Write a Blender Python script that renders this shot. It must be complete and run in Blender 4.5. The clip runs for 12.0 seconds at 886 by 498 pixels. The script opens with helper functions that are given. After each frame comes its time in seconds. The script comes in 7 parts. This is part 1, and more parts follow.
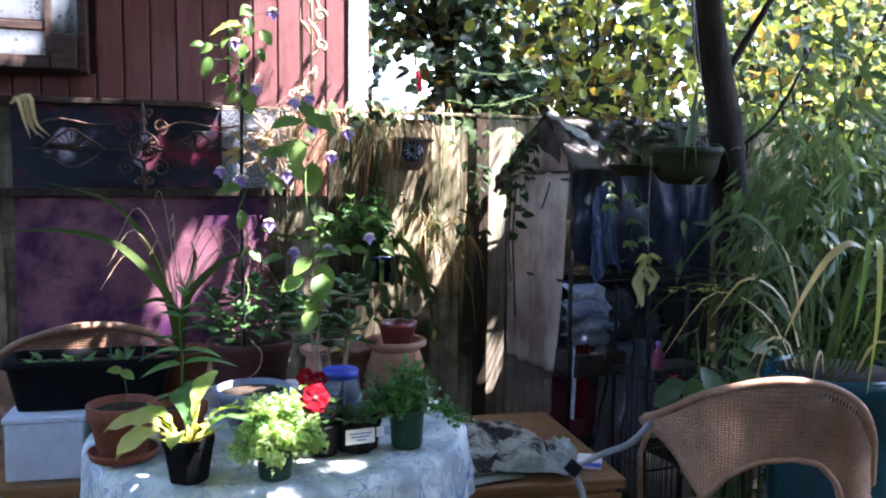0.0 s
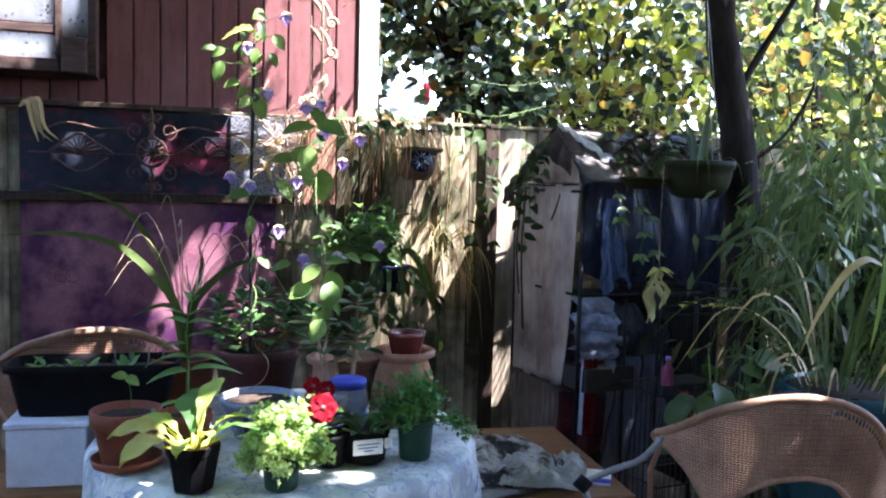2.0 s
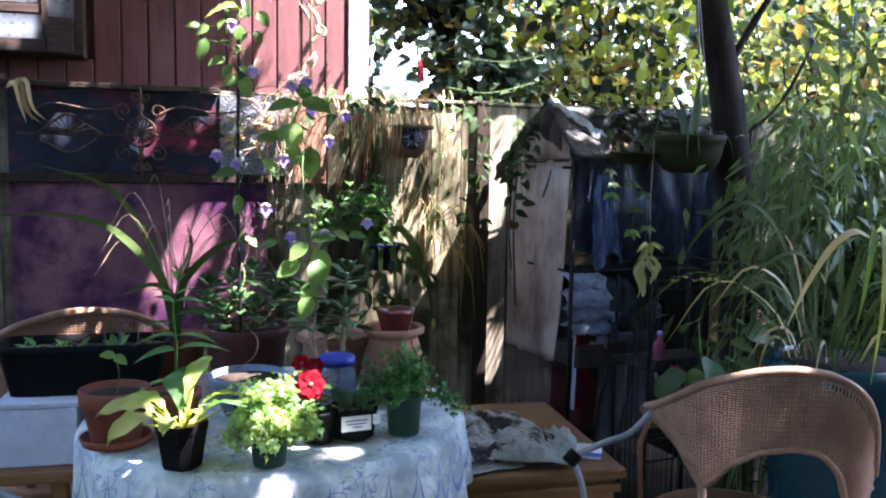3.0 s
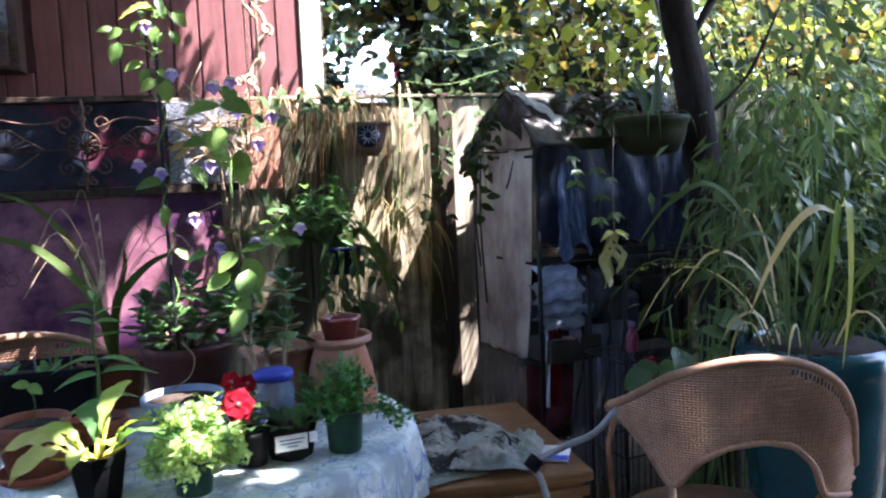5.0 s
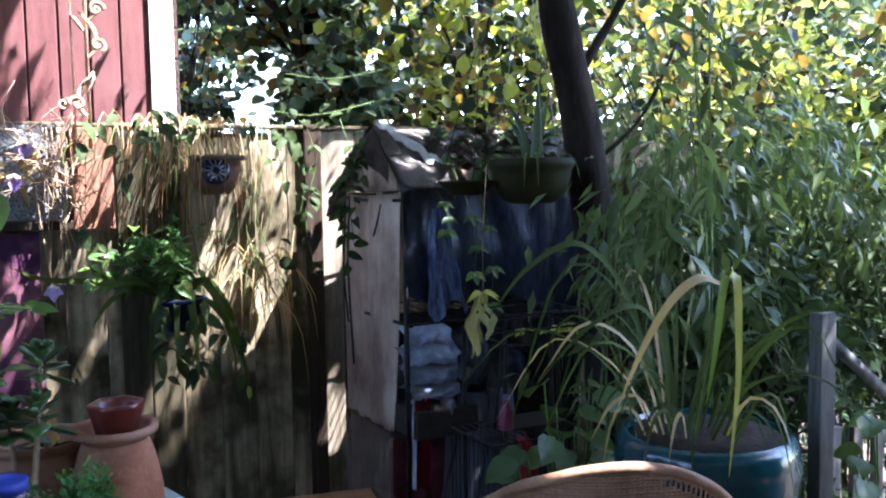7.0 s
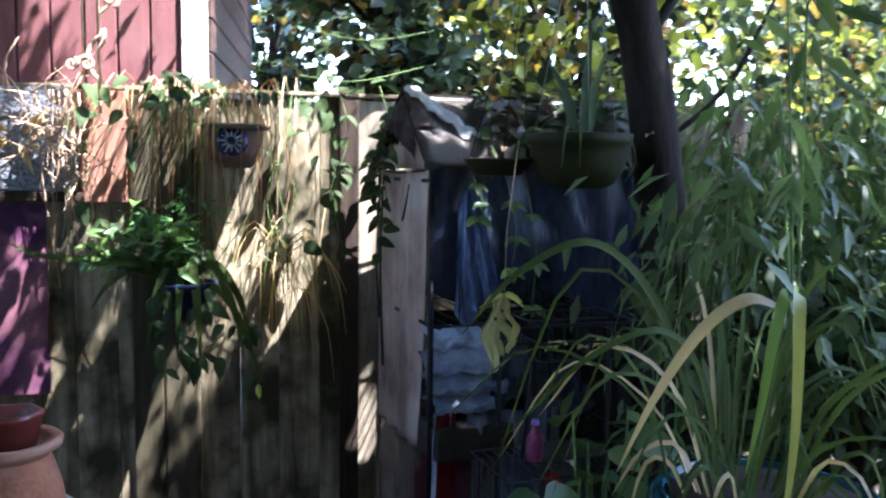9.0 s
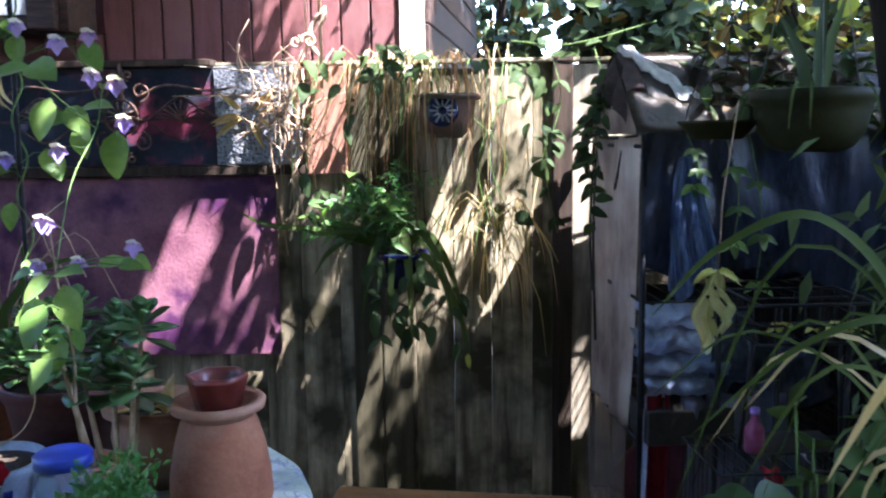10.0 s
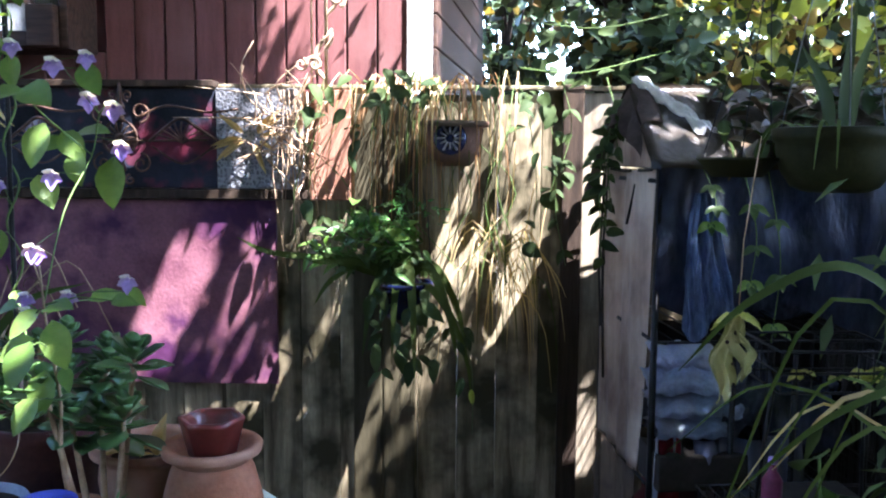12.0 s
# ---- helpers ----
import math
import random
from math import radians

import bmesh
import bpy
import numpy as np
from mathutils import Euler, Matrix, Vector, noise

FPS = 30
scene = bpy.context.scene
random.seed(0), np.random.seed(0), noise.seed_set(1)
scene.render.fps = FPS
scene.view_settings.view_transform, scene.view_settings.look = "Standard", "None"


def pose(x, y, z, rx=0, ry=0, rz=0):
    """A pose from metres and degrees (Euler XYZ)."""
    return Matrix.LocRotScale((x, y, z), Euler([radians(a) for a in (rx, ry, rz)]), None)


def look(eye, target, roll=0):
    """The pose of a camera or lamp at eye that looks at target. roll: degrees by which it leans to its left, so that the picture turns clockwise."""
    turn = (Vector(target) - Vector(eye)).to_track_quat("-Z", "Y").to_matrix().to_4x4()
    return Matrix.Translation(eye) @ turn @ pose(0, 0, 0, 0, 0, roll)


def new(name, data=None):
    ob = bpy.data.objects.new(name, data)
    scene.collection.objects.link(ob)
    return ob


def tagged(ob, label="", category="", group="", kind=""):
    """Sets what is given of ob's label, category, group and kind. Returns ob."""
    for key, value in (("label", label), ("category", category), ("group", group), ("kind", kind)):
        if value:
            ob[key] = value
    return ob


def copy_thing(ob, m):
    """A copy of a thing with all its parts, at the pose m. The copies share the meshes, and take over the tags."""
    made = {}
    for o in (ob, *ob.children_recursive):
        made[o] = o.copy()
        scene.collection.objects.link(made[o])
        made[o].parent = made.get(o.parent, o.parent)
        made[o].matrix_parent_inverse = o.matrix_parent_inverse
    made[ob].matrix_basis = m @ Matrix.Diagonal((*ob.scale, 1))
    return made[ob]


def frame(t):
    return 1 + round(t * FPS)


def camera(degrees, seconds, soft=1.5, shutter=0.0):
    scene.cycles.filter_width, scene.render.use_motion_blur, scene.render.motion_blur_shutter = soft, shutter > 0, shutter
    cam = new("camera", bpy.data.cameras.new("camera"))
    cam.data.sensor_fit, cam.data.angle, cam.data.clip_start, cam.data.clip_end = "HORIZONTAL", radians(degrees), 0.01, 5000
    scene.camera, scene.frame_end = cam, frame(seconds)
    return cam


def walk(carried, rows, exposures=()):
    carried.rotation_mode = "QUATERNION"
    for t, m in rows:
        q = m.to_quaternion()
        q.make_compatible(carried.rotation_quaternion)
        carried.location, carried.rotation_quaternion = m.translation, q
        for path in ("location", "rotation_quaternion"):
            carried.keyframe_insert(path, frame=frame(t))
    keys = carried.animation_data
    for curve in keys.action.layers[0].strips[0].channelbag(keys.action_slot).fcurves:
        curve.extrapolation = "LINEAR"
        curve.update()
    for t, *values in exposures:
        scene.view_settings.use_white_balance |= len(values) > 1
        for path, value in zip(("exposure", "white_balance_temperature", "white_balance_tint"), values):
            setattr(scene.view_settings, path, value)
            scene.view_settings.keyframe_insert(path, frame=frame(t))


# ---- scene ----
cam = camera(54.8, 12.0, soft=2.1, shutter=0.5)
PATH = [
    (0, (0.415, 0.1, 1.394), (0.853, 2.042, 1.207), 0.6),
    (0.5, (0.422, 0.103, 1.384), (0.874, 2.042, 1.196), 1.4),
    (1, (0.433, 0.103, 1.385), (0.847, 2.05, 1.19), 1.1),
    (1.5, (0.428, 0.111, 1.383), (0.836, 2.061, 1.203), 1.4),
    (2, (0.4, 0.134, 1.38), (0.832, 2.081, 1.224), 1.5),
    (2.5, (0.402, 0.138, 1.375), (0.848, 2.079, 1.198), 1.6),
    (3, (0.43, 0.128, 1.373), (0.864, 2.07, 1.169), 0.9),
    (5, (0.617, 0.217, 1.368), (1.04, 2.16, 1.155), -2.4),
    (5.5, (0.715, 0.283, 1.367), (1.229, 2.205, 1.164), -1.2),
    (6, (0.859, 0.335, 1.378), (1.32, 2.271, 1.176), -0.8),
    (6.5, (0.963, 0.458, 1.402), (1.492, 2.379, 1.223), -0.7),
    (7, (0.975, 0.569, 1.401), (1.546, 2.481, 1.255), -0.9),
    (9, (1.362, 0.921, 1.388), (1.635, 2.894, 1.203), 0.7),
    (9.5, (1.499, 0.974, 1.392), (1.393, 2.954, 1.131), 0.2),
    (10, (1.454, 0.998, 1.39), (1.17, 2.96, 1.129), -0.8),
    (10.5, (1.379, 1.039, 1.402), (1.121, 3.012, 1.206), 0.6),
    (11, (1.372, 1.062, 1.409), (1.039, 3.026, 1.239), 1.0),
    (11.5, (1.403, 1.075, 1.407), (1.105, 3.044, 1.22), 0.8),
    (12, (1.419, 1.075, 1.417), (1.141, 3.043, 1.2), 0.4),
]
walk(cam, [(t, look(eye, target, roll)) for t, eye, target, roll in PATH],
     exposures=[(0, 3.98, 5650, 21), (5, 3.96, 5650, 21), (7, 3.92, 5550, 19), (9.2, 3.88, 5400, 18), (10.2, 4.02, 5500, 18), (12, 4.04, 5600, 18)])

# ---- world, sun, exposure ----
SUN = Vector((0.43, -0.235, 0.87)).normalized()
world = bpy.data.worlds.new("sky")
scene.world = world
world.use_nodes = True
wn = world.node_tree
sky = wn.nodes.new("ShaderNodeTexSky")
sky.sky_type, sky.sun_disc = "NISHITA", False
sky.sun_elevation, sky.sun_rotation = math.asin(SUN.z), math.atan2(SUN.x, SUN.y)
wn.links.new(sky.outputs[0], wn.nodes["Background"].inputs[0])
wn.nodes["Background"].inputs[1].default_value = 0.195
sun = new("sun", bpy.data.lights.new("sun", "SUN"))
sun.data.energy, sun.data.angle, sun.data.color = 4.0, radians(0.55), (1.0, 0.95, 0.87)
sun.matrix_world = look(SUN * 20, (0, 0, 0))


# ---- materials ----
def mat(name, rough=0.6, metal=0.0):
    m = bpy.data.materials.new(name)
    m.use_nodes = True
    b = m.node_tree.nodes["Principled BSDF"]
    b.inputs["Roughness"].default_value, b.inputs["Metallic"].default_value = rough, metal
    return m, m.node_tree, b


def nd(t, kind, **props):
    n = t.nodes.new("ShaderNode" + kind)
    for k, v in props.items():
        n.inputs[k.replace("_", " ")].default_value = v
    return n


def ramp(t, source, *stops):
    r = t.nodes.new("ShaderNodeValToRGB")
    while len(r.color_ramp.elements) < len(stops):
        r.color_ramp.elements.new(0.5)
    for e, (p, c) in zip(r.color_ramp.elements, stops):
        e.position, e.color = p, (*c, 1)
    t.links.new(source, r.inputs[0])
    return r.outputs[0]


def mapped(t, scale=(1, 1, 1), space="Object"):
    c, m = t.nodes.new("ShaderNodeTexCoord"), t.nodes.new("ShaderNodeMapping")
    m.inputs["Scale"].default_value = scale
    t.links.new(c.outputs[space], m.inputs[0])
    shift = t.nodes.new("ShaderNodeMath")
    shift.operation = "MULTIPLY"
    shift.inputs[1].default_value = 31.0
    t.links.new(t.nodes.new("ShaderNodeObjectInfo").outputs["Random"], shift.inputs[0])
    t.links.new(shift.outputs[0], m.inputs["Location"])
    return m.outputs[0]


def noisy(t, coords, scale, detail=5.0, rough=0.6):
    n = nd(t, "TexNoise", Scale=scale, Detail=detail, Roughness=rough)
    t.links.new(coords, n.inputs["Vector"])
    return n.outputs["Fac"]


def mixed(t, fac, a, b, mode="MIX"):
    n = t.nodes.new("ShaderNodeMix")
    n.data_type, n.blend_type = "RGBA", mode
    for i, v in ((0, fac), (6, a), (7, b)):
        if hasattr(v, "is_output"):
            t.links.new(v, n.inputs[i])
        else:
            n.inputs[i].default_value = v if i == 0 else (*v, 1)
    return n.outputs[2]


def bump(t, b, height, strength=0.4, distance=0.003):
    n = nd(t, "Bump", Strength=strength, Distance=distance)
    t.links.new(height, n.inputs["Height"])
    t.links.new(n.outputs[0], b.inputs["Normal"])


def rough_stuff(name, dark, light, scale=14.0, rough=0.75, metal=0.0, stretch=(1, 1, 1), relief=0.5, grain=90.0, spread=0.25, stain=None, gloss=0.2, stain_at=(0.48, 0.68)):
    """Two scales of noise between two colours, with a piece-to-piece shift."""
    m, t, b = mat(name, rough, metal)
    b.inputs["Specular IOR Level"].default_value = gloss
    co = mapped(t, stretch)
    big, fine = noisy(t, co, scale), noisy(t, co, grain, 3)
    c = ramp(t, big, (0.3, dark), (0.7, light))
    info = t.nodes.new("ShaderNodeObjectInfo")
    hsv = t.nodes.new("ShaderNodeHueSaturation")
    mr = nd(t, "MapRange", To_Min=1 - spread, To_Max=1 + spread)
    t.links.new(info.outputs["Random"], mr.inputs[0])
    t.links.new(mr.outputs[0], hsv.inputs["Value"])
    t.links.new(mixed(t, 0.35, c, ramp(t, fine, (0.35, (0.45, 0.45, 0.45)), (0.65, (1, 1, 1))), "MULTIPLY"), hsv.inputs["Color"])
    out = hsv.outputs[0]
    if stain:
        out = mixed(t, ramp(t, noisy(t, mapped(t), 3.5, 4), (stain_at[0], (0, 0, 0)), (stain_at[1], (1, 1, 1))), out, stain)
    t.links.new(out, b.inputs["Base Color"])
    bump(t, b, fine, relief)
    return m


def leafy(name, dark, light, thin=0.4, rough=0.45, island=True, gloss=0.4, veins=False):
    """A leaf: part of the light goes through."""
    m, t, b = mat(name, rough)
    if island:
        rnd = t.nodes.new("ShaderNodeNewGeometry").outputs["Random Per Island"]
    else:
        rnd = t.nodes.new("ShaderNodeObjectInfo").outputs["Random"]
    c = ramp(t, rnd, (0.0, dark), (1.0, light))
    co = mapped(t)
    c = mixed(t, 0.5, c, ramp(t, noisy(t, co, 9 if island else 4), (0.3, (0.55, 0.6, 0.5)), (0.7, (1.15, 1.1, 1.0))), "MULTIPLY")
    if veins:
        w = nd(t, "TexWave", Scale=5.0, Distortion=1.0)
        w.bands_direction = "Y"
        t.links.new(co, w.inputs["Vector"])
        c = mixed(t, 0.08, c, ramp(t, w.outputs["Fac"], (0.0, (1.3, 1.3, 1.1)), (0.25, (0.9, 0.9, 0.9))), "MULTIPLY")
        bump(t, b, w.outputs["Fac"], 0.08, 0.02)
    t.links.new(c, b.inputs["Base Color"])
    b.inputs["Specular IOR Level"].default_value = gloss
    tr = t.nodes.new("ShaderNodeBsdfTranslucent")
    t.links.new(mixed(t, 1.0, c, (1.35, 1.3, 0.65), "MULTIPLY"), tr.inputs["Color"])
    mx = t.nodes.new("ShaderNodeMixShader")
    mx.inputs[0].default_value = thin
    t.links.new(b.outputs[0], mx.inputs[1])
    t.links.new(tr.outputs[0], mx.inputs[2])
    t.links.new(mx.outputs[0], t.nodes["Material Output"].inputs[0])
    return m


FENCE_WOOD = rough_stuff("weathered_fence_wood", (0.045, 0.032, 0.017), (0.49, 0.405, 0.255), 4, 0.85, gloss=0.1, stretch=(5, 5, 0.45), relief=0.7, spread=0.28, stain=(0.045, 0.039, 0.021), stain_at=(0.44, 0.62))
# paler copy of the fence wood, with strong sunlight put into its colour
SUNLIT_WOOD = rough_stuff("sunlit_tone_fence_wood", (0.14, 0.11, 0.075), (0.57, 0.48, 0.34), 4, 0.8, gloss=0.1, stretch=(5, 5, 0.45), relief=0.6, spread=0.2, stain=(0.11, 0.085, 0.055), stain_at=(0.50, 0.64))
OLD_POST = rough_stuff("dark_old_post", (0.02, 0.013, 0.009), (0.065, 0.042, 0.027), 6, 0.9, stretch=(9, 9, 0.7), relief=0.7)
RED_BOARD = rough_stuff("red_painted_siding", (0.125, 0.048, 0.045), (0.20, 0.082, 0.076), 5, 0.55, stretch=(6, 6, 0.8), spread=0.08, stain=(0.17, 0.08, 0.074))
WHITE_PAINT = rough_stuff("white_paint", (0.72, 0.71, 0.68), (0.86, 0.85, 0.82), 8, 0.5, spread=0.03)
BROWN_FRAME = rough_stuff("stained_window_frame", (0.022, 0.013, 0.010), (0.10, 0.056, 0.040), 7, 0.6, stretch=(1, 8, 8))
SOIL = rough_stuff("potting_soil", (0.015, 0.01, 0.007), (0.06, 0.04, 0.025), 40, 0.95, relief=1.0)
EARTH = rough_stuff("packed_earth", (0.03, 0.023, 0.016), (0.10, 0.076, 0.053), 4, 0.95, relief=1.0)
TERRACOTTA = rough_stuff("terracotta", (0.24, 0.085, 0.045), (0.40, 0.165, 0.09), 9, 0.8, spread=0.12, stain=(0.34, 0.20, 0.14))
DARK_TERRA = rough_stuff("dark_terracotta", (0.16, 0.045, 0.022), (0.29, 0.092, 0.045), 9, 0.7, spread=0.1, stain=(0.14, 0.055, 0.035))
JADE_POT = rough_stuff("dark_brown_planter", (0.045, 0.016, 0.014), (0.10, 0.035, 0.03), 10, 0.6, relief=0.2)
GLAZED_RED = rough_stuff("oxblood_glaze", (0.12, 0.02, 0.016), (0.22, 0.05, 0.04), 12, 0.3, relief=0.1, gloss=0.5)
BLACK_PLASTIC = rough_stuff("black_plastic", (0.003, 0.003, 0.0035), (0.008, 0.008, 0.009), 12, 0.65, relief=0.15, gloss=0.12)
GREEN_PLASTIC = rough_stuff("dark_green_plastic", (0.012, 0.035, 0.02), (0.025, 0.06, 0.035), 12, 0.5, relief=0.15)
OLIVE_PLASTIC = rough_stuff("olive_plastic", (0.014, 0.014, 0.005), (0.030, 0.031, 0.011), 10, 0.6, gloss=0.1, relief=0.15)
BLUE_PLASTIC = rough_stuff("blue_plastic", (0.015, 0.03, 0.22), (0.03, 0.05, 0.36), 12, 0.4, relief=0.1, gloss=0.5)
GREY_GLAZE = rough_stuff("grey_blue_glaze", (0.11, 0.13, 0.19), (0.27, 0.30, 0.39), 14, 0.6, relief=0.4, gloss=0.5)
COBALT = rough_stuff("cobalt_glaze", (0.004, 0.006, 0.026), (0.009, 0.014, 0.055), 10, 0.25, relief=0.1, gloss=0.5)
TEAL_GLAZE = rough_stuff("teal_glaze", (0.004, 0.032, 0.04), (0.010, 0.068, 0.08), 7, 0.15, relief=0.1, gloss=0.5)
IRON = rough_stuff("rusty_iron", (0.04, 0.025, 0.02), (0.16, 0.09, 0.062), 30, 0.6, 0.4)
BLACK_STEEL = rough_stuff("black_coated_steel", (0.008, 0.008, 0.009), (0.02, 0.02, 0.022), 20, 0.5, 0.2)
GREY_STEEL = rough_stuff("grey_steel_tube", (0.20, 0.21, 0.22), (0.33, 0.34, 0.36), 20, 0.4, 0.6)
WICKER = rough_stuff("wicker_cane", (0.22, 0.115, 0.066), (0.40, 0.228, 0.138), 9, 0.6, spread=0.1, relief=0.6)
CHEST_WOOD = rough_stuff("orange_varnished_wood", (0.17, 0.075, 0.025), (0.32, 0.16, 0.06), 5, 0.4, stretch=(0.8, 9, 9))
GREY_WOOD = rough_stuff("grey_weathered_timber", (0.11, 0.105, 0.10), (0.25, 0.245, 0.235), 6, 0.85, stretch=(9, 9, 0.7))
BARK = rough_stuff("dark_bark", (0.010, 0.008, 0.007), (0.045, 0.036, 0.031), 9, 0.95, gloss=0.08, stretch=(2, 2, 0.5), relief=1.0, grain=50)
STEM = rough_stuff("green_stem", (0.05, 0.09, 0.02), (0.12, 0.18, 0.05), 20, 0.6)
TWIG = rough_stuff("dry_twig", (0.22, 0.14, 0.08), (0.48, 0.34, 0.22), 20, 0.8)
FOAM = rough_stuff("white_foam", (0.58, 0.59, 0.63), (0.70, 0.71, 0.75), 20, 0.8, spread=0.02, relief=0.1, grain=400.0)
BLACK_BAG = rough_stuff("black_bin_liner", (0.026, 0.031, 0.052), (0.078, 0.092, 0.15), 8, 0.24, gloss=0.8, stretch=(3, 3, 1), relief=0.9, grain=25)
BLUE_BAG = rough_stuff("bluish_plastic_bag", (0.05, 0.075, 0.17), (0.28, 0.36, 0.56), 8, 0.16, stretch=(6, 6, 1), relief=0.9, grain=25)
WHITE_BAG = rough_stuff("white_plastic_bag", (0.46, 0.51, 0.68), (0.74, 0.78, 0.90), 9, 0.45, relief=0.2)

MAGENTA = rough_stuff("magenta_painted_board", (0.10, 0.034, 0.053), (0.345, 0.16, 0.182), 3, 0.5, spread=0.02, stain=(0.055, 0.016, 0.05), stain_at=(0.46, 0.60))
NAVY = rough_stuff("dark_navy_painted_board", (0.007, 0.008, 0.014), (0.035, 0.04, 0.058), 5, 0.45, spread=0.02, stain=(0.15, 0.025, 0.045), stain_at=(0.47, 0.56))

L_LIME = leafy("lime_leaf", (0.095, 0.175, 0.035), (0.19, 0.29, 0.07), 0.42, island=False, veins=True)
L_MID = leafy("mid_green_leaf", (0.034, 0.07, 0.02), (0.085, 0.14, 0.04), 0.35, island=False, veins=True)
L_JADE = leafy("jade_leaf", (0.045, 0.10, 0.030), (0.10, 0.19, 0.06), 0.15, 0.35, island=False)
L_LETTUCE = leafy("lettuce_leaf", (0.24, 0.38, 0.10), (0.50, 0.62, 0.27), 0.4, island=True)
L_YELLOW = leafy("yellowing_leaf", (0.36, 0.36, 0.08), (0.52, 0.50, 0.16), 0.4, island=False)
L_CREEPER = leafy("dark_creeper_leaf", (0.020, 0.034, 0.012), (0.052, 0.076, 0.024), 0.15, 0.65, island=False, gloss=0.12)
CHARD_STALK = rough_stuff("pale_yellow_stalk", (0.42, 0.40, 0.05), (0.60, 0.56, 0.12), 20, 0.4)
L_FERN = leafy("fine_herb_leaf", (0.03, 0.10, 0.02), (0.08, 0.20, 0.04), 0.35)
L_BLADE = leafy("strap_leaf", (0.034, 0.056, 0.016), (0.085, 0.115, 0.034), 0.35, 0.7, island=False, gloss=0.08)
L_TAN = leafy("dry_blade", (0.42, 0.30, 0.16), (0.55, 0.42, 0.22), 0.4, island=False)
L_RUSSET = leafy("russet_dry_blade", (0.18, 0.085, 0.035), (0.36, 0.20, 0.09), 0.3, island=False)
L_HEDGE = leafy("hedge_leaf", (0.022, 0.042, 0.02), (0.058, 0.092, 0.04), 0.3, 0.6, gloss=0.15)
L_BAMBOO = leafy("bamboo_leaf", (0.05, 0.078, 0.032), (0.12, 0.165, 0.07), 0.4, 0.5)
L_TREE = leafy("tree_leaf", (0.06, 0.09, 0.025), (0.14, 0.17, 0.05), 0.5)
# L_SUNNY and L_SHADE: sunlight and shade put into the leaf colour
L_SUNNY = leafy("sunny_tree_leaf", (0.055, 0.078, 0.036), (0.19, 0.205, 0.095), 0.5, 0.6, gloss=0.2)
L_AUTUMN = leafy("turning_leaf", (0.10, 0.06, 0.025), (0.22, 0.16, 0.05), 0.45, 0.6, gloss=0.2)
L_SHADE = leafy("shaded_tree_leaf", (0.012, 0.02, 0.012), (0.04, 0.06, 0.03), 0.2, 0.6, gloss=0.2)
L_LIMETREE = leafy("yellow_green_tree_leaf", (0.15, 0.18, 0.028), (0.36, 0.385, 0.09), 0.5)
L_DARKTREE = leafy("evergreen_leaf", (0.06, 0.10, 0.06), (0.14, 0.20, 0.115), 0.3)
L_PALELIME = leafy("pale_lime_leaf", (0.30, 0.40, 0.07), (0.46, 0.52, 0.13), 0.4, island=False)
L_HERB = leafy("herb_leaf", (0.08, 0.18, 0.05), (0.16, 0.30, 0.09), 0.35, island=False)
PURPLE = leafy("purple_petal", (0.27, 0.17, 0.62), (0.48, 0.36, 0.82), 0.4, island=False)
PALE = leafy("pale_petal", (0.66, 0.60, 0.80), (0.8, 0.76, 0.88), 0.4, island=False)
RED = leafy("red_petal", (0.16, 0.002, 0.008), (0.28, 0.004, 0.012), 0.15, 0.7, island=False, gloss=0.1)


def glass_like(name, colour, alpha_rough=0.05):
    m, t, b = mat(name, alpha_rough)
    b.inputs["Base Color"].default_value = (*colour, 1)
    b.inputs["Transmission Weight"].default_value = 1.0
    b.inputs["IOR"].default_value = 1.3
    return m


CLEAR = glass_like("clear_glass", (0.93, 0.96, 0.98))


def film(name, colour, through_part):
    """Cloudy plastic sheet: part clear, part matt, with creases."""
    m, t, b = mat(name, 0.25)
    co = mapped(t, (14, 14, 1.2))
    n = noisy(t, co, 3, 4)
    t.links.new(ramp(t, n, (0.3, tuple(c * 0.6 for c in colour)), (0.7, colour)), b.inputs["Base Color"])
    bump(t, b, n, 0.5, 0.01)
    tr = t.nodes.new("ShaderNodeBsdfTransparent")
    tr.inputs[0].default_value = (*[min(1, c + 0.45) for c in colour], 1)
    mx = t.nodes.new("ShaderNodeMixShader")
    mx.inputs[0].default_value = through_part
    t.links.new(b.outputs[0], mx.inputs[1])
    t.links.new(tr.outputs[0], mx.inputs[2])
    t.links.new(mx.outputs[0], t.nodes["Material Output"].inputs[0])
    return m


def tan_sheet():
    """Aged tan plastic: blotched, creased, dirty in patches."""
    m, t, b = mat("aged_tan_plastic_sheet", 0.5)
    n1, n2 = noisy(t, mapped(t, (1, 1, 0.7)), 5, 4), noisy(t, mapped(t, (6, 6, 0.8)), 6, 4)
    c = ramp(t, n1, (0.35, (0.30, 0.20, 0.155)), (0.5, (0.56, 0.43, 0.34)), (0.66, (0.76, 0.66, 0.55)))
    t.links.new(mixed(t, 0.4, c, ramp(t, n2, (0.35, (0.5, 0.45, 0.42)), (0.6, (1, 1, 1))), "MULTIPLY"), b.inputs["Base Color"])
    bump(t, b, n2, 0.35, 0.01)
    return m


TAN_FILM = tan_sheet()
RACK_FILM = film("bluish_plastic_sheet", (0.32, 0.33, 0.41), 0.42)
JAR_GLASS = film("thin_jar_glass", (0.42, 0.46, 0.52), 0.80)
CLEAR_FILM = film("clear_plastic_sheet", (0.28, 0.215, 0.165), 0.42)


# ---- building helpers ----
def thing(name, at, label, category, group="", turn=0.0, kind=""):
    e = new(name)
    e.empty_display_size = 0.05
    e.matrix_basis = pose(*at, 0, 0, turn)
    return tagged(e, label, category, group, kind)


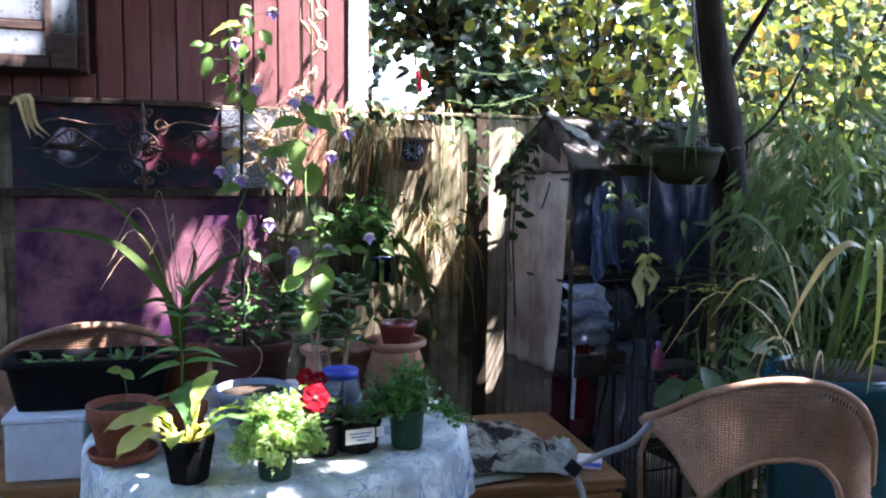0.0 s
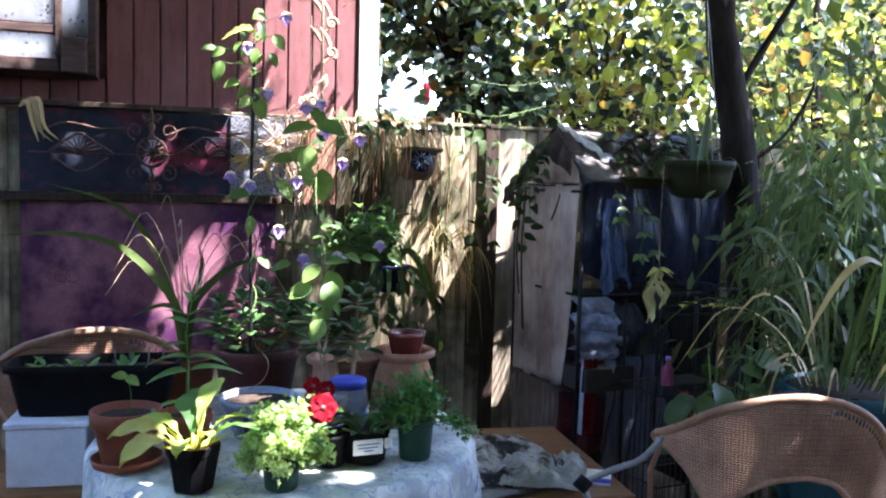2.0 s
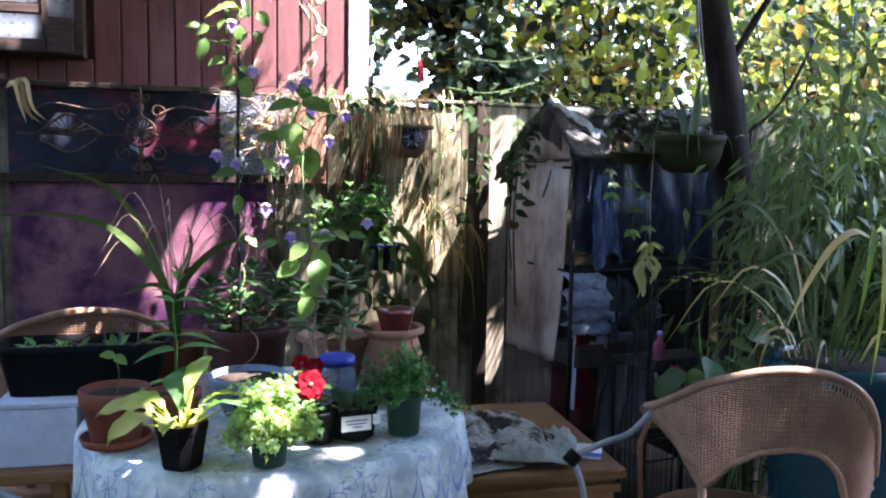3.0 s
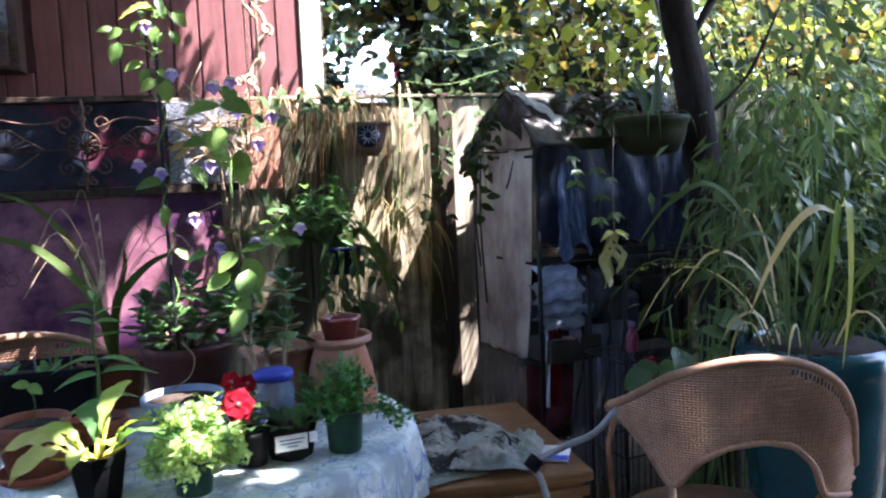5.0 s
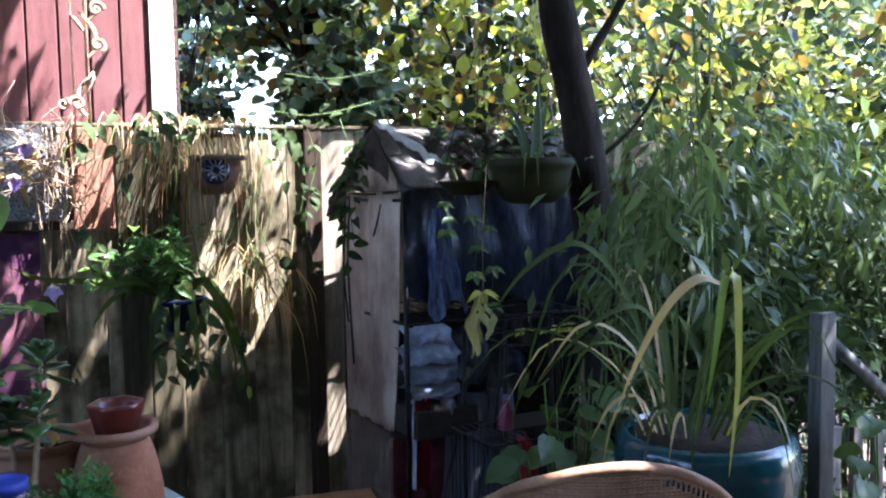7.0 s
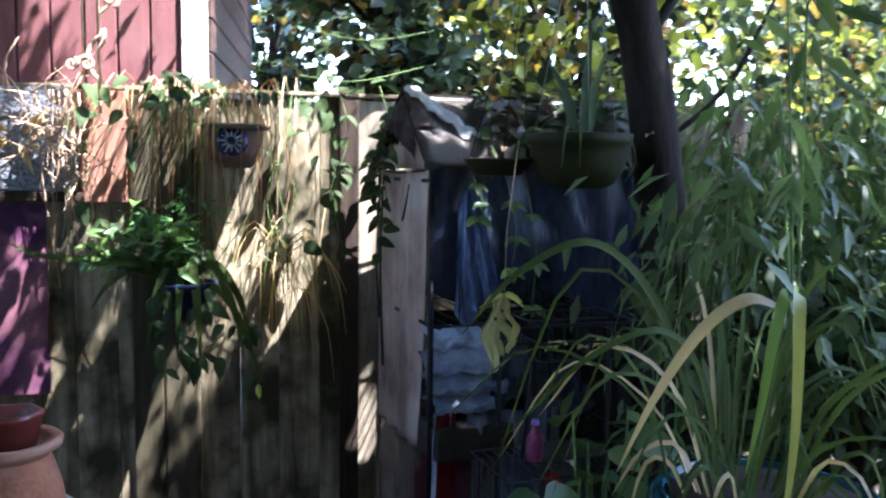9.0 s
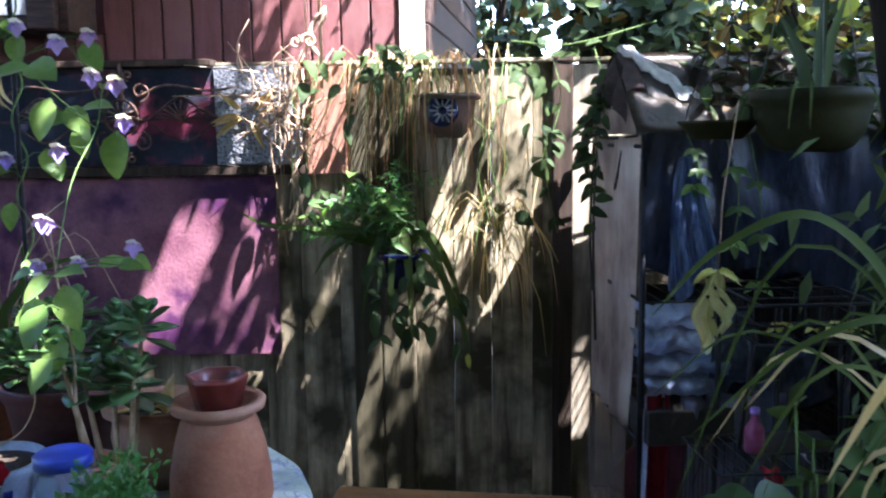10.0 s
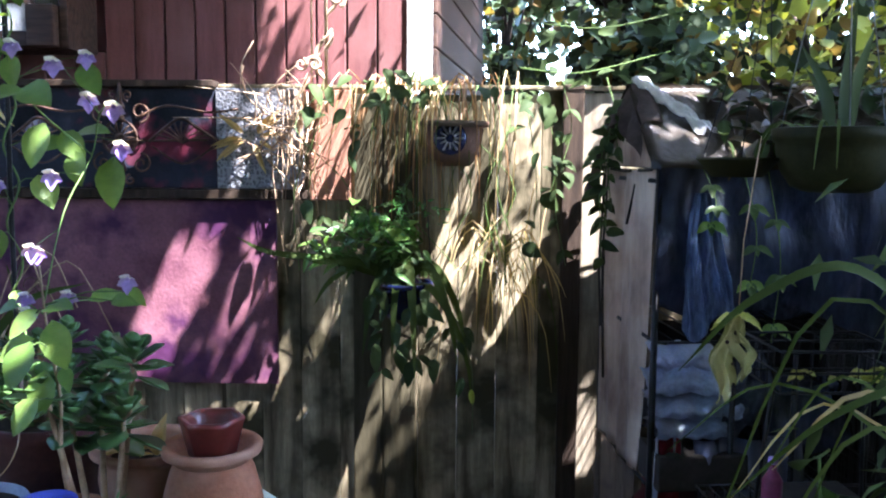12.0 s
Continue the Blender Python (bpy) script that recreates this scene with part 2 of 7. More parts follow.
def meshed(name, verts, faces, material, smooth=True):
    me = bpy.data.meshes.new(name)
    me.from_pydata([tuple(v) for v in verts], [], [tuple(f) for f in faces])
    me.materials.append(material)
    if smooth:
        me.polygons.foreach_set("use_smooth", [True] * len(me.polygons))
    return me


def part(name, shape, material, parent=None, label="", m=None):
    """One mesh object from a bmesh or a mesh, under a thing or a part."""
    if isinstance(shape, bmesh.types.BMesh):
        me = bpy.data.meshes.new(name)
        bmesh.ops.recalc_face_normals(shape, faces=shape.faces)
        shape.to_mesh(me)
        shape.free()
        me.materials.append(material)
    else:
        me = shape
    ob = new(name, me)
    if parent:
        ob.parent = parent
    if m is not None:
        ob.matrix_basis = m
    return tagged(ob, label)


def box(x0, y0, z0, x1, y1, z1, bev=0.004, seg=2):
    bm = bmesh.new()
    bmesh.ops.create_cube(bm, size=1)
    for v in bm.verts:
        v.co = Vector(((x0 + x1) / 2 + v.co.x * (x1 - x0), (y0 + y1) / 2 + v.co.y * (y1 - y0), (z0 + z1) / 2 + v.co.z * (z1 - z0)))
    if bev:
        bmesh.ops.bevel(bm, geom=bm.edges[:], offset=bev, segments=seg, affect="EDGES", profile=0.6)
    return bm


def lathe(profile, seg=40, wobble=0.0, seed=0):
    """A turned shape from (radius, height) pairs."""
    bm = bmesh.new()
    rings = []
    for r, z in profile:
        ring = []
        for i in range(seg):
            a = 2 * math.pi * i / seg
            k = 1 + wobble * noise.noise((math.cos(a) * 1.5, math.sin(a) * 1.5, z * 6 + seed))
            ring.append(bm.verts.new((r * k * math.cos(a), r * k * math.sin(a), z)))
        rings.append(ring)
    for a, b in zip(rings, rings[1:]):
        for i in range(seg):
            j = (i + 1) % seg
            bm.faces.new((a[i], a[j], b[j], b[i]))
    for ring in (rings[0], rings[-1]):
        if (ring[0].co.xy).length > 1e-4:
            bm.faces.new(ring)
    for f in bm.faces:
        f.smooth = len(f.verts) == 4
    return bm


def tube(paths, radius=0.005, seg=6):
    """Round rods along lists of points; radius may be a function of 0..1."""
    bm = bmesh.new()
    for pts in paths:
        pts = [Vector(p) for p in pts]
        n, rings, up = len(pts), [], None
        for i, p in enumerate(pts):
            d = (pts[min(i + 1, n - 1)] - pts[max(i - 1, 0)]).normalized()
            if up is None:
                up = d.orthogonal().normalized()
            up = (up - d * up.dot(d)).normalized()
            side = d.cross(up)
            r = radius(i / (n - 1)) if callable(radius) else radius
            rings.append([bm.verts.new(p + r * (math.cos(2 * math.pi * k / seg) * up + math.sin(2 * math.pi * k / seg) * side)) for k in range(seg)])
        for a, b in zip(rings, rings[1:]):
            for k in range(seg):
                f = bm.faces.new((a[k], a[(k + 1) % seg], b[(k + 1) % seg], b[k]))
                f.smooth = True
        bm.faces.new(rings[0][::-1]), bm.faces.new(rings[-1])
    return bm


def curve_points(pts, n=16):
    """A smooth line through the points (Catmull-Rom)."""
    P = [Vector(p) for p in pts]
    P = [2 * P[0] - P[1]] + P + [2 * P[-1] - P[-2]]
    out = []
    spans = len(P) - 3
    for i in range(n + 1):
        u = min(i / n * spans, spans - 1e-6)
        k = int(u)
        f = u - k
        a, b, c, d = P[k:k + 4]
        out.append(0.5 * ((2 * b) + (c - a) * f + (2 * a - 5 * b + 4 * c - d) * f * f + (3 * b - a - 3 * c + d) * f ** 3))
    return out


def sheet(fn, nu, nv, thick=0.0, close_u=False):
    """A surface from fn(u, v) in 0..1, given thickness along its normals."""
    bm = bmesh.new()
    g = [[bm.verts.new(fn(i / (nu - (0 if close_u else 1)), j / (nv - 1))) for j in range(nv)] for i in range(nu)]
    for i in range(nu if close_u else nu - 1):
        for j in range(nv - 1):
            k = (i + 1) % nu
            bm.faces.new((g[i][j], g[k][j], g[k][j + 1], g[i][j + 1])).smooth = True
    if thick:
        bmesh.ops.solidify(bm, geom=bm.faces[:], thickness=thick)
        for f in bm.faces:
            f.smooth = True
    return bm


def ovate(width=0.7, heart=0.15, bend=0.25, n=7, fold=0.12, wave=0.0):
    """A leaf along +Y, one unit long."""
    verts, faces = [], []
    for i in range(n):
        y = i / (n - 1)
        w = width * 0.5 * (math.sin(math.pi * y ** 0.72) ** 0.8 if 0 < y < 1 else 0.02)
        z = -bend * y * y
        ww = wave * math.sin(i * 2.4)
        back = heart * max(0, 0.3 - y)
        verts += [(-w, y - back, z + fold * w * 2 + ww), (-w * 0.5, y - back * 0.5, z + fold * w * 0.8), (0, y, z), (w * 0.5, y - back * 0.5, z + fold * w * 0.8), (w, y - back, z + fold * w * 2 - ww)]
    for i in range(n - 1):
        for k in range(4):
            a = i * 5 + k
            faces.append((a, a + 1, a + 6, a + 5))
    return verts, faces


def aim(pos, d, size=1.0, up=(0, 0, 1), roll=0.0, wide=1.0):
    """The pose of a leaf: base at pos, +Y along d, +Z near up."""
    y = Vector(d).normalized()
    x = y.cross(Vector(up))
    x = x.normalized() if x.length > 1e-3 else y.orthogonal().normalized()
    z = x.cross(y)
    m = Matrix((x, y, z)).transposed().to_4x4()
    return Matrix.Translation(pos) @ m @ Matrix.Rotation(roll, 4, "Y") @ Matrix.Diagonal((size * wide, size, size, 1))


def scatter(name, template, pos, ways, sizes, material, rng, tilt=0.6):
    """Many leaves in one mesh: bases, headings and sizes as arrays."""
    tv, tf = np.array(template[0]), template[1]
    n = len(pos)
    y = ways / np.linalg.norm(ways, axis=1, keepdims=True)
    up = np.array([0, 0, 1.0]) + rng.normal(0, tilt, (n, 3))
    x = np.cross(y, up)
    x /= np.linalg.norm(x, axis=1, keepdims=True) + 1e-9
    z = np.cross(x, y)
    v = (tv[None, :, 0:1] * x[:, None] + tv[None, :, 1:2] * y[:, None] + tv[None, :, 2:3] * z[:, None]) * sizes[:, None, None] + pos[:, None]
    k = len(tv)
    faces = (np.array(tf)[None] + (np.arange(n) * k)[:, None, None]).reshape(-1, len(tf[0]))
    me = bpy.data.meshes.new(name)
    me.vertices.add(n * k)
    me.vertices.foreach_set("co", v.reshape(-1).astype(np.float32))
    fl = faces.shape[1]
    me.loops.add(faces.size)
    me.loops.foreach_set("vertex_index", faces.reshape(-1).astype(np.int32))
    me.polygons.add(len(faces))
    me.polygons.foreach_set("loop_start", np.arange(0, faces.size, fl, dtype=np.int32))
    me.update(calc_edges=True)
    me.materials.append(material)
    me.polygons.foreach_set("use_smooth", [True] * len(faces))
    return me


SMALL_LEAF = ([(0, 0, 0), (-0.26, 0.42, 0.07), (0, 0.45, -0.02), (0.26, 0.42, 0.07), (0, 1, -0.14)], [(0, 2, 1), (0, 3, 2), (1, 2, 4), (2, 3, 4)])
THIN_LEAF = ([(0, 0, 0), (-0.09, 0.4, 0.02), (0, 0.45, -0.02), (0.09, 0.4, 0.02), (0, 1, -0.22)], [(0, 2, 1), (0, 3, 2), (1, 2, 4), (2, 3, 4)])
WILLOW_LEAF = ([(0, 0, 0), (-0.13, 0.4, 0.03), (0, 0.45, -0.02), (0.13, 0.4, 0.03), (0, 1, -0.18)], [(0, 2, 1), (0, 3, 2), (1, 2, 4), (2, 3, 4)])
ROUND_LEAF = ([(0, 0, 0), (-0.42, 0.35, 0.1), (0, 0.5, -0.02), (0.42, 0.35, 0.1), (-0.3, 0.8, 0.04), (0.3, 0.8, 0.04), (0, 1.05, -0.12)],
              [(0, 2, 1), (0, 3, 2), (1, 2, 4), (3, 5, 2), (4, 2, 6), (2, 5, 6)])


def blade(path, width, n=12, fold=0.25, face=(0, 0, 1)):
    """A strap leaf along a bent line, as a bmesh; its upper side turns to face."""
    pts = curve_points(path, n)
    bm, rows = bmesh.new(), []
    for i, p in enumerate(pts):
        d = (pts[min(i + 1, n)] - pts[max(i - 1, 0)]).normalized()
        side = d.cross(Vector(face))
        side = side.normalized() if side.length > 0.05 else (rows[-1][3] if rows else Vector((1, 0, 0)))
        nor = side.cross(d)
        u = i / n
        w = width * 0.5 * min(1, 0.45 + 2.2 * u) * (1 - u ** 3) + 0.0004
        rows.append((bm.verts.new(p - side * w + nor * w * fold), bm.verts.new(p), bm.verts.new(p + side * w + nor * w * fold), side))
    for a, b in zip(rows, rows[1:]):
        bm.faces.new((a[0], a[1], b[1], b[0])).smooth = True
        bm.faces.new((a[1], a[2], b[2], b[1])).smooth = True
    return bm


def scroll(cx, cz, r, a0, turns, y=0.0, n=26, inward=0.8, sign=1):
    """A wrought-iron scroll: a spiral in the plane of x and z."""
    return [(cx + r * (1 - inward * i / n) * math.cos(a0 + sign * turns * 2 * math.pi * i / n), y, cz + r * (1 - inward * i / n) * math.sin(a0 + sign * turns * 2 * math.pi * i / n)) for i in range(n + 1)]


# ---- ground, house, fence ----
def ground_height(x, y):
    return 0.012 * noise.noise((x * 1.5, y * 1.5, 0)) if abs(x) < 8 and abs(y) < 8 else -0.02


gv, gf = [], []
ticks = [-300, -60, -20] + [i * 0.5 - 8 for i in range(33)] + [20, 60, 300]
for gx in ticks:
    for gy in ticks:
        gv.append((gx, gy, ground_height(gx, gy) - 0.005))
gn = len(ticks)
for i in range(gn - 1):
    for j in range(gn - 1):
        gf.append((i * gn + j, (i + 1) * gn + j, (i + 1) * gn + j + 1, i * gn + j + 1))
part("ground", meshed("ground", gv, gf, EARTH), EARTH)
tagged(bpy.data.objects["ground"], "bare packed earth of the back yard", "ground", kind="structure")

FY, HY, SKEW = 3.72, 4.006, 6.5
house = thing("house", (0, HY, 0), "red painted timber house with vertical boards and white corner trim", "house", turn=SKEW)
part("wall", box(-2.6, 0.012, 0, 0.95, 0.12, 1.78, 0), OLD_POST, house)
part("wall", box(-2.6, 0.012, 2.6, 0.95, 0.12, 3.3, 0), OLD_POST, house)
part("wall", box(-0.17, 0.012, 1.78, 0.95, 0.12, 2.6, 0), OLD_POST, house)
part("wall", box(-2.6, 0.012, 1.78, -1.3, 0.12, 2.6, 0), OLD_POST, house)
part("wall", box(0.83, 0.12, 0, 0.95, 1.7, 3.3, 0), OLD_POST, house)
for k in range(22):
    part("lap_board", box(0, 0, 0, 0.016, 1.68, 0.113, 0.003, 1), BROWN_FRAME, house, "brown lapped siding board", m=pose(0.954, 0.016, 0.6 + k * 0.12, 0, 0, -6.5))
part("wall", box(-2.6, 1.6, 0, 0.83, 1.7, 3.3, 0), RED_BOARD, house)
part("wall", box(-2.6, 0.12, 0, -2.5, 1.6, 3.3, 0), RED_BOARD, house)
part("roof", box(-2.75, -0.06, 3.3, 1.15, 1.8, 3.38, 0.01), OLD_POST, house)
part("trim", box(0.865, -0.022, 0, 0.953, 0.012, 3.3, 0.003), WHITE_PAINT, house, "white painted corner board")
bx, k = 0.863, 0
while bx > -2.6:
    w = 0.108
    x0, x1 = bx - w + 0.007, bx
    if x1 < -0.17 and x0 > -1.35:
        part("board", box(x0, -0.006, 0, x1, 0.011, 1.775, 0.003, 1), RED_BOARD, house)
        part("board", box(x0, -0.006, 2.62, x1, 0.011, 3.3, 0.003, 1), RED_BOARD, house)
    else:
        part("board", box(x0, -0.006, 0, x1, 0.011, 3.3, 0.003, 1), RED_BOARD, house)
    bx -= w


def lace_material():
    m, t, b = mat("lace_curtain", 0.9)
    v = nd(t, "TexVoronoi", Scale=55.0)
    t.links.new(mapped(t), v.inputs["Vector"])
    n = noisy(t, mapped(t), 16)
    c = ramp(t, v.outputs["Distance"], (0.15, (0.05, 0.06, 0.09)), (0.4, (0.82, 0.84, 0.88)))
    t.links.new(mixed(t, ramp(t, n, (0.42, (0, 0, 0)), (0.55, (1, 1, 1))), c, (0.8, 0.82, 0.86)), b.inputs["Base Color"])
    return m


LACE = lace_material()
win = thing("window_1", (-0.045, HY - 0.2, 0), "old wooden window with lace curtains behind the panes", "window", turn=SKEW, kind="structure")
part("box_side", box(-0.19, 0.05, 1.765, -0.172, 0.192, 2.63, 0.003), BROWN_FRAME, win)
part("box_base", box(-1.32, 0.05, 1.765, -0.192, 0.192, 1.785, 0.003), BROWN_FRAME, win)
part("box_top", box(-1.32, -0.03, 2.632, -0.17, 0.192, 2.65, 0.003), BROWN_FRAME, win)
part("window_frame", box(-1.32, -0.03, 2.55, -0.17, 0.05, 2.63, 0.004), BROWN_FRAME, win)
part("window_frame", box(-1.32, -0.03, 1.775, -1.24, 0.05, 2.55, 0.004), BROWN_FRAME, win)
part("window_frame", box(-0.20, -0.04, 1.76, -0.17, 0.05, 2.55, 0.004), BROWN_FRAME, win)
part("casing_block", box(-0.295, -0.075, 1.765, -0.203, -0.005, 1.90, 0.006), BROWN_FRAME, win, "dark stained block beside the sash")
part("window_sill", box(-1.30, -0.06, 1.765, -0.30, 0.03, 1.815, 0.005), BROWN_FRAME, win)
part("sash_stile", box(-0.318, -0.03, 1.8, -0.297, 0.01, 2.55, 0.003), BROWN_FRAME, win)
part("sash_rail", box(-1.24, -0.022, 1.917, -0.318, 0.01, 1.947, 0.003), BROWN_FRAME, win)
for x0, x1, z0, z1 in ((-1.24, -0.318, 1.815, 1.912), (-1.24, -0.318, 1.955, 2.55), (-0.297, -0.203, 1.90, 2.55)):
    p = part("pane", box(x0, -0.016, z0, x1, -0.012, z1, 0), CLEAR, win)
    p.visible_shadow = False
    part("curtain", sheet(lambda u, v: ((x0 + 0.001) + (x1 - x0 - 0.002) * u, 0.0 + 0.006 * math.sin(u * (x1 - x0) * 90), z0 + (z1 - z0) * v), 40, 3, 0.001), LACE, win)

fence = thing("fence", (0, FY, 0), "weathered board fence with a rail and dark posts, mossy and sun-bleached, some boards coloured as if sunlit", "fence", turn=SKEW)
fx, k = -2.4, 0
rng = random.Random(4)
while fx < 3.2:
    w = rng.uniform(0.125, 0.145)
    top = 1.622 + rng.uniform(-0.012, 0.012) - 0.012 * max(0, fx - 1.5)
    lean = rng.uniform(-0.4, 0.4)
    # the boards by the right post take the sunlit colour
    part("board", box(0, 0, 0.01, w - 0.0012, 0.019, top, 0.0025, 1), SUNLIT_WOOD if 1.40 < fx < 1.60 else FENCE_WOOD, fence, m=pose(fx, rng.uniform(0, 0.006), 0, 0, 0, 0))
    fx += w
for px in (-1.05, 1.418, 2.9):
    part("post", box(px, -0.022, 0, px + 0.066, -0.002, 1.645, 0.004), OLD_POST, fence)
part("rail", box(-0.965, -0.045, 1.272, 0.60, -0.004, 1.304, 0.004), OLD_POST, fence)
part("cap_rail", box(-0.965, -0.05, 1.630, 0.30, 0.03, 1.652, 0.004), OLD_POST, fence)
part("cap_rail", box(0.305, -0.012, 1.628, 3.2, 0.035, 1.642, 0.004), FENCE_WOOD, fence)

RUST_WOOD = rough_stuff("reddish_stained_plank", (0.20, 0.085, 0.05), (0.40, 0.20, 0.13), 5, 0.75, stretch=(6, 6, 0.7), relief=0.6)
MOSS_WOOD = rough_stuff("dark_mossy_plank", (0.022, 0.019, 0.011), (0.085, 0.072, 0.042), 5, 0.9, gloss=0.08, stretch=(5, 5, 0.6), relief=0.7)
part("cover_plank", box(0.602, -0.022, 1.27, 0.735, -0.003, 1.624, 0.004), RUST_WOOD, fence, "reddish stained plank end")
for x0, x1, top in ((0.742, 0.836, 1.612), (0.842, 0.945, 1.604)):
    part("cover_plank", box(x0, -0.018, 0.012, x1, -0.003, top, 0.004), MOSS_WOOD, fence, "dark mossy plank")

board = thing("painted_board", (0, FY, 0), "magenta and dark purple painted board fixed to the fence", "board", turn=SKEW)
part("lower_panel", box(-0.474, -0.018, 0.655, 0.490, -0.004, 1.268, 0.003), MAGENTA, board, "magenta painted panel with dark stains")
part("upper_panel", box(-0.474, -0.018, 1.306, 0.30, -0.004, 1.627, 0.003), NAVY, board, "dark navy panel stained with magenta")


def mesh_plate_material():
    m, t, b = mat("pressed_metal_plate", 0.45, 0.6)
    co = mapped(t, (1, 1, 1))
    v = nd(t, "TexVoronoi", Scale=110.0)
    t.links.new(co, v.inputs["Vector"])
    t.links.new(ramp(t, v.outputs["Distance"], (0.2, (0.10, 0.10, 0.11)), (0.6, (0.27, 0.27, 0.285))), b.inputs["Base Color"])
    bump(t, b, v.outputs["Distance"], 0.8, 0.003)
    return m


plate = thing("metal_plate", (0, FY, 0), "grey patterned metal plate fixed on the fence", "plate", turn=SKEW)
part("sheet", box(0.303, -0.03, 1.307, 0.585, -0.019, 1.628, 0.002), mesh_plate_material(), plate)

# ---- table with its cloth ----
TX, TY, TR, TZ = 0.49, 2.39, 0.485, 0.713


def cloth_material():
    m, t, b = mat("patterned_tablecloth", 0.8)
    co = mapped(t)
    big = noisy(t, co, 9, 3)
    v = nd(t, "TexVoronoi", Scale=14.0)
    v.feature = "DISTANCE_TO_EDGE"
    bend = nd(t, "TexNoise", Scale=9.0, Detail=3.0)
    t.links.new(co, bend.inputs["Vector"])
    t.links.new(mixed(t, 0.16, co, bend.outputs["Color"], "LINEAR_LIGHT"), v.inputs["Vector"])
    c = ramp(t, big, (0.38, (0.26, 0.29, 0.29)), (0.5, (0.44, 0.46, 0.43)), (0.6, (0.60, 0.60, 0.54)))
    c = mixed(t, ramp(t, noisy(t, co, 11, 4), (0.52, (0, 0, 0)), (0.62, (0.55, 0.55, 0.55))), c, (0.27, 0.33, 0.22))
    fade = mixed(t, 1.0, ramp(t, v.outputs["Distance"], (0.0, (1, 1, 1)), (0.05, (0, 0, 0))), ramp(t, noisy(t, co, 6, 2), (0.38, (0, 0, 0)), (0.55, (1, 1, 1))), "MULTIPLY")
    out = mixed(t, fade, c, (0.15, 0.18, 0.32))
    sep = t.nodes.new("ShaderNodeSeparateXYZ")
    t.links.new(t.nodes.new("ShaderNodeTexCoord").outputs["Object"], sep.inputs[0])

    def calc(op, a, b_=0.0):
        n = t.nodes.new("ShaderNodeMath")
        n.operation = op
        for i, v in enumerate((a, b_)):
            if hasattr(v, "is_output"):
                t.links.new(v, n.inputs[i])
            else:
                n.inputs[i].default_value = v
        return n.outputs[0]

    turn = calc("MULTIPLY", calc("ARCTAN2", sep.outputs[1], sep.outputs[0]), 21.0)
    arch = calc("ABSOLUTE", calc("SINE", calc("ADD", turn, calc("MULTIPLY", noisy(t, co, 5, 2), 1.2))))
    drop = calc("SUBTRACT", TZ - 0.02, sep.outputs[2])
    for z0, deep in ((0.015, 0.11), (0.19, 0.10)):
        gap = calc("ABSOLUTE", calc("SUBTRACT", drop, calc("ADD", calc("MULTIPLY", calc("POWER", arch, 0.6), deep), z0)))
        out = mixed(t, ramp(t, gap, (0.005, (0.9, 0.9, 0.9)), (0.013, (0, 0, 0))), out, (0.10, 0.14, 0.28))
    t.links.new(out, b.inputs["Base Color"])
    bump(t, b, noisy(t, co, 300), 0.3, 0.001)
    return m


table = thing("round_table", (TX, TY, 0), "round garden table under a patterned cloth", "table")
part("tabletop", lathe([(0, 0.678), (TR - 0.01, 0.678), (TR, 0.69), (TR - 0.005, 0.705), (0, 0.705)]), CHEST_WOOD, table)
for a in (45, 135, 225, 315):
    part("leg", box(-0.02, -0.02, 0, 0.02, 0.02, 0.678, 0.004), CHEST_WOOD, table, m=pose(0.3 * math.cos(radians(a)), 0.3 * math.sin(radians(a)), 0))


def cloth_point(u, v):
    a = 2 * math.pi * u
    if v < 0.4:
        r = TR * v / 0.4 * 1.008
        z = TZ - 0.003
        if v > 0.36:
            z -= 0.003
    else:
        d = (v - 0.4) / 0.6
        fold = math.sin(a * 19 + 2.0 * math.sin(a * 3)) * 0.5 + 0.5 * math.sin(a * 8 + 1)
        r = TR + 0.012 + 0.02 * d + 0.035 * d ** 0.7 * fold
        z = TZ - 0.012 - d * (0.46 + 0.015 * math.sin(a * 4) - 0.28 * max(0.0, math.cos(a - 0.3)) ** 0.5)
    return (r * math.cos(a), r * math.sin(a), z)


cloth = thing("tablecloth", (TX, TY, 0), "pale blue and white patterned tablecloth hanging in folds", "tablecloth")
part("cloth", sheet(cloth_point, 240, 34, 0, True), cloth_material(), cloth)


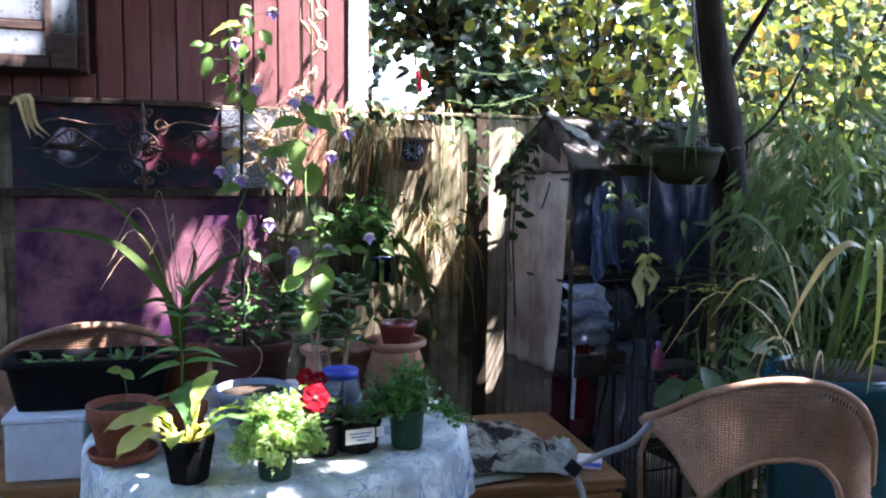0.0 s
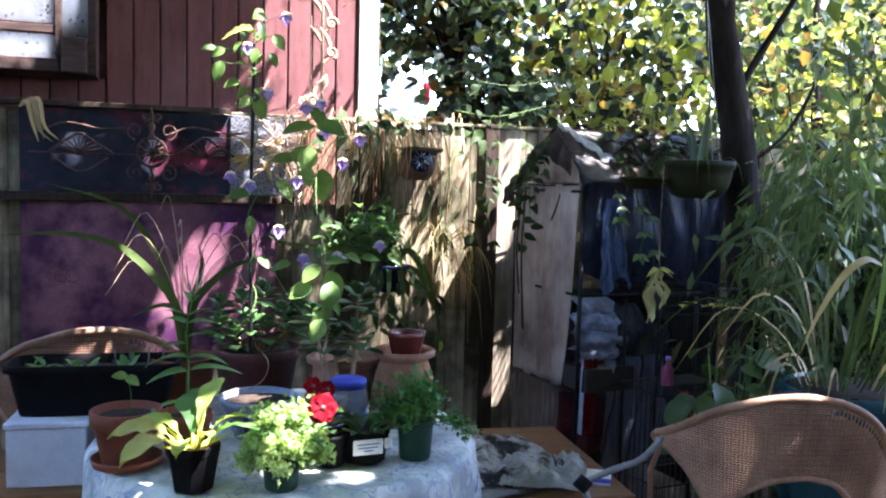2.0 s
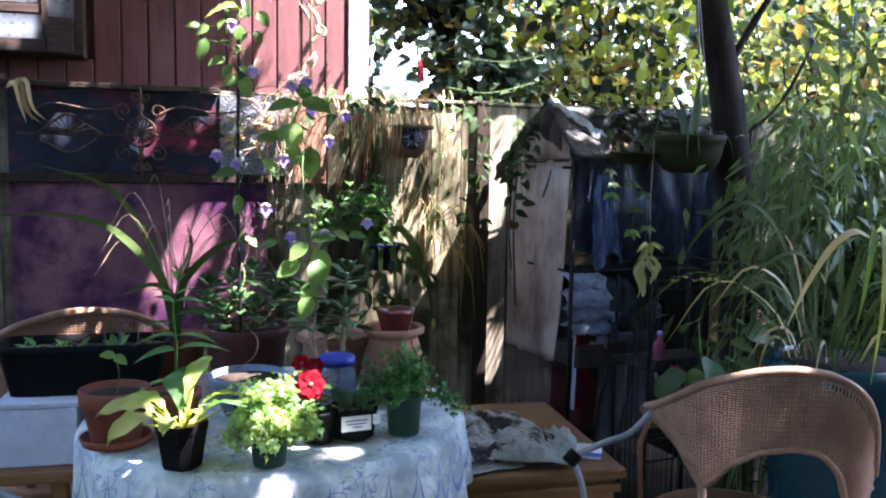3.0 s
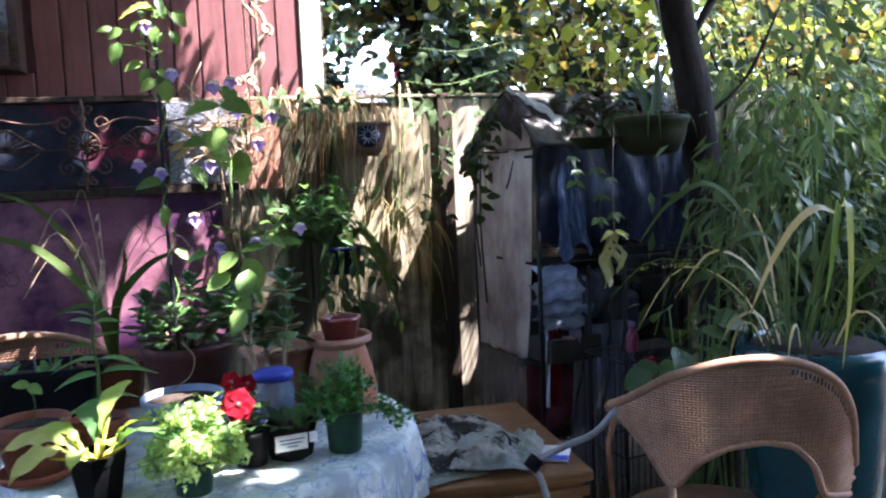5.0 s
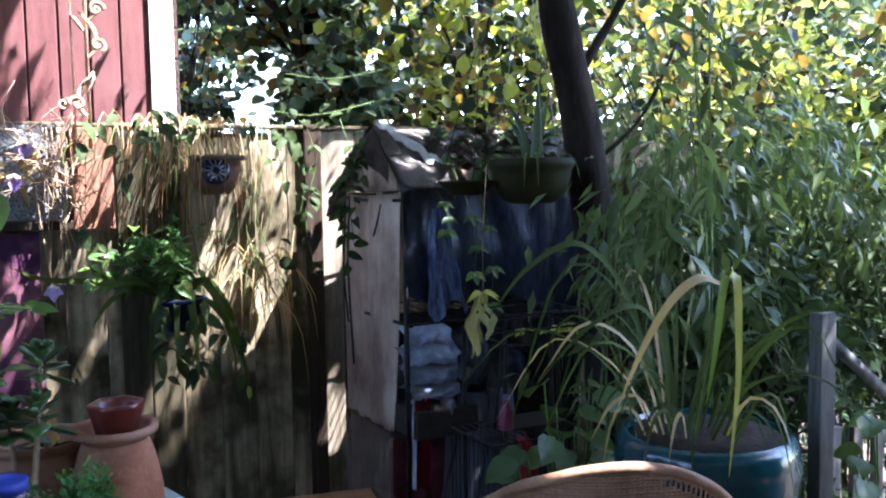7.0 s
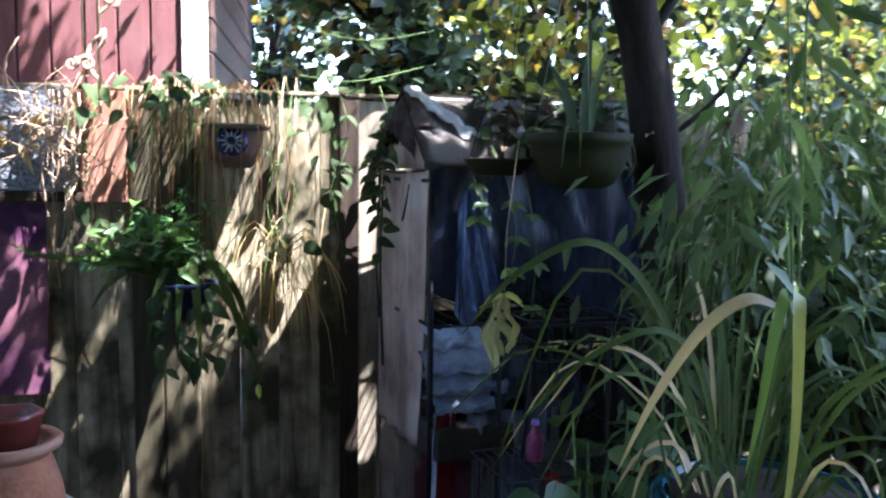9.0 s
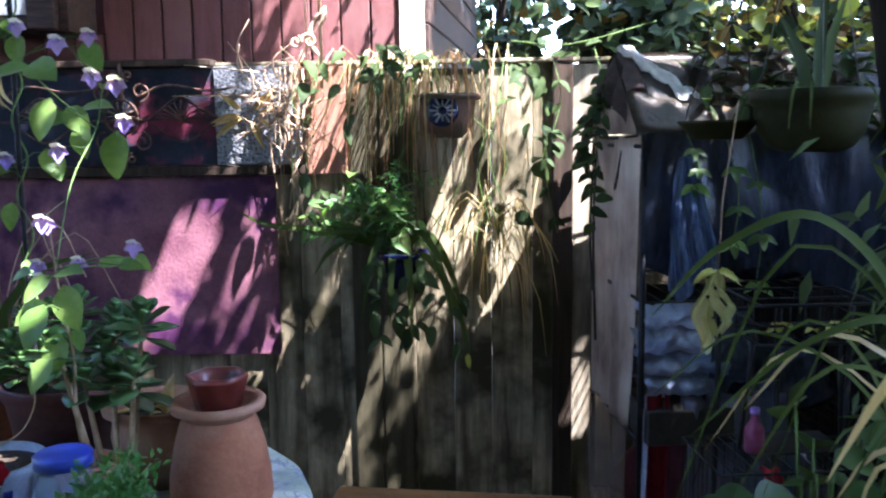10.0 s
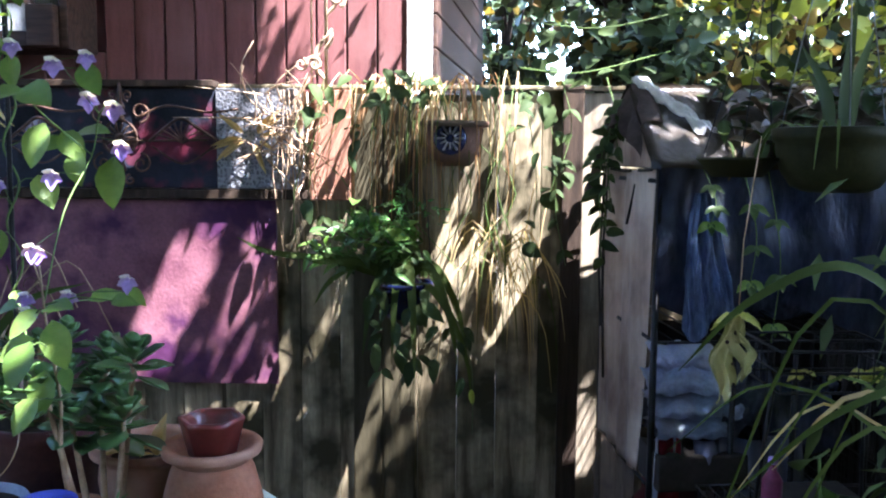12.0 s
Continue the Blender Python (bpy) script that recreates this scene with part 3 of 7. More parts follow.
# ---- wicker chairs ----
def wicker_chair(at, turn, label):
    ch = thing("wicker_chair", at, label, "chair", "wicker garden chairs", turn)
    high = [(-1.56, 0.692), (-1.2, 0.742), (-0.8, 0.818), (-0.4, 0.859), (-0.12, 0.866), (0.2, 0.848), (0.45, 0.802), (0.65, 0.735), (0.80, 0.655), (0.9, 0.56), (0.95, 0.50)]
    spots = [(-1.56, 0.672), (-1.35, 0.664), (-1.15, 0.628), (-1.0, 0.57), (-0.9, 0.52), (-0.8, 0.53), (-0.62, 0.595), (-0.36, 0.64), (-0.06, 0.65), (0.2, 0.636), (0.42, 0.57), (0.52, 0.49), (0.95, 0.45)]
    F0, F1 = -1.56, 0.95

    def along(table, f):
        for (a, za), (b, zb) in zip(table, table[1:]):
            if f <= b:
                return za + (zb - za) * (f - a) / (b - a)
        return table[-1][1]

    top = lambda f: sum(along(high, min(F1, max(F0, f + d))) for d in (-0.1, -0.05, 0, 0.05, 0.1)) / 5
    low = lambda f: min(top(f) - 0.012, sum(along(spots, min(F1, max(F0, f + d))) for d in (-0.04, 0, 0.04)) / 3)

    def on(f, z, out=0.0):
        r = 0.275 + 0.14 * (z - 0.6) + 0.10 * max(0.0, f) + out
        return Vector((r * math.sin(f), -r * math.cos(f), z))

    rows = []
    n = 150
    for i in range(60):
        z = 0.455 + i * 0.0068
        run = []
        for j in range(n + 1):
            f = F0 + (F1 - F0) * j / n
            if low(f) + 0.004 < z < top(f) - 0.004 and not (0.1 < f < 0.85 and 0.018 < top(f) - z < 0.032):
                run.append(on(f, z, 0.0022 * math.sin(math.pi * j + math.pi * i + 0.5 * math.pi)))
            else:
                if len(run) > 2:
                    rows.append(run)
                run = []
        if len(run) > 2:
            rows.append(run)
    part("weave", tube(rows, 0.0031, 4), WICKER, ch)
    stakes = []
    for j in range(0, n + 1, 2):
        f = F0 + 0.01 + (F1 - F0 - 0.02) * j / n
        if top(f) - low(f) > 0.02:
            stakes.append([on(f, low(f) + (top(f) - low(f)) * k / 6) for k in range(7)])
    for st in stakes:
        part("stake", tube([st], 0.0022, 4), WICKER, ch)
    part("top_rim", tube([[on(F0 + (F1 - F0) * j / 60, top(F0 + (F1 - F0) * j / 60)) for j in range(61)]], 0.0115, 8), WICKER, ch)
    part("lower_rim", tube([[on(F0 + (F1 - F0) * j / 90, low(F0 + (F1 - F0) * j / 90)) for j in range(91)]], 0.009, 8), WICKER, ch)
    part("arm_end", tube([[on(F0, 0.697), on(F0 - 0.05, 0.684) + Vector((0, 0.01, 0)), on(F0, 0.668)]], 0.013, 8), WICKER, ch)
    part("arm_post", tube([[on(-1.5, 0.675), (-0.255, 0.10, 0.55), (-0.235, 0.12, 0.335)]], 0.008, 8), WICKER, ch)
    part("arm_post", tube([[on(0.95, 0.50), (0.225, -0.09, 0.33)]], 0.011, 8), WICKER, ch)
    part("back_post", tube([[on(-0.88, 0.525), (-0.17, -0.14, 0.33)]], 0.012, 8), WICKER, ch)
    part("back_post", tube([[on(0.52, 0.485), (0.12, -0.2, 0.33)]], 0.012, 8), WICKER, ch)
    for sx, sy in ((-0.2, 0.19), (0.2, 0.19), (-0.18, -0.17), (0.18, -0.17)):
        part("leg", tube([[(sx, sy, 0.32), (sx * 1.17, sy * 1.18, 0.0)]], 0.014, 8), WICKER, ch)
    ring = [(0.235 * math.cos(2 * math.pi * k / 40), 0.235 * math.sin(2 * math.pi * k / 40), 0.33) for k in range(41)]
    part("seat_ring", tube([ring, [(x * 0.97, y * 0.97, 0.305) for x, y, z in ring]], 0.013, 8), WICKER, ch)
    part("seat", lathe([(0, 0.332), (0.12, 0.334), (0.222, 0.344), (0.228, 0.332), (0.22, 0.322), (0, 0.32)]), WICKER, ch, "tightly woven round seat")
    return ch


chair = wicker_chair((1.80, 2.30, 0.0), 0, "low-backed honey-brown wicker chair seen from behind")
chair_b = copy_thing(chair, pose(-0.13, 3.07, 0, 0, 0, 24) @ Matrix.Scale(1.07, 4))
chair_b["label"] = "honey-brown wicker chair standing behind the planter"

# ---- low chest with cloths ----
chest = thing("chest", (0, 0, 0), "low orange-brown varnished wooden chest with cloths on top", "chest")
part("body", box(0.90, 2.36, 0.03, 1.45, 3.02, 0.47, 0.006), CHEST_WOOD, chest)
part("lid", box(0.88, 2.335, 0.472, 1.475, 3.045, 0.502, 0.008), CHEST_WOOD, chest)
part("moulding", box(0.892, 2.345, 0.43, 1.465, 2.358, 0.455, 0.004), CHEST_WOOD, chest)
for x0 in (0.93, 1.19):
    part("panel", box(x0, 2.347, 0.10, x0 + 0.23, 2.358, 0.40, 0.005), CHEST_WOOD, chest)

# ---- plant shelter ----
GA, GB = Vector((1.545, 3.79, 0)), Vector((1.655, 3.28, 0))
side_v = (GB - GA)
front_v = Vector((-side_v.y, side_v.x, 0)).normalized() * 0.70
EAVE, APEX, RV = 1.385, 1.60, 0.68


def G(u, v, z):
    """A place in the shelter: u along the front, v from the back to the front."""
    return GA + front_v * u + side_v * v + Vector((0, 0, z))


DARK_SEAM = rough_stuff("dark_seam_tape", (0.02, 0.016, 0.013), (0.05, 0.042, 0.035), 14, 0.8)
def roof_z(v):
    """Height of the shelter's roof from the back to the front."""
    return APEX - (v - RV) / (1 - RV) * (APEX - EAVE) * 0.72 if v > RV else APEX - (RV - v) / RV * (APEX - EAVE)


shelter = thing("greenhouse_rack", (0, 0, 0), "small gabled plant shelter of black tubes under a tan plastic cover", "greenhouse")
for u in (0, 1):
    for v in (0, 1):
        part("upright", tube([[G(u, v, 0), G(u, v, EAVE)]], 0.009, 8), BLACK_STEEL, shelter)
    part("gable_bar", tube([[G(u, 0, EAVE), G(u, RV, APEX), G(u, 1, EAVE)]], 0.008, 8), BLACK_STEEL, shelter)
part("ridge_bar", tube([[G(0, RV, APEX), G(1, RV, APEX)]], 0.008, 8), BLACK_STEEL, shelter)
for u, v0 in ((0.27, 1.09), (0.50, 1.10), (0.78, 1.1)):
    part("front_pole", tube([[G(u, v0, 0.0), G(u + 0.012, v0 - 0.02, 0.93)]], 0.008, 7), BLACK_STEEL, shelter)
for z in (0.22, 0.56, 0.95, 1.36):
    shelf = part("wire_shelf", tube([[G(0, 0, z - 0.005), G(1, 0, z - 0.005), G(1, 1, z - 0.005), G(0, 1, z - 0.005), G(0, 0, z - 0.005)]], 0.004, 6), BLACK_STEEL, shelter)
    for k in range(15):
        part("wire", tube([[G(k / 14, 0, z), G(k / 14, 1, z)]], 0.0025, 5), BLACK_STEEL, shelf)
part("side_cover", sheet(lambda u, v: G(-0.012 - 0.012 * math.sin(u * 11) * (0.4 + v) - 0.008 * math.sin(u * 23 + 3 * v), 0.04 + 0.93 * u * (0.80 + 0.20 * v) + 0.015 * math.sin(v * 5), 0.56 + (EAVE - 0.56) * v), 34, 22, 0.0015), TAN_FILM, shelter, "wrinkled aged tan plastic sheet")
part("side_film", sheet(lambda u, v: G(-0.02 - 0.014 * math.sin(u * 9 + 2 * v), 0.06 + 0.72 * u, 0.04 + 0.53 * v), 26, 12, 0.001), CLEAR_FILM, shelter, "cloudy crumpled plastic sheet")
part("tie", tube([curve_points([G(-0.03, 0.74, 1.345), G(-0.035, 0.70, 1.29), G(-0.035, 0.63, 1.235)], 6)], 0.004, 5), BLACK_STEEL, shelter, "loose dark strap")
part("eave_seam", tube([[G(-0.022, 0.02, EAVE), G(-0.026, 0.5, EAVE - 0.008), G(-0.022, 0.97, EAVE)]], 0.004, 5), DARK_SEAM, shelter)
for v0, z1 in ((0.14, 0.9), (0.22, 0.75)):
    part("side_cord", tube([curve_points([G(-0.03, v0, EAVE - 0.02), G(-0.04, v0 - 0.03, 1.1), G(-0.035, v0 + 0.02, z1)], 8)], 0.004, 5), DARK_SEAM, shelter)
part("gable_cover", sheet(lambda u, v: G(-0.018 - 0.01 * math.sin(u * 14), 0.02 + 0.96 * u, EAVE + 0.005 + v * max(0.002, roof_z(0.02 + 0.96 * u) - EAVE - 0.01)), 25, 8, 0.0015), TAN_FILM, shelter)
for s in (-1, 1):
    part("roof_cover", sheet(lambda u, v: G(-0.06 + (1.1 if s > 0 else 0.45) * u, RV + s * v * (0.46 if s > 0 else 0.62), roof_z(RV + s * v * (0.46 if s > 0 else 0.62)) + 0.012 + 0.006 * noise.noise((u * 7, v * 7, s))), 22, 12, 0.003), film("weathered_roof_sheet" if s < 0 else "dull_roof_sheet", (0.075, 0.058, 0.04), 0.02), shelter)


DRAPE = rough_stuff("dark_brown_cloth", (0.035, 0.025, 0.022), (0.13, 0.095, 0.08), 14, 0.9, relief=0.6)
drape = thing("drape", (0, 0, 0), "old dark brown cloth draped over the gable of the shelter", "cloth")


def drape_point(s, d):
    v = -0.10 + 1.02 * s
    z = roof_z(v) + 0.022
    w = 0.10 + 0.05 * math.sin(s * 9) + 0.06 * noise.noise((s * 7, 1, 3))
    return G(-0.045 - 0.03 * d + 0.022 * math.sin(s * 46) * d + 0.016 * noise.noise((s * 8, d * 2, 0)) + 0.07 * (1 - min(1, d * 4)), v, z - max(0.0, d - 0.2) * w + 0.008 * noise.noise((s * 14, d * 5, 7)))


part("cloth", sheet(drape_point, 90, 18, 0.004), DRAPE, drape)


def hanging_bag(name, u0, u1, z0, z1, out, material, label, seed):
    b = thing(name, (0, 0, 0), label, "bag")

    def fn(u, v):
        w = 0.25 + 0.75 * v ** 0.8
        uu = u0 + 0.05 * v + (u1 - u0) * (0.5 + (u - 0.5) * w)
        fold = 0.008 * math.sin(u * 41 + 4 * math.sin(3 * v) + seed) + 0.02 * math.sin(u * 17 + 2 * math.sin(5 * v) + seed) * (1 - 0.3 * v) + 0.025 * noise.noise((u * 5, v * 6, seed)) + 0.014 * v * noise.noise((u * 13, v * 20, seed))
        return G(uu, 1.06 + out + fold, z1 + (z0 - z1) * v * (1 + 0.1 * math.sin(u * 7)))

    part("sack", sheet(fn, 70, 40, 0.001), material, b)
    return b


hanging_bag("bin_bag", 0.02, 0.24, 0.99, 1.33, 0.05, BLUE_BAG, "shiny blue-black plastic bag hanging on the rack", 3)
cover = thing("black_sheet", (0, 0, 0), "black plastic sheeting hung in pleats over the rack front", "plastic sheet")
part("sheet", sheet(lambda u, v: G(-0.01 + 1.0 * u, 1.03 + 0.011 * math.sin(u * 48 + 5 * math.sin(u * 5 + v * 2) + v) * (1.1 - 0.7 * v) + 0.05 * noise.noise((u * 4 + v, v * 2.5, 1)), 1.41 - v * (0.36 + 0.09 * u + 0.03 * math.sin(u * 9))), 130, 20, 0.0012), BLACK_BAG, cover)

# ---- big teal pot, hanging pot, trunk, garden post ----
teal = thing("teal_pot", (2.175, 2.36, -0.035), "large glazed teal pot holding tall grass", "plant pot")
part("pot", lathe([(0, 0.0), (0.13, 0.0), (0.15, 0.03), (0.175, 0.3), (0.205, 0.62), (0.222, 0.76), (0.218, 0.81), (0.20, 0.835), (0.188, 0.83), (0.184, 0.78), (0, 0.77)], 56), TEAL_GLAZE, teal)
part("soil", lathe([(0, 0.835), (0.1, 0.832), (0.180, 0.822), (0.180, 0.78), (0, 0.775)], 24, 0.02), SOIL, teal)

hang = thing("hanging_pot", (1.995, 3.02, 1.345), "olive green plastic hanging pot with wire hanger", "plant pot")
part("pot", lathe([(0, 0), (0.062, 0), (0.09, 0.012), (0.112, 0.045), (0.122, 0.085), (0.124, 0.105), (0.131, 0.11), (0.134, 0.135), (0.127, 0.137), (0.12, 0.12), (0, 0.115)], 64, 0.012), OLIVE_PLASTIC, hang)
part("hanger", tube([[(0.125 * math.cos(a), 0.125 * math.sin(a), 0.13), (0, 0, 0.75), (0, 0, 1.4)] for a in (0.4, 2.5, 4.6)], 0.0015, 5), GREY_STEEL, hang)

post = thing("garden_post", (2.62, 2.48, 0), "grey weathered timber post with a sloping brace", "post")
part("post", box(-0.024, -0.025, 0, 0.024, 0.025, 1.045, 0.004), GREY_WOOD, post)
part("brace", tube([[(0.035, 0.03, 0.97), (0.35, 0.06, 0.72)]], 0.02, 4), GREY_WOOD, post)
for i in range(4):
    part("picket", box(0.09 + i * 0.075, 0.06, 0, 0.125 + i * 0.075, 0.08, 0.70 + 0.03 * (i % 2), 0.003, 1), GREY_WOOD, post)

tree = thing("garden_tree", (2.37, 3.16, 0), "leaning dark-barked tree with a spreading leafy crown", "tree")
trunk_line = curve_points([(0, 0.05, 0), (-0.03, 0.02, 0.6), (-0.09, 0.0, 1.2), (-0.14, 0.0, 1.6), (-0.23, 0.02, 2.1), (-0.24, -0.10, 2.65), (-0.1, -0.65, 3.3), (0.2, -1.0, 4.2)], 40)
part("trunk", tube([trunk_line], lambda u: 0.076 * (1 - 0.38 * u) + 0.010 * noise.noise((u * 22, 0, 0)) + 0.006 * noise.noise((u * 70, 3, 0)), 14), BARK, tree)
for bpts, r0 in (([(-0.17, 0.0, 1.72), (0.0, 0.06, 1.95), (0.22, 0.12, 2.25), (0.5, 0.2, 2.6)], 0.018), ([(-0.22, 0.0, 2.02), (-0.36, 0.05, 2.2), (-0.52, 0.1, 2.5)], 0.014), ([(-0.12, 0.0, 1.45), (0.06, -0.04, 1.62), (0.2, -0.06, 1.9)], 0.009)):
    part("branch", tube([curve_points(bpts, 14)], lambda u: r0 * (1 - 0.55 * u) + 0.003 * noise.noise((u * 9, r0 * 50, 0)), 9), BARK, tree)
rng = random.Random(11)
limbs = []
for k in range(16):
    s = trunk_line[min(40, 32 + k // 2)]
    a = rng.uniform(-2.6, 0.1)
    L = rng.uniform(0.8, 2.0)
    limbs.append(curve_points([s, s + Vector((math.cos(a) * L * 0.5, math.sin(a) * L * 0.5, 0.35)), s + Vector((math.cos(a) * L, math.sin(a) * L, 0.5 + rng.uniform(0, 0.5)))], 8))
part("limb", tube(limbs, lambda u: 0.02 * (1 - 0.88 * u), 7), BARK, tree)

# openings cut into the unseen crown to place sun patches: foot points of the rays
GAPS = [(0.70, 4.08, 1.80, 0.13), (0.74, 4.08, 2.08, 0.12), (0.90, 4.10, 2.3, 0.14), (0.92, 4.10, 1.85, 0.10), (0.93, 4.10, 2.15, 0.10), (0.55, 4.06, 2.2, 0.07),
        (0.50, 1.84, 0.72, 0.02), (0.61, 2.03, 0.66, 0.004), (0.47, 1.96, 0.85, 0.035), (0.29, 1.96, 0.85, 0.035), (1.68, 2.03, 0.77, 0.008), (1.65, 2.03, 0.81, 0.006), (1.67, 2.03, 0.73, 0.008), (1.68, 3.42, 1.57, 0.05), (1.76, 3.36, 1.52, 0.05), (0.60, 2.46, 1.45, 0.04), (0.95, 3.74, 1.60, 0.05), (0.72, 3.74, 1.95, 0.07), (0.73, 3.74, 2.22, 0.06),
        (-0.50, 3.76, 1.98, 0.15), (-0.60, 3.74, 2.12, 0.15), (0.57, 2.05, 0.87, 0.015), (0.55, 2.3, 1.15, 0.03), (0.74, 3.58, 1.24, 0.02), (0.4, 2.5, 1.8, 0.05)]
# unseen crown thinned to put sun streaks on the fence: place on the fence, half width, half length, and how many leaves
# are left there
THIN = [(1.12, 1.15, 0.075, 0.28, 0.0), (0.96, 0.74, 0.032, 0.13, 0.0), (1.52, 1.42, 0.06, 0.20, 0.0), (1.49, 1.10, 0.015, 0.22, 0.05), (0.78, 0.49, 0.0, 0.18, 0.0), (1.50, 0.40, 0.02, 0.16, 0.0),
        (0.13, 0.90, 0.05, 0.20, 0.0), (0.38, 0.98, 0.005, 0.16, 0.0), (1.31, 1.06, 0.035, 0.2, 0.03), (1.36, 1.42, 0.07, 0.16, 0.05), (1.20, 1.45, 0.05, 0.14, 0.05), (1.30, 0.78, 0.012, 0.16, 0.0),
        (0.56, 1.50, 0.11, 0.16, 0.0), (0.64, 1.36, 0.05, 0.16, 0.0), (0.42, 1.45, 0.03, 0.12, 0.05), (0.02, 1.44, 0.03, 0.06, 0.05), (0.24, 1.47, 0.03, 0.06, 0.05), (-0.26, 1.50, 0.03, 0.06, 0.05),
        (0.75, 1.64, 0.07, 0.08, 0.0), (0.9, 1.64, 0.07, 0.08, 0.0), (1.05, 1.64, 0.07, 0.08, 0.0), (1.2, 1.64, 0.07, 0.08, 0.0), (1.33, 1.64, 0.06, 0.08, 0.0), (1.46, 1.64, 0.06, 0.08, 0.0), (0.62, 1.64, 0.06, 0.08, 0.0), (0.3, 1.65, 0.04, 0.05, 0.0), (-0.1, 1.65, 0.03, 0.03, 0.0)]
nrng = np.random.default_rng(5)
cp = nrng.uniform((-1.9, -2.2, 2.6), (4.2, 4.7, 4.6), (2700, 3))
cp = np.vstack([cp, nrng.uniform((0.3, 0.6, 2.7), (3.6, 2.4, 4.4), (380, 3))])
# unseen clumps added as a dense bough to shade the red wall beside the window
cp = np.vstack([cp, nrng.uniform((0.70, 2.95, 3.3), (1.32, 3.45, 4.1), (135, 3))])
cl = np.repeat(cp, 36, 0) + nrng.normal(0, 0.17, (len(cp) * 36, 3))
cw = nrng.normal(0, 1, cl.shape) + [0, 0, -0.3]
cs = nrng.uniform(0.07, 0.13, len(cl))
mid = cl + cw / np.linalg.norm(cw, axis=1, keepdims=True) * cs[:, None] * 0.5
keep = ~((cl[:, 1] > 3.5) & (cl[:, 0] < 1.2) & (cl[:, 2] < 3.5))
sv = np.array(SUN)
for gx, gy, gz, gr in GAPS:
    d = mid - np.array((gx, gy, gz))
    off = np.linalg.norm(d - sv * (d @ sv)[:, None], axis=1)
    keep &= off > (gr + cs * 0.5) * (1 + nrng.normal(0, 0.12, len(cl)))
along = np.array((math.cos(radians(SKEW)), math.sin(radians(SKEW)), 0))
facing = np.array((math.sin(radians(SKEW)), -math.cos(radians(SKEW)), 0))
px, pz, pn = sv @ along, sv[2], sv @ facing
cross = (along * pz - np.array((0, 0, px))) / math.hypot(px, pz)
slope = np.cross(sv, cross)
for lx, lz, hw, hl, left in THIN:
    d = mid - (along * lx + np.array((0, FY, lz)))
    a, b = np.abs(d @ cross), np.abs(d @ slope)
    r = np.hypot(a / (hw + cs * 0.5), b / (hl * pn + cs * 0.5))
    keep &= (r > 1 + nrng.normal(0, 0.08, len(cl))) | (nrng.random(len(cl)) < left)
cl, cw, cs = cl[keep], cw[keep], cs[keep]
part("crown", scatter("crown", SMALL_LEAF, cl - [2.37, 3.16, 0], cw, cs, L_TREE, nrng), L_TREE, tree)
# unseen low twigs added over the fence, whose fine leaves break the sun into thin streaks
lp = nrng.uniform((0.75, 3.25, 2.25), (2.6, 3.85, 2.95), (40, 3))
ll = np.repeat(lp, 12, 0) + nrng.normal(0, 1, (len(lp) * 12, 3)) * [0.06, 0.06, 0.09]
tagged(part("low_twigs", scatter("low_twigs", SMALL_LEAF, ll - [2.37, 3.16, 0], nrng.normal(0, 1, ll.shape) + [0, 0, -0.6], nrng.uniform(0.03, 0.055, len(ll)), L_TREE, nrng), L_TREE, tree), kind="stuff")


def far_tree(at, radius, z0, z1, count, size, material, label, seed, name="background_tree", extra=(), template=SMALL_LEAF, trunk_r=0.07):
    t = thing(name, (*at, 0), label, "tree")
    g = np.random.default_rng(seed)
    part("trunk", tube([curve_points([(0, 0, 0), (0.1, 0.05, z1 * 0.4), (-0.05, 0, z1 * 0.9)], 12)], lambda u: trunk_r * (1 - 0.7 * u), 9), BARK, t)
    clumps = g.normal(0, 1, (max(8, count // 22), 3))
    clumps /= np.linalg.norm(clumps, axis=1, keepdims=True)
    clumps *= g.uniform(0.35, 1.0, (len(clumps), 1))
    clumps = clumps * [radius, radius, (z1 - z0) / 2] + [0, 0, (z0 + z1) / 2]
    br = [curve_points([(0, 0, min(c[2], z0 + 0.2)), Vector((0, 0, min(c[2], z0 + 0.2))).lerp(Vector(c), 0.5) + Vector((0, 0, 0.1)), c], 5) for c in clumps[::4]]
    part("limb", tube(br, lambda u: 0.016 * (1 - 0.8 * u), 5), BARK, t)
    n = count
    pos = clumps[g.integers(0, len(clumps), n)] + g.normal(0, 1, (n, 3)) * [radius * 0.16, radius * 0.16, radius * 0.13]
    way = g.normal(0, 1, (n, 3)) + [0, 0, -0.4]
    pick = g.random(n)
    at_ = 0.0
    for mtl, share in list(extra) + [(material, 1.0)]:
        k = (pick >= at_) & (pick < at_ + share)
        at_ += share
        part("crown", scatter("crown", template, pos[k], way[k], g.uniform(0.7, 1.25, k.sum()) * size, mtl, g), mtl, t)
    return t


# crowns mix sunlit and shaded leaf colours, so part of their light is painted
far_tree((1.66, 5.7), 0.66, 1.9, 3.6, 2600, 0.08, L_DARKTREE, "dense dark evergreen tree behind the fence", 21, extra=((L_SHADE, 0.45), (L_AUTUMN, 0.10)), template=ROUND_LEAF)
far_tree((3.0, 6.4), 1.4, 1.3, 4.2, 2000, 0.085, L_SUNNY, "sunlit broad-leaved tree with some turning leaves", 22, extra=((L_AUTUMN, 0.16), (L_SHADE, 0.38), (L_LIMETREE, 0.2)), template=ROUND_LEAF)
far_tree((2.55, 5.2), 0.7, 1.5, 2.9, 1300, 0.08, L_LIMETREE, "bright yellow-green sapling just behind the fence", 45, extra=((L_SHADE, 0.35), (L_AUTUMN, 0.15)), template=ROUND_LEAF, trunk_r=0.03)
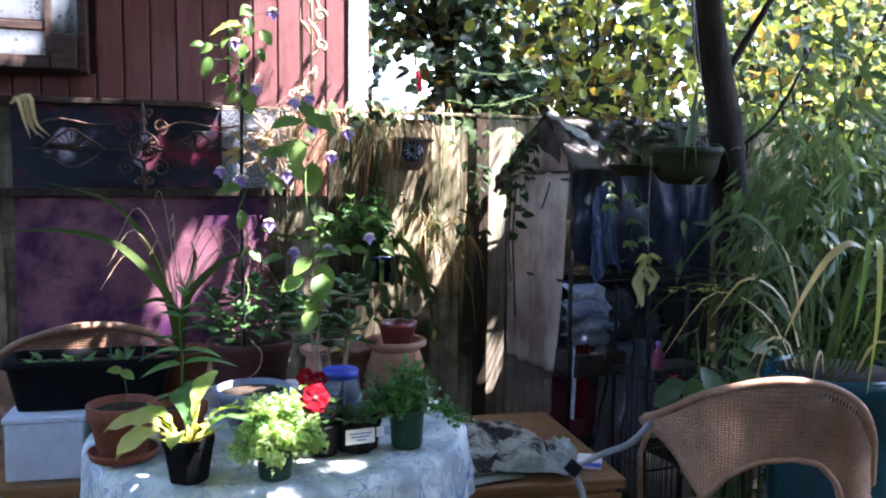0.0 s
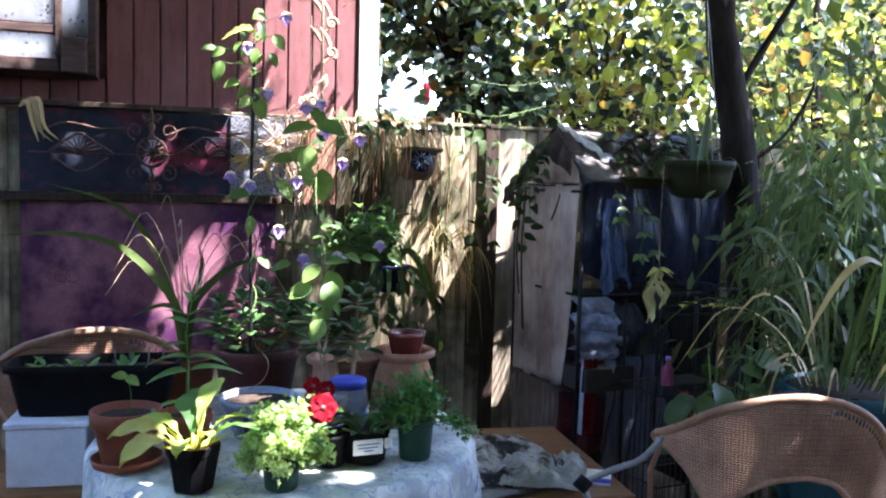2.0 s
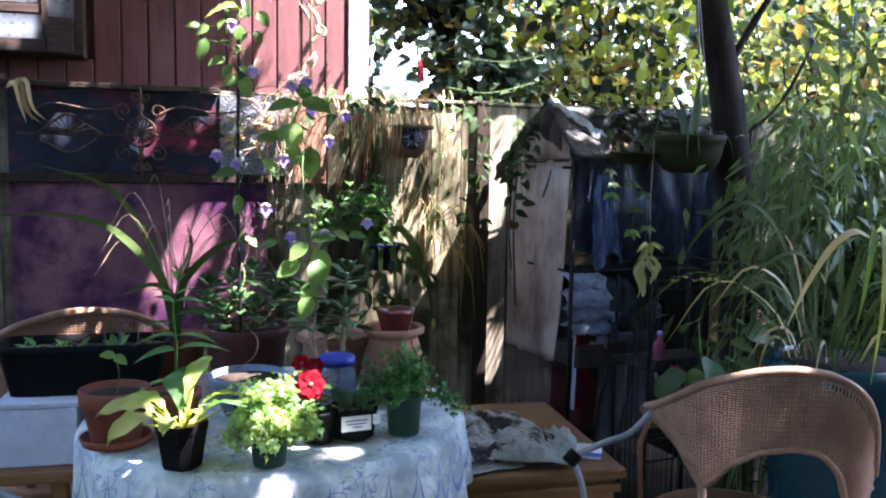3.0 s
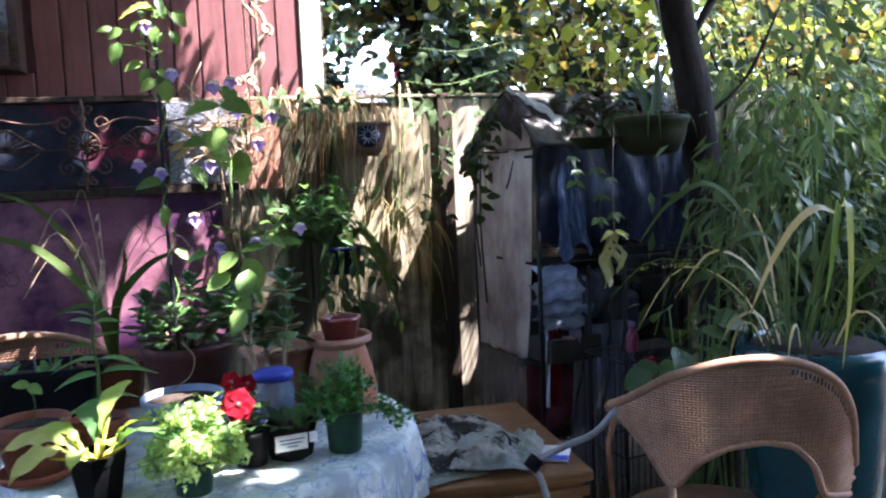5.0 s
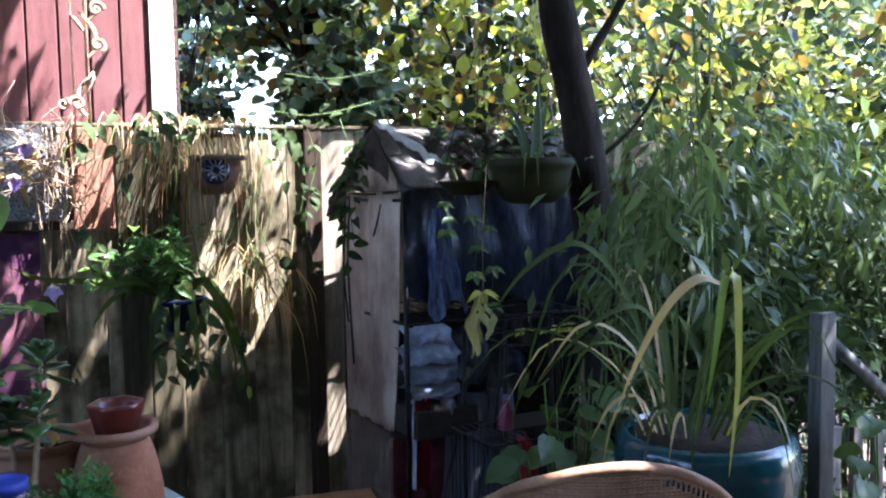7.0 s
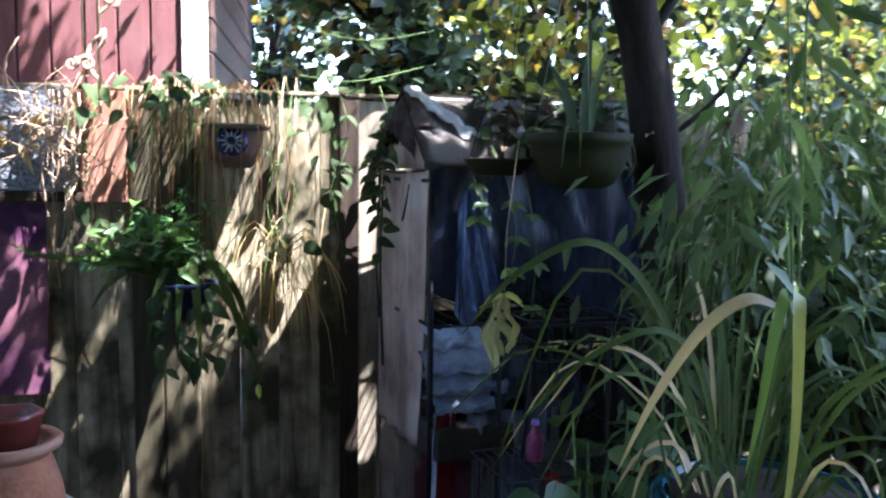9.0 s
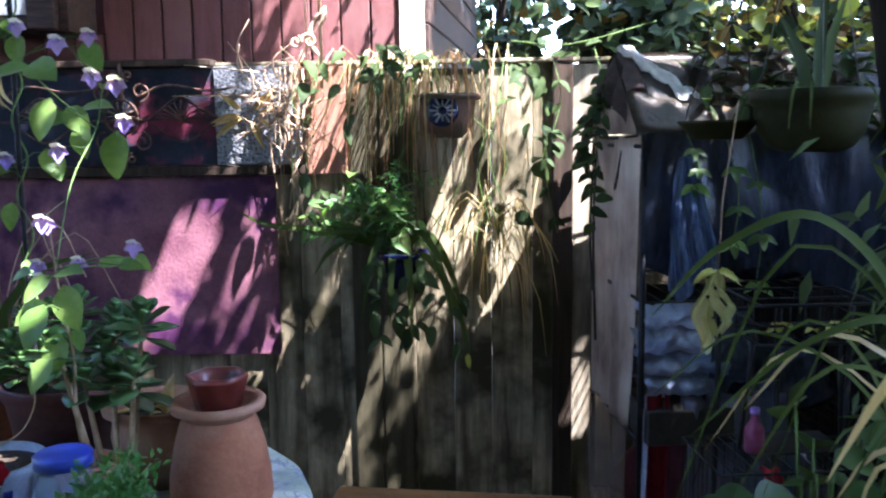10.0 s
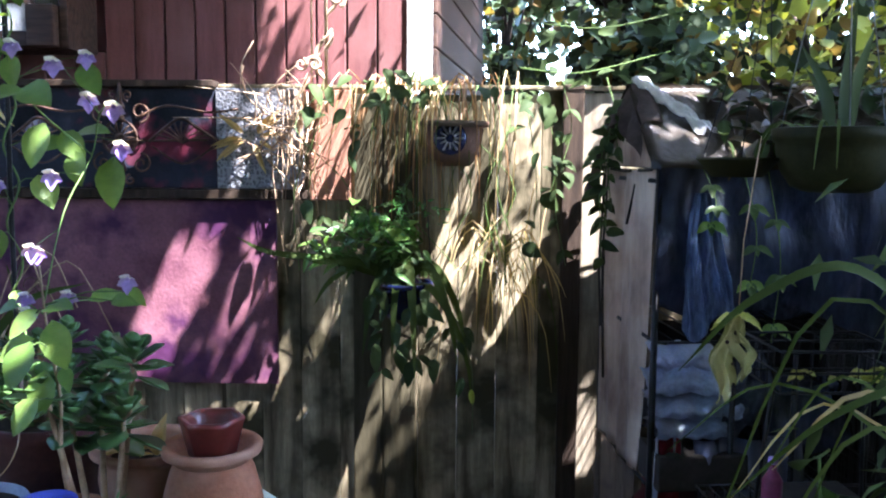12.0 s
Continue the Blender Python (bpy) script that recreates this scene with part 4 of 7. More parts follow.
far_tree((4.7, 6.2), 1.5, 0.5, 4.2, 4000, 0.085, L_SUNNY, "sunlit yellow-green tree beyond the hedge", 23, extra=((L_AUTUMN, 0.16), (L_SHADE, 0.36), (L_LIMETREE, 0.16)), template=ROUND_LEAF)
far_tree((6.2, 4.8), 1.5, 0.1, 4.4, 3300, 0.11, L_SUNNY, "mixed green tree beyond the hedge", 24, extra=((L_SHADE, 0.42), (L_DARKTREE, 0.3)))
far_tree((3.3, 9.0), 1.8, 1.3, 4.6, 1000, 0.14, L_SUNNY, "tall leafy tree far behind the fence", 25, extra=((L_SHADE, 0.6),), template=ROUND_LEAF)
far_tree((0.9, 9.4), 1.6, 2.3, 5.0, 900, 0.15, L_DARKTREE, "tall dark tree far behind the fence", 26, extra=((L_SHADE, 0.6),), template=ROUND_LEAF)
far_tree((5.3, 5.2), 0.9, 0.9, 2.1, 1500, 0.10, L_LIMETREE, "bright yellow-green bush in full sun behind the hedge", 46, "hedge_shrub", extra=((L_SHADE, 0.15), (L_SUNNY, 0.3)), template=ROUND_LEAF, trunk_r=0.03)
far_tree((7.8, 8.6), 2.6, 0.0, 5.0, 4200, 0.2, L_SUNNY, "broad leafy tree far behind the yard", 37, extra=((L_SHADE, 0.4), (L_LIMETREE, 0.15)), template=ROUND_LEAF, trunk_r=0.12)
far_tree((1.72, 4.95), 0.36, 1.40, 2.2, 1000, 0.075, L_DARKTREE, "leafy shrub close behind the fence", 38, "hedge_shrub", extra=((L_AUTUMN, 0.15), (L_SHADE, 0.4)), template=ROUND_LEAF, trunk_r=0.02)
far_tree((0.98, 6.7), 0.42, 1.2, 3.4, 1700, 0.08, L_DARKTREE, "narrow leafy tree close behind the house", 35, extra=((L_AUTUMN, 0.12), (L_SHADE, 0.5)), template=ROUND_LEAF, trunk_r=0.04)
far_tree((3.15, 3.55), 0.72, 0.2, 1.50, 4600, 0.085, L_HEDGE, "dense dark hedge shrub with narrow leaves", 27, "hedge_shrub", template=THIN_LEAF, trunk_r=0.03)
far_tree((3.9, 2.9), 0.8, 0.1, 1.75, 9500, 0.085, L_HEDGE, "dense dark hedge shrub with narrow leaves", 28, "hedge_shrub", template=THIN_LEAF, trunk_r=0.03)
far_tree((2.9, 4.4), 0.45, 0.9, 1.75, 1100, 0.09, L_HEDGE, "loose shrub growing behind the fence", 29, "hedge_shrub", template=SMALL_LEAF, trunk_r=0.03)


def bamboo(at, culms, leaves, height, spread, seed):
    b = thing("bamboo", (*at, 0), "clump of thin drooping bamboo with narrow pale green leaves", "bamboo")
    g = np.random.default_rng(seed)
    pos, way = [], []
    for k in range(culms):
        a, h = g.uniform(0, 6.28), height * g.uniform(0.75, 1.1)
        d = Vector((math.cos(a), math.sin(a), 0))
        r = spread * g.uniform(0.3, 1.0)
        line = curve_points([d * 0.06, d * 0.10 + Vector((0, 0, h * 0.5)), d * r * 0.6 + Vector((0, 0, h)), d * r * 1.1 + Vector((0, 0, h * 0.82))], 20)
        part("culm", tube([line], lambda u: 0.0055 - 0.0045 * u, 6), STEM, b)
        for j in range(leaves // culms):
            p = line[int(g.integers(7, 21))]
            pos.append(np.array(p) + g.normal(0, 0.08, 3))
            way.append((d.x * 0.6 + g.normal(0, 0.5), d.y * 0.6 + g.normal(0, 0.5), -0.8 + g.normal(0, 0.35)))
    n = len(pos)
    tagged(part("foliage", scatter("foliage", WILLOW_LEAF, np.array(pos), np.array(way), g.uniform(0.06, 0.13, n), L_BAMBOO, g), L_BAMBOO, b), kind="stuff")
    return b


bamboo((2.74, 3.25), 12, 760, 1.72, 0.55, 51)
bamboo((3.30, 3.05), 10, 700, 1.45, 0.5, 52)
bamboo((2.55, 3.02), 8, 420, 1.32, 0.30, 53)
bamboo((2.24, 2.86), 7, 260, 1.42, 0.22, 54)
bamboo((2.32, 2.72), 5, 150, 1.75, 0.16, 55)
far_tree((2.62, 2.85), 0.36, 0.05, 1.25, 2600, 0.07, L_HEDGE, "low leafy shrub beside the timber post", 30, "hedge_shrub", template=SMALL_LEAF, trunk_r=0.02)

# behind and beside the camera: unseen fence, hedges and trees added to block sky light
rear = thing("rear_fence", (0, -2.4, 0), "unseen board fence added behind the camera to hold back sky light", "fence")
for k in range(44):
    part("board", box(-3.6 + k * 0.2, 0, 0, -3.404 + k * 0.2, 0.02, 2.3 + 0.01 * (k % 3), 0.003, 1), FENCE_WOOD, rear)
part("rail", box(-3.6, 0.021, 1.2, 5.2, 0.06, 1.28, 0.004), OLD_POST, rear)
far_tree((-2.6, 0.6), 0.9, 0.1, 3.0, 4200, 0.13, L_HEDGE, "unseen tall hedge added beside the yard to hold back sky light", 41, "hedge_shrub", template=ROUND_LEAF, trunk_r=0.04)
far_tree((-2.7, 2.4), 0.9, 0.1, 3.0, 4200, 0.13, L_HEDGE, "unseen tall hedge added beside the yard to hold back sky light", 42, "hedge_shrub", template=ROUND_LEAF, trunk_r=0.04)
far_tree((4.0, 0.6), 0.9, 0.1, 2.8, 4200, 0.13, L_HEDGE, "unseen tall hedge added beside the yard to hold back sky light", 43, "hedge_shrub", template=ROUND_LEAF, trunk_r=0.04)
far_tree((3.9, -1.0), 0.9, 0.1, 2.8, 4200, 0.13, L_HEDGE, "unseen tall hedge added beside the yard to hold back sky light", 44, "hedge_shrub", template=ROUND_LEAF, trunk_r=0.04)
for k, bx in enumerate((-2.6, -0.4, 1.8, 4.0)):
    far_tree((bx, -3.7), 1.35, 0.8, 4.6, 2600, 0.2, L_HEDGE, "unseen tall leafy tree added behind the camera to hold back sky light", 61 + k, template=ROUND_LEAF)


# ---- plants: helpers ----
def leaf_mesh(name, material, **kw):
    return meshed(name, *ovate(**kw), material)


LIME_A = leaf_mesh("lime_leaf", L_LIME, width=0.74, heart=0.5, bend=0.22, fold=0.10, wave=0.01)
LIME_B = leaf_mesh("lime_leaf_b", L_LIME, width=0.66, heart=0.4, bend=0.38, fold=0.16, wave=0.015)
MID_A = leaf_mesh("green_leaf", L_MID, width=0.5, heart=0.1, bend=0.3, fold=0.14, wave=0.012)
CREEP_A = leaf_mesh("creeper_leaf", L_CREEPER, width=0.5, heart=0.1, bend=0.3, fold=0.14, wave=0.012)


def spoon_leaf():
    """A thick leaf, narrow at its foot and round at its tip."""
    verts, faces = [], []
    for k in range(9):
        u = k / 8
        w = 0.05 + 0.30 * math.sin(math.pi * min(1.0, u ** 1.5 * 0.97 + 0.02))
        z = 0.10 * u - 0.12 * u * u
        verts += [(-w, u, z + w * 0.22), (0, u, z), (w, u, z + w * 0.22), (0, u, z - 0.07 * math.sin(math.pi * u) - 0.01)]
    for k in range(8):
        a, b = k * 4, k * 4 + 4
        faces += [(a, a + 1, b + 1, b), (a + 1, a + 2, b + 2, b + 1), (a + 2, a + 3, b + 3, b + 2), (a + 3, a, b, b + 3)]
    return verts, faces


JADE = meshed("jade_leaf", *spoon_leaf(), L_JADE)
PALE_A = leaf_mesh("pale_lime_leaf", L_PALELIME, width=0.46, heart=0.0, bend=0.6, n=14, fold=0.3, wave=0.04)
HERB_A = leaf_mesh("herb_leaf", L_HERB, width=0.3, heart=0.0, bend=0.35, fold=0.2)
YELLOW_A = leaf_mesh("yellow_leaf", L_YELLOW, width=0.44, heart=0.0, bend=0.6, n=13, fold=0.3, wave=0.04)
PETAL_P = leaf_mesh("purple_petal", PURPLE, width=0.8, heart=0.0, bend=0.3, n=5)
PETAL_W = leaf_mesh("pale_petal", PALE, width=0.8, heart=0.0, bend=0.2, n=5)
PETAL_R = leaf_mesh("red_petal", RED, width=1.0, heart=0.0, bend=0.25, n=6, wave=0.09)
BROWN_A = leaf_mesh("litter_leaf", leafy("leaf_litter", (0.04, 0.026, 0.014), (0.12, 0.08, 0.045), 0.2, island=False), width=0.45, heart=0.0, bend=0.4, fold=0.3, wave=0.03)
TAN_A = leaf_mesh("dry_leaf", L_TAN, width=0.4, heart=0.0, bend=0.35, fold=0.3, wave=0.03)


def put_leaf(parent, mesh, pos, way, size, up=(0, 0, 1), roll=0.0, wide=1.0, name="leaf"):
    return part(name, mesh, None, parent, m=aim(Vector(pos), way, size, up, roll, wide))


def pot_profile(r0, r1, h, lip=0.012, lip_h=0.025, wall=0.006):
    return [(0, 0), (r0, 0), (r0 + 0.002, 0.004), (r1 - lip * 0.5, h - lip_h), (r1, h - lip_h + 0.002), (r1 + 0.002, h - 0.003), (r1, h), (r1 - wall, h), (r1 - wall - 0.003, h - 0.018), (0, h - 0.02)]


def round_pot(parent, r0, r1, h, material, lip=0.012, lip_h=0.025, soil=True, wobble=0.0, label=""):
    p = part("pot", lathe(pot_profile(r0, r1, h, lip, lip_h), 44, wobble), material, parent, label)
    if soil:
        part("soil", lathe([(0, h - 0.012), (r1 * 0.5, h - 0.010), (r1 - 0.0085, h - 0.016), (r1 - 0.0085, h - 0.022), (0, h - 0.022)], 24, 0.03), SOIL, p)
    return p


def square_pot(parent, w0, w1, h, material, turn=0.0):
    bm = bmesh.new()
    rings = []
    for w, z in ((w0, 0), (w1 * 0.97, h * 0.8), (w1, h * 0.82), (w1 * 1.02, h), (w1 * 0.95, h), (w1 * 0.92, h * 0.85)):
        ring = []
        for k in range(4):
            for s in (-1, 1):
                a = math.pi / 4 + k * math.pi / 2 + s * 0.68 * math.pi / 4 * 0.95
                r = w / 2 / max(abs(math.cos(a)), abs(math.sin(a))) * 0.98
                ring.append(bm.verts.new((r * math.cos(a), r * math.sin(a), z)))
        rings.append(ring)
    for a, b in zip(rings, rings[1:]):
        for k in range(8):
            bm.faces.new((a[k], a[(k + 1) % 8], b[(k + 1) % 8], b[k]))
    bm.faces.new(rings[0]), bm.faces.new(rings[-1])
    p = part("pot", bm, material, parent, m=pose(0, 0, 0, 0, 0, turn))
    part("soil", lathe([(0, h * 0.87), (w1 * 0.44, h * 0.86), (w1 * 0.44, h * 0.84), (0, h * 0.84)], 16, 0.04), SOIL, p)
    return p


def flower(parent, pos, way, size=0.024):
    """A small two-lipped purple and white blossom."""
    f = part("flower", tube([[Vector(pos), Vector(pos) + Vector(way).normalized() * size * 0.35]], size * 0.12, 6), PURPLE, parent)
    w = Vector(way).normalized()
    for k in range(3):
        d = w * 0.6 + Vector((0.75 * (k - 1), 0, -0.8 + 0.25 * abs(k - 1)))
        put_leaf(f, PETAL_P, pos, d, size * (1.0 if k == 1 else 0.8), up=w, name="petal", roll=0.3 * (k - 1))
    for k in range(2):
        d = w * 0.9 + Vector((0.6 * (-1) ** k, 0, 0.45))
        put_leaf(f, PETAL_W, pos, d, size * 0.8, up=-w, name="petal", roll=0.5 * (-1) ** k)
    return f


# ---- things on the table ----
def on_table(x, y):
    return (x, y, TZ + 0.001)


rng = random.Random(31)
p = thing("terracotta_pot", on_table(0.118, 2.165), "terracotta pot on a saucer with a two-leaved seedling", "plant pot")
part("saucer", lathe([(0, 0), (0.062, 0), (0.074, 0.004), (0.08, 0.02), (0.076, 0.022), (0.068, 0.008), (0, 0.007)], 44), DARK_TERRA, p)
q = part("pot", lathe([(r, z + 0.008) for r, z in pot_profile(0.052, 0.078, 0.122, 0.014, 0.038)], 48, 0.01), DARK_TERRA, p)
part("soil", lathe([(0, 0.116), (0.066, 0.113), (0.066, 0.108), (0, 0.108)], 24, 0.03), SOIL, q)
part("stem", tube([curve_points([(0.004, 0, 0.114), (0.010, 0, 0.16), (0.002, 0, 0.205)], 8)], 0.0014, 6), STEM, p)
put_leaf(p, LIME_A, (0.002, 0, 0.203), (0.8, -0.5, -0.35), 0.034, up=(0, -0.7, 0.7))
put_leaf(p, LIME_A, (0.0, 0, 0.206), (-0.8, -0.3, 0.15), 0.032, up=(0, -0.7, 0.7))

p = thing("potted_chard", on_table(0.278, 1.985), "yellowing leafy plant in a black square nursery pot", "potted plant")
square_pot(p, 0.08, 0.108, 0.098, BLACK_PLASTIC, 14)
SPOON = ovate(width=1.0, heart=0.0, bend=0.0, n=15, fold=0.0)
SPOON_ROWS = [(i, i / 14) for i in range(15)]
SPOON = ([(sx * (0.03 + 0.20 * (y / 0.62) ** 1.7 if y < 0.62 else 0.23 * math.sqrt(max(0.0004, 1 - ((y - 0.62) / 0.38) ** 2))), y, 0.30 * math.sin(y * 1.9) - 0.70 * y ** 2.4 + 0.10 * abs(sx) * y + 0.03 * sx * math.sin(i * 1.7)) for i, y in SPOON_ROWS for sx in (-1, -0.5, 0, 0.5, 1)], SPOON[1])
CHARD_A, CHARD_B, CHARD_C = meshed("chard_leaf", *SPOON, L_PALELIME), meshed("chard_leaf_b", *SPOON, L_YELLOW), meshed("chard_leaf_c", *SPOON, L_HERB)
for a, L, lift, m, wd in ((190, 0.15, 0.55, CHARD_B, 1.1), (165, 0.12, 0.9, CHARD_A, 1.0), (222, 0.15, 0.35, CHARD_B, 1.2), (60, 0.16, 1.9, CHARD_A, 0.7), (340, 0.15, 0.55, CHARD_C, 1.5), (10, 0.13, 0.8, CHARD_A, 1.2), (95, 0.13, 1.6, CHARD_C, 1.5), (255, 0.10, 0.5, CHARD_A, 1.0), (300, 0.09, 1.0, CHARD_B, 1.0)):
    w = Vector((math.cos(radians(a)), math.sin(radians(a)), lift)).normalized()
    s_ = Vector((0.012 * w.x, 0.012 * w.y, 0.085))
    mid = s_ + w * L * 0.36
    part("stalk", tube([[s_, s_.lerp(mid, 0.5), mid, s_ + w * L * 0.6]], lambda u: 0.0062 - 0.0045 * u, 6), CHARD_STALK, p, "thick yellow stalk")
    put_leaf(p, m, s_ + w * L * 0.2, w, L * 0.85, roll=rng.uniform(-0.3, 0.3), wide=wd)

p = thing("potted_herb", on_table(0.245, 2.22), "tall upright herb with lance-shaped leaves in a small terracotta pot", "potted plant")
round_pot(p, 0.045, 0.062, 0.105, DARK_TERRA)
stalk = curve_points([(0, 0, 0.09), (0.004, 0.01, 0.2), (0, 0.0, 0.3), (0.02, 0, 0.4)], 18)
part("stem", tube([stalk], lambda u: 0.0055 - 0.004 * u, 7), STEM, p)
for k, (z, a, L, lift) in enumerate(((0.135, 200, 0.10, 0.1), (0.145, 20, 0.09, 0.15), (0.20, 178, 0.10, 0.0), (0.205, 8, 0.125, 0.22), (0.235, 160, 0.11, 0.05), (0.24, 340, 0.10, 0.2), (0.275, 195, 0.085, 0.2), (0.28, 15, 0.10, 0.3), (0.31, 150, 0.07, 0.4), (0.315, 330, 0.075, 0.4), (0.335, 200, 0.06, 0.7), (0.34, 30, 0.065, 0.6), (0.36, 120, 0.05, 1.0), (0.365, 300, 0.05, 1.0), (0.38, 60, 0.045, 1.4), (0.39, 220, 0.04, 1.6))):
    q = min(stalk, key=lambda v: abs(v.z - z))
    put_leaf(p, HERB_A, q, (math.cos(radians(a)), math.sin(radians(a)), lift), L, roll=rng.uniform(-0.3, 0.3), wide=1.35 if k < 6 else 1.0)
for k in range(4):
    a = 1.2 + k * 1.5
    part("bud_spike", tube([curve_points([stalk[17], stalk[17] + Vector((0.02 * math.cos(a), 0.02 * math.sin(a), 0.03)), stalk[17] + Vector((0.03 * math.cos(a), 0.03 * math.sin(a), 0.075))], 6)], lambda u: 0.0035 - 0.0025 * u, 5), TWIG, p, "reddish bud spike")

p = thing("potted_lettuce", on_table(0.462, 1.965), "bright green curly lettuce in a dark green round pot", "potted plant")
round_pot(p, 0.034, 0.043, 0.082, GREEN_PLASTIC, 0.004, 0.014)
g = np.random.default_rng(8)
FRILL = ovate(width=1.05, heart=0.1, bend=0.5, n=6, fold=0.3, wave=0.22)
for k in range(54):
    a, el = g.uniform(0, 6.28), g.uniform(-0.25, 1.25)
    d = Vector((math.cos(a) * math.cos(el), math.sin(a) * math.cos(el), math.sin(el)))
    L = g.uniform(0.05, 0.10)
    base = Vector((0, 0, 0.07)) + d * 0.02
    part("stalk", tube([[Vector((0, 0, 0.07)), base + d * L * 0.6]], 0.0022, 4), CHARD_STALK, p)
    n_ = 40
    pos = np.array([base + d * L * g.uniform(0.35, 1.0) + Vector(g.normal(0, 0.010, 3)) for _ in range(n_)])
    ways = np.array([d + Vector(g.normal(0, 0.7, 3)) for _ in range(n_)])
    mtl = L_LETTUCE if k % 5 else L_HERB
    part("leaf", scatter("leaf", FRILL, pos, ways, g.uniform(0.007, 0.016, n_), mtl, g, 0.8), mtl, p)

p = thing("potted_petunia", on_table(0.575, 2.10), "red petunia in flower in a small black pot", "potted plant")
round_pot(p, 0.034, 0.042, 0.075, BLACK_PLASTIC, 0.004, 0.012)
part("stem", tube([curve_points([(0, 0, 0.06), (-0.01, -0.02, 0.11), (-0.012, -0.045, 0.15)], 8), curve_points([(0, 0, 0.06), (-0.02, 0.02, 0.12), (-0.035, 0.03, 0.17)], 8)], 0.002, 6), STEM, p)


def petunia(parent, pos, size):
    f = part("flower", lathe([(0.002, -0.02), (0.004, -0.004), (size * 0.35, 0.0), (size * 0.3, -0.002), (0, -0.008)], 16), RED, parent, m=pose(*pos, 75, 0, 12))
    for k in range(6):
        a = k * math.pi / 3
        part("petal", PETAL_R, None, f, m=aim(Vector((0, 0, 0)), (math.cos(a), math.sin(a), 0.12), size, (0, 0, 1), wide=1.25))
    part("throat", lathe([(0, 0.004), (size * 0.2, 0.003), (size * 0.16, -0.002), (0, -0.002)], 12), GLAZED_RED, f)


petunia(p, (-0.02, -0.055, 0.150), 0.037)
petunia(p, (-0.035, 0.05, 0.175), 0.024)
petunia(p, (0.0, 0.06, 0.165), 0.022)
for k in range(14):
    a = k * 2.4
    put_leaf(p, MID_A, (0.012 * math.cos(a), 0.012 * math.sin(a), 0.07 + 0.006 * k), (math.cos(a), math.sin(a), 0.5), 0.045, roll=rng.uniform(-0.4, 0.4), wide=1.2)

p = thing("seedling_pot", on_table(0.662, 2.125), "black nursery pot of seedlings with a white printed label", "potted plant")
square_pot(p, 0.096, 0.116, 0.078, BLACK_PLASTIC, 10)
PRINT_BLUE = rough_stuff("printed_ink", (0.10, 0.14, 0.30), (0.16, 0.2, 0.4), 40, 0.7)
lab = part("label", box(-0.046, -0.0605, 0.03, 0.026, -0.059, 0.066, 0.0006, 1), WHITE_PAINT, p, "white paper label with dark printed lines", m=pose(0, 0, 0, 0, 0, 10))
part("label", box(0.030, -0.0605, 0.042, 0.048, -0.059, 0.066, 0.0006, 1), WHITE_PAINT, p, "white paper label", m=pose(0, 0, 0, 0, 0, 10))
for k, (x0, x1, z) in enumerate(((-0.031, 0.022, 0.0535), (-0.028, 0.018, 0.0455), (-0.014, 0.008, 0.038))):
    part("print_bar", box(x0 - 0.006, -0.0612, z, x1 - 0.004, -0.0607, z + 0.003, 0), PRINT_BLUE, lab)
for k in range(22):
    a = k * 2.4
    r = 0.012 + 0.0016 * k
    put_leaf(p, MID_A, (r * math.cos(a), r * math.sin(a), 0.066), (math.cos(a), math.sin(a), 0.45 + rng.uniform(0, 0.7)), rng.uniform(0.04, 0.075), roll=rng.uniform(-0.4, 0.4), wide=0.8)


def ferny(parent, count, spread, z0, size, seed, droop=0.35):
    """Finely cut foliage: sprays of small leaflets on thin stalks."""
    g = np.random.default_rng(seed)
    for k in range(count):
        a, el = g.uniform(0, 6.28), g.uniform(0.1, 1.35)
        L = spread * g.uniform(0.6, 1.1)
        d = Vector((math.cos(a) * math.cos(el), math.sin(a) * math.cos(el), math.sin(el)))
        pts = curve_points([(0, 0, z0), d * L * 0.5 + Vector((0, 0, z0 + 0.01)), d * L + Vector((0, 0, z0 - droop * L * 0.4))], 8)
        st = part("spray", tube([pts], 0.0011, 4), STEM, parent)
        n_ = 30
        idx = g.integers(2, 9, n_)
        pos = np.array([pts[i] for i in idx]) + g.normal(0, size * 0.45, (n_, 3))
        tagged(part("leaf_spray", scatter("leaf_spray", SMALL_LEAF, pos, g.normal(0, 1, (n_, 3)) + np.array(d) * 1.2, g.uniform(0.6, 1.2, n_) * size, L_FERN, g, 0.8), L_FERN, st), kind="stuff")


p = thing("potted_herb", on_table(0.785, 2.125), "bushy fine-leaved herb in a dark green round pot", "potted plant")
round_pot(p, 0.036, 0.045, 0.095, GREEN_PLASTIC, 0.005, 0.016)
ferny(p, 46, 0.135, 0.085, 0.019, 17)
for k in range(5):
    pts = curve_points([(0.03, 0, 0.1), (0.08, -0.01 + 0.01 * k, 0.09), (0.12 + 0.008 * k, -0.02 + 0.012 * k, 0.055)], 8)
    st = part("spray", tube([pts], 0.0012, 4), STEM, p)
    pos = np.array([pts[i] for i in g.integers(3, 9, 26)]) + g.normal(0, 0.01, (26, 3))
    tagged(part("leaf_spray", scatter("leaf_spray", SMALL_LEAF, pos, g.normal(0, 1, (26, 3)) + [1, 0, 0], g.uniform(0.012, 0.022, 26), L_FERN, g, 0.8), L_FERN, st), kind="stuff")

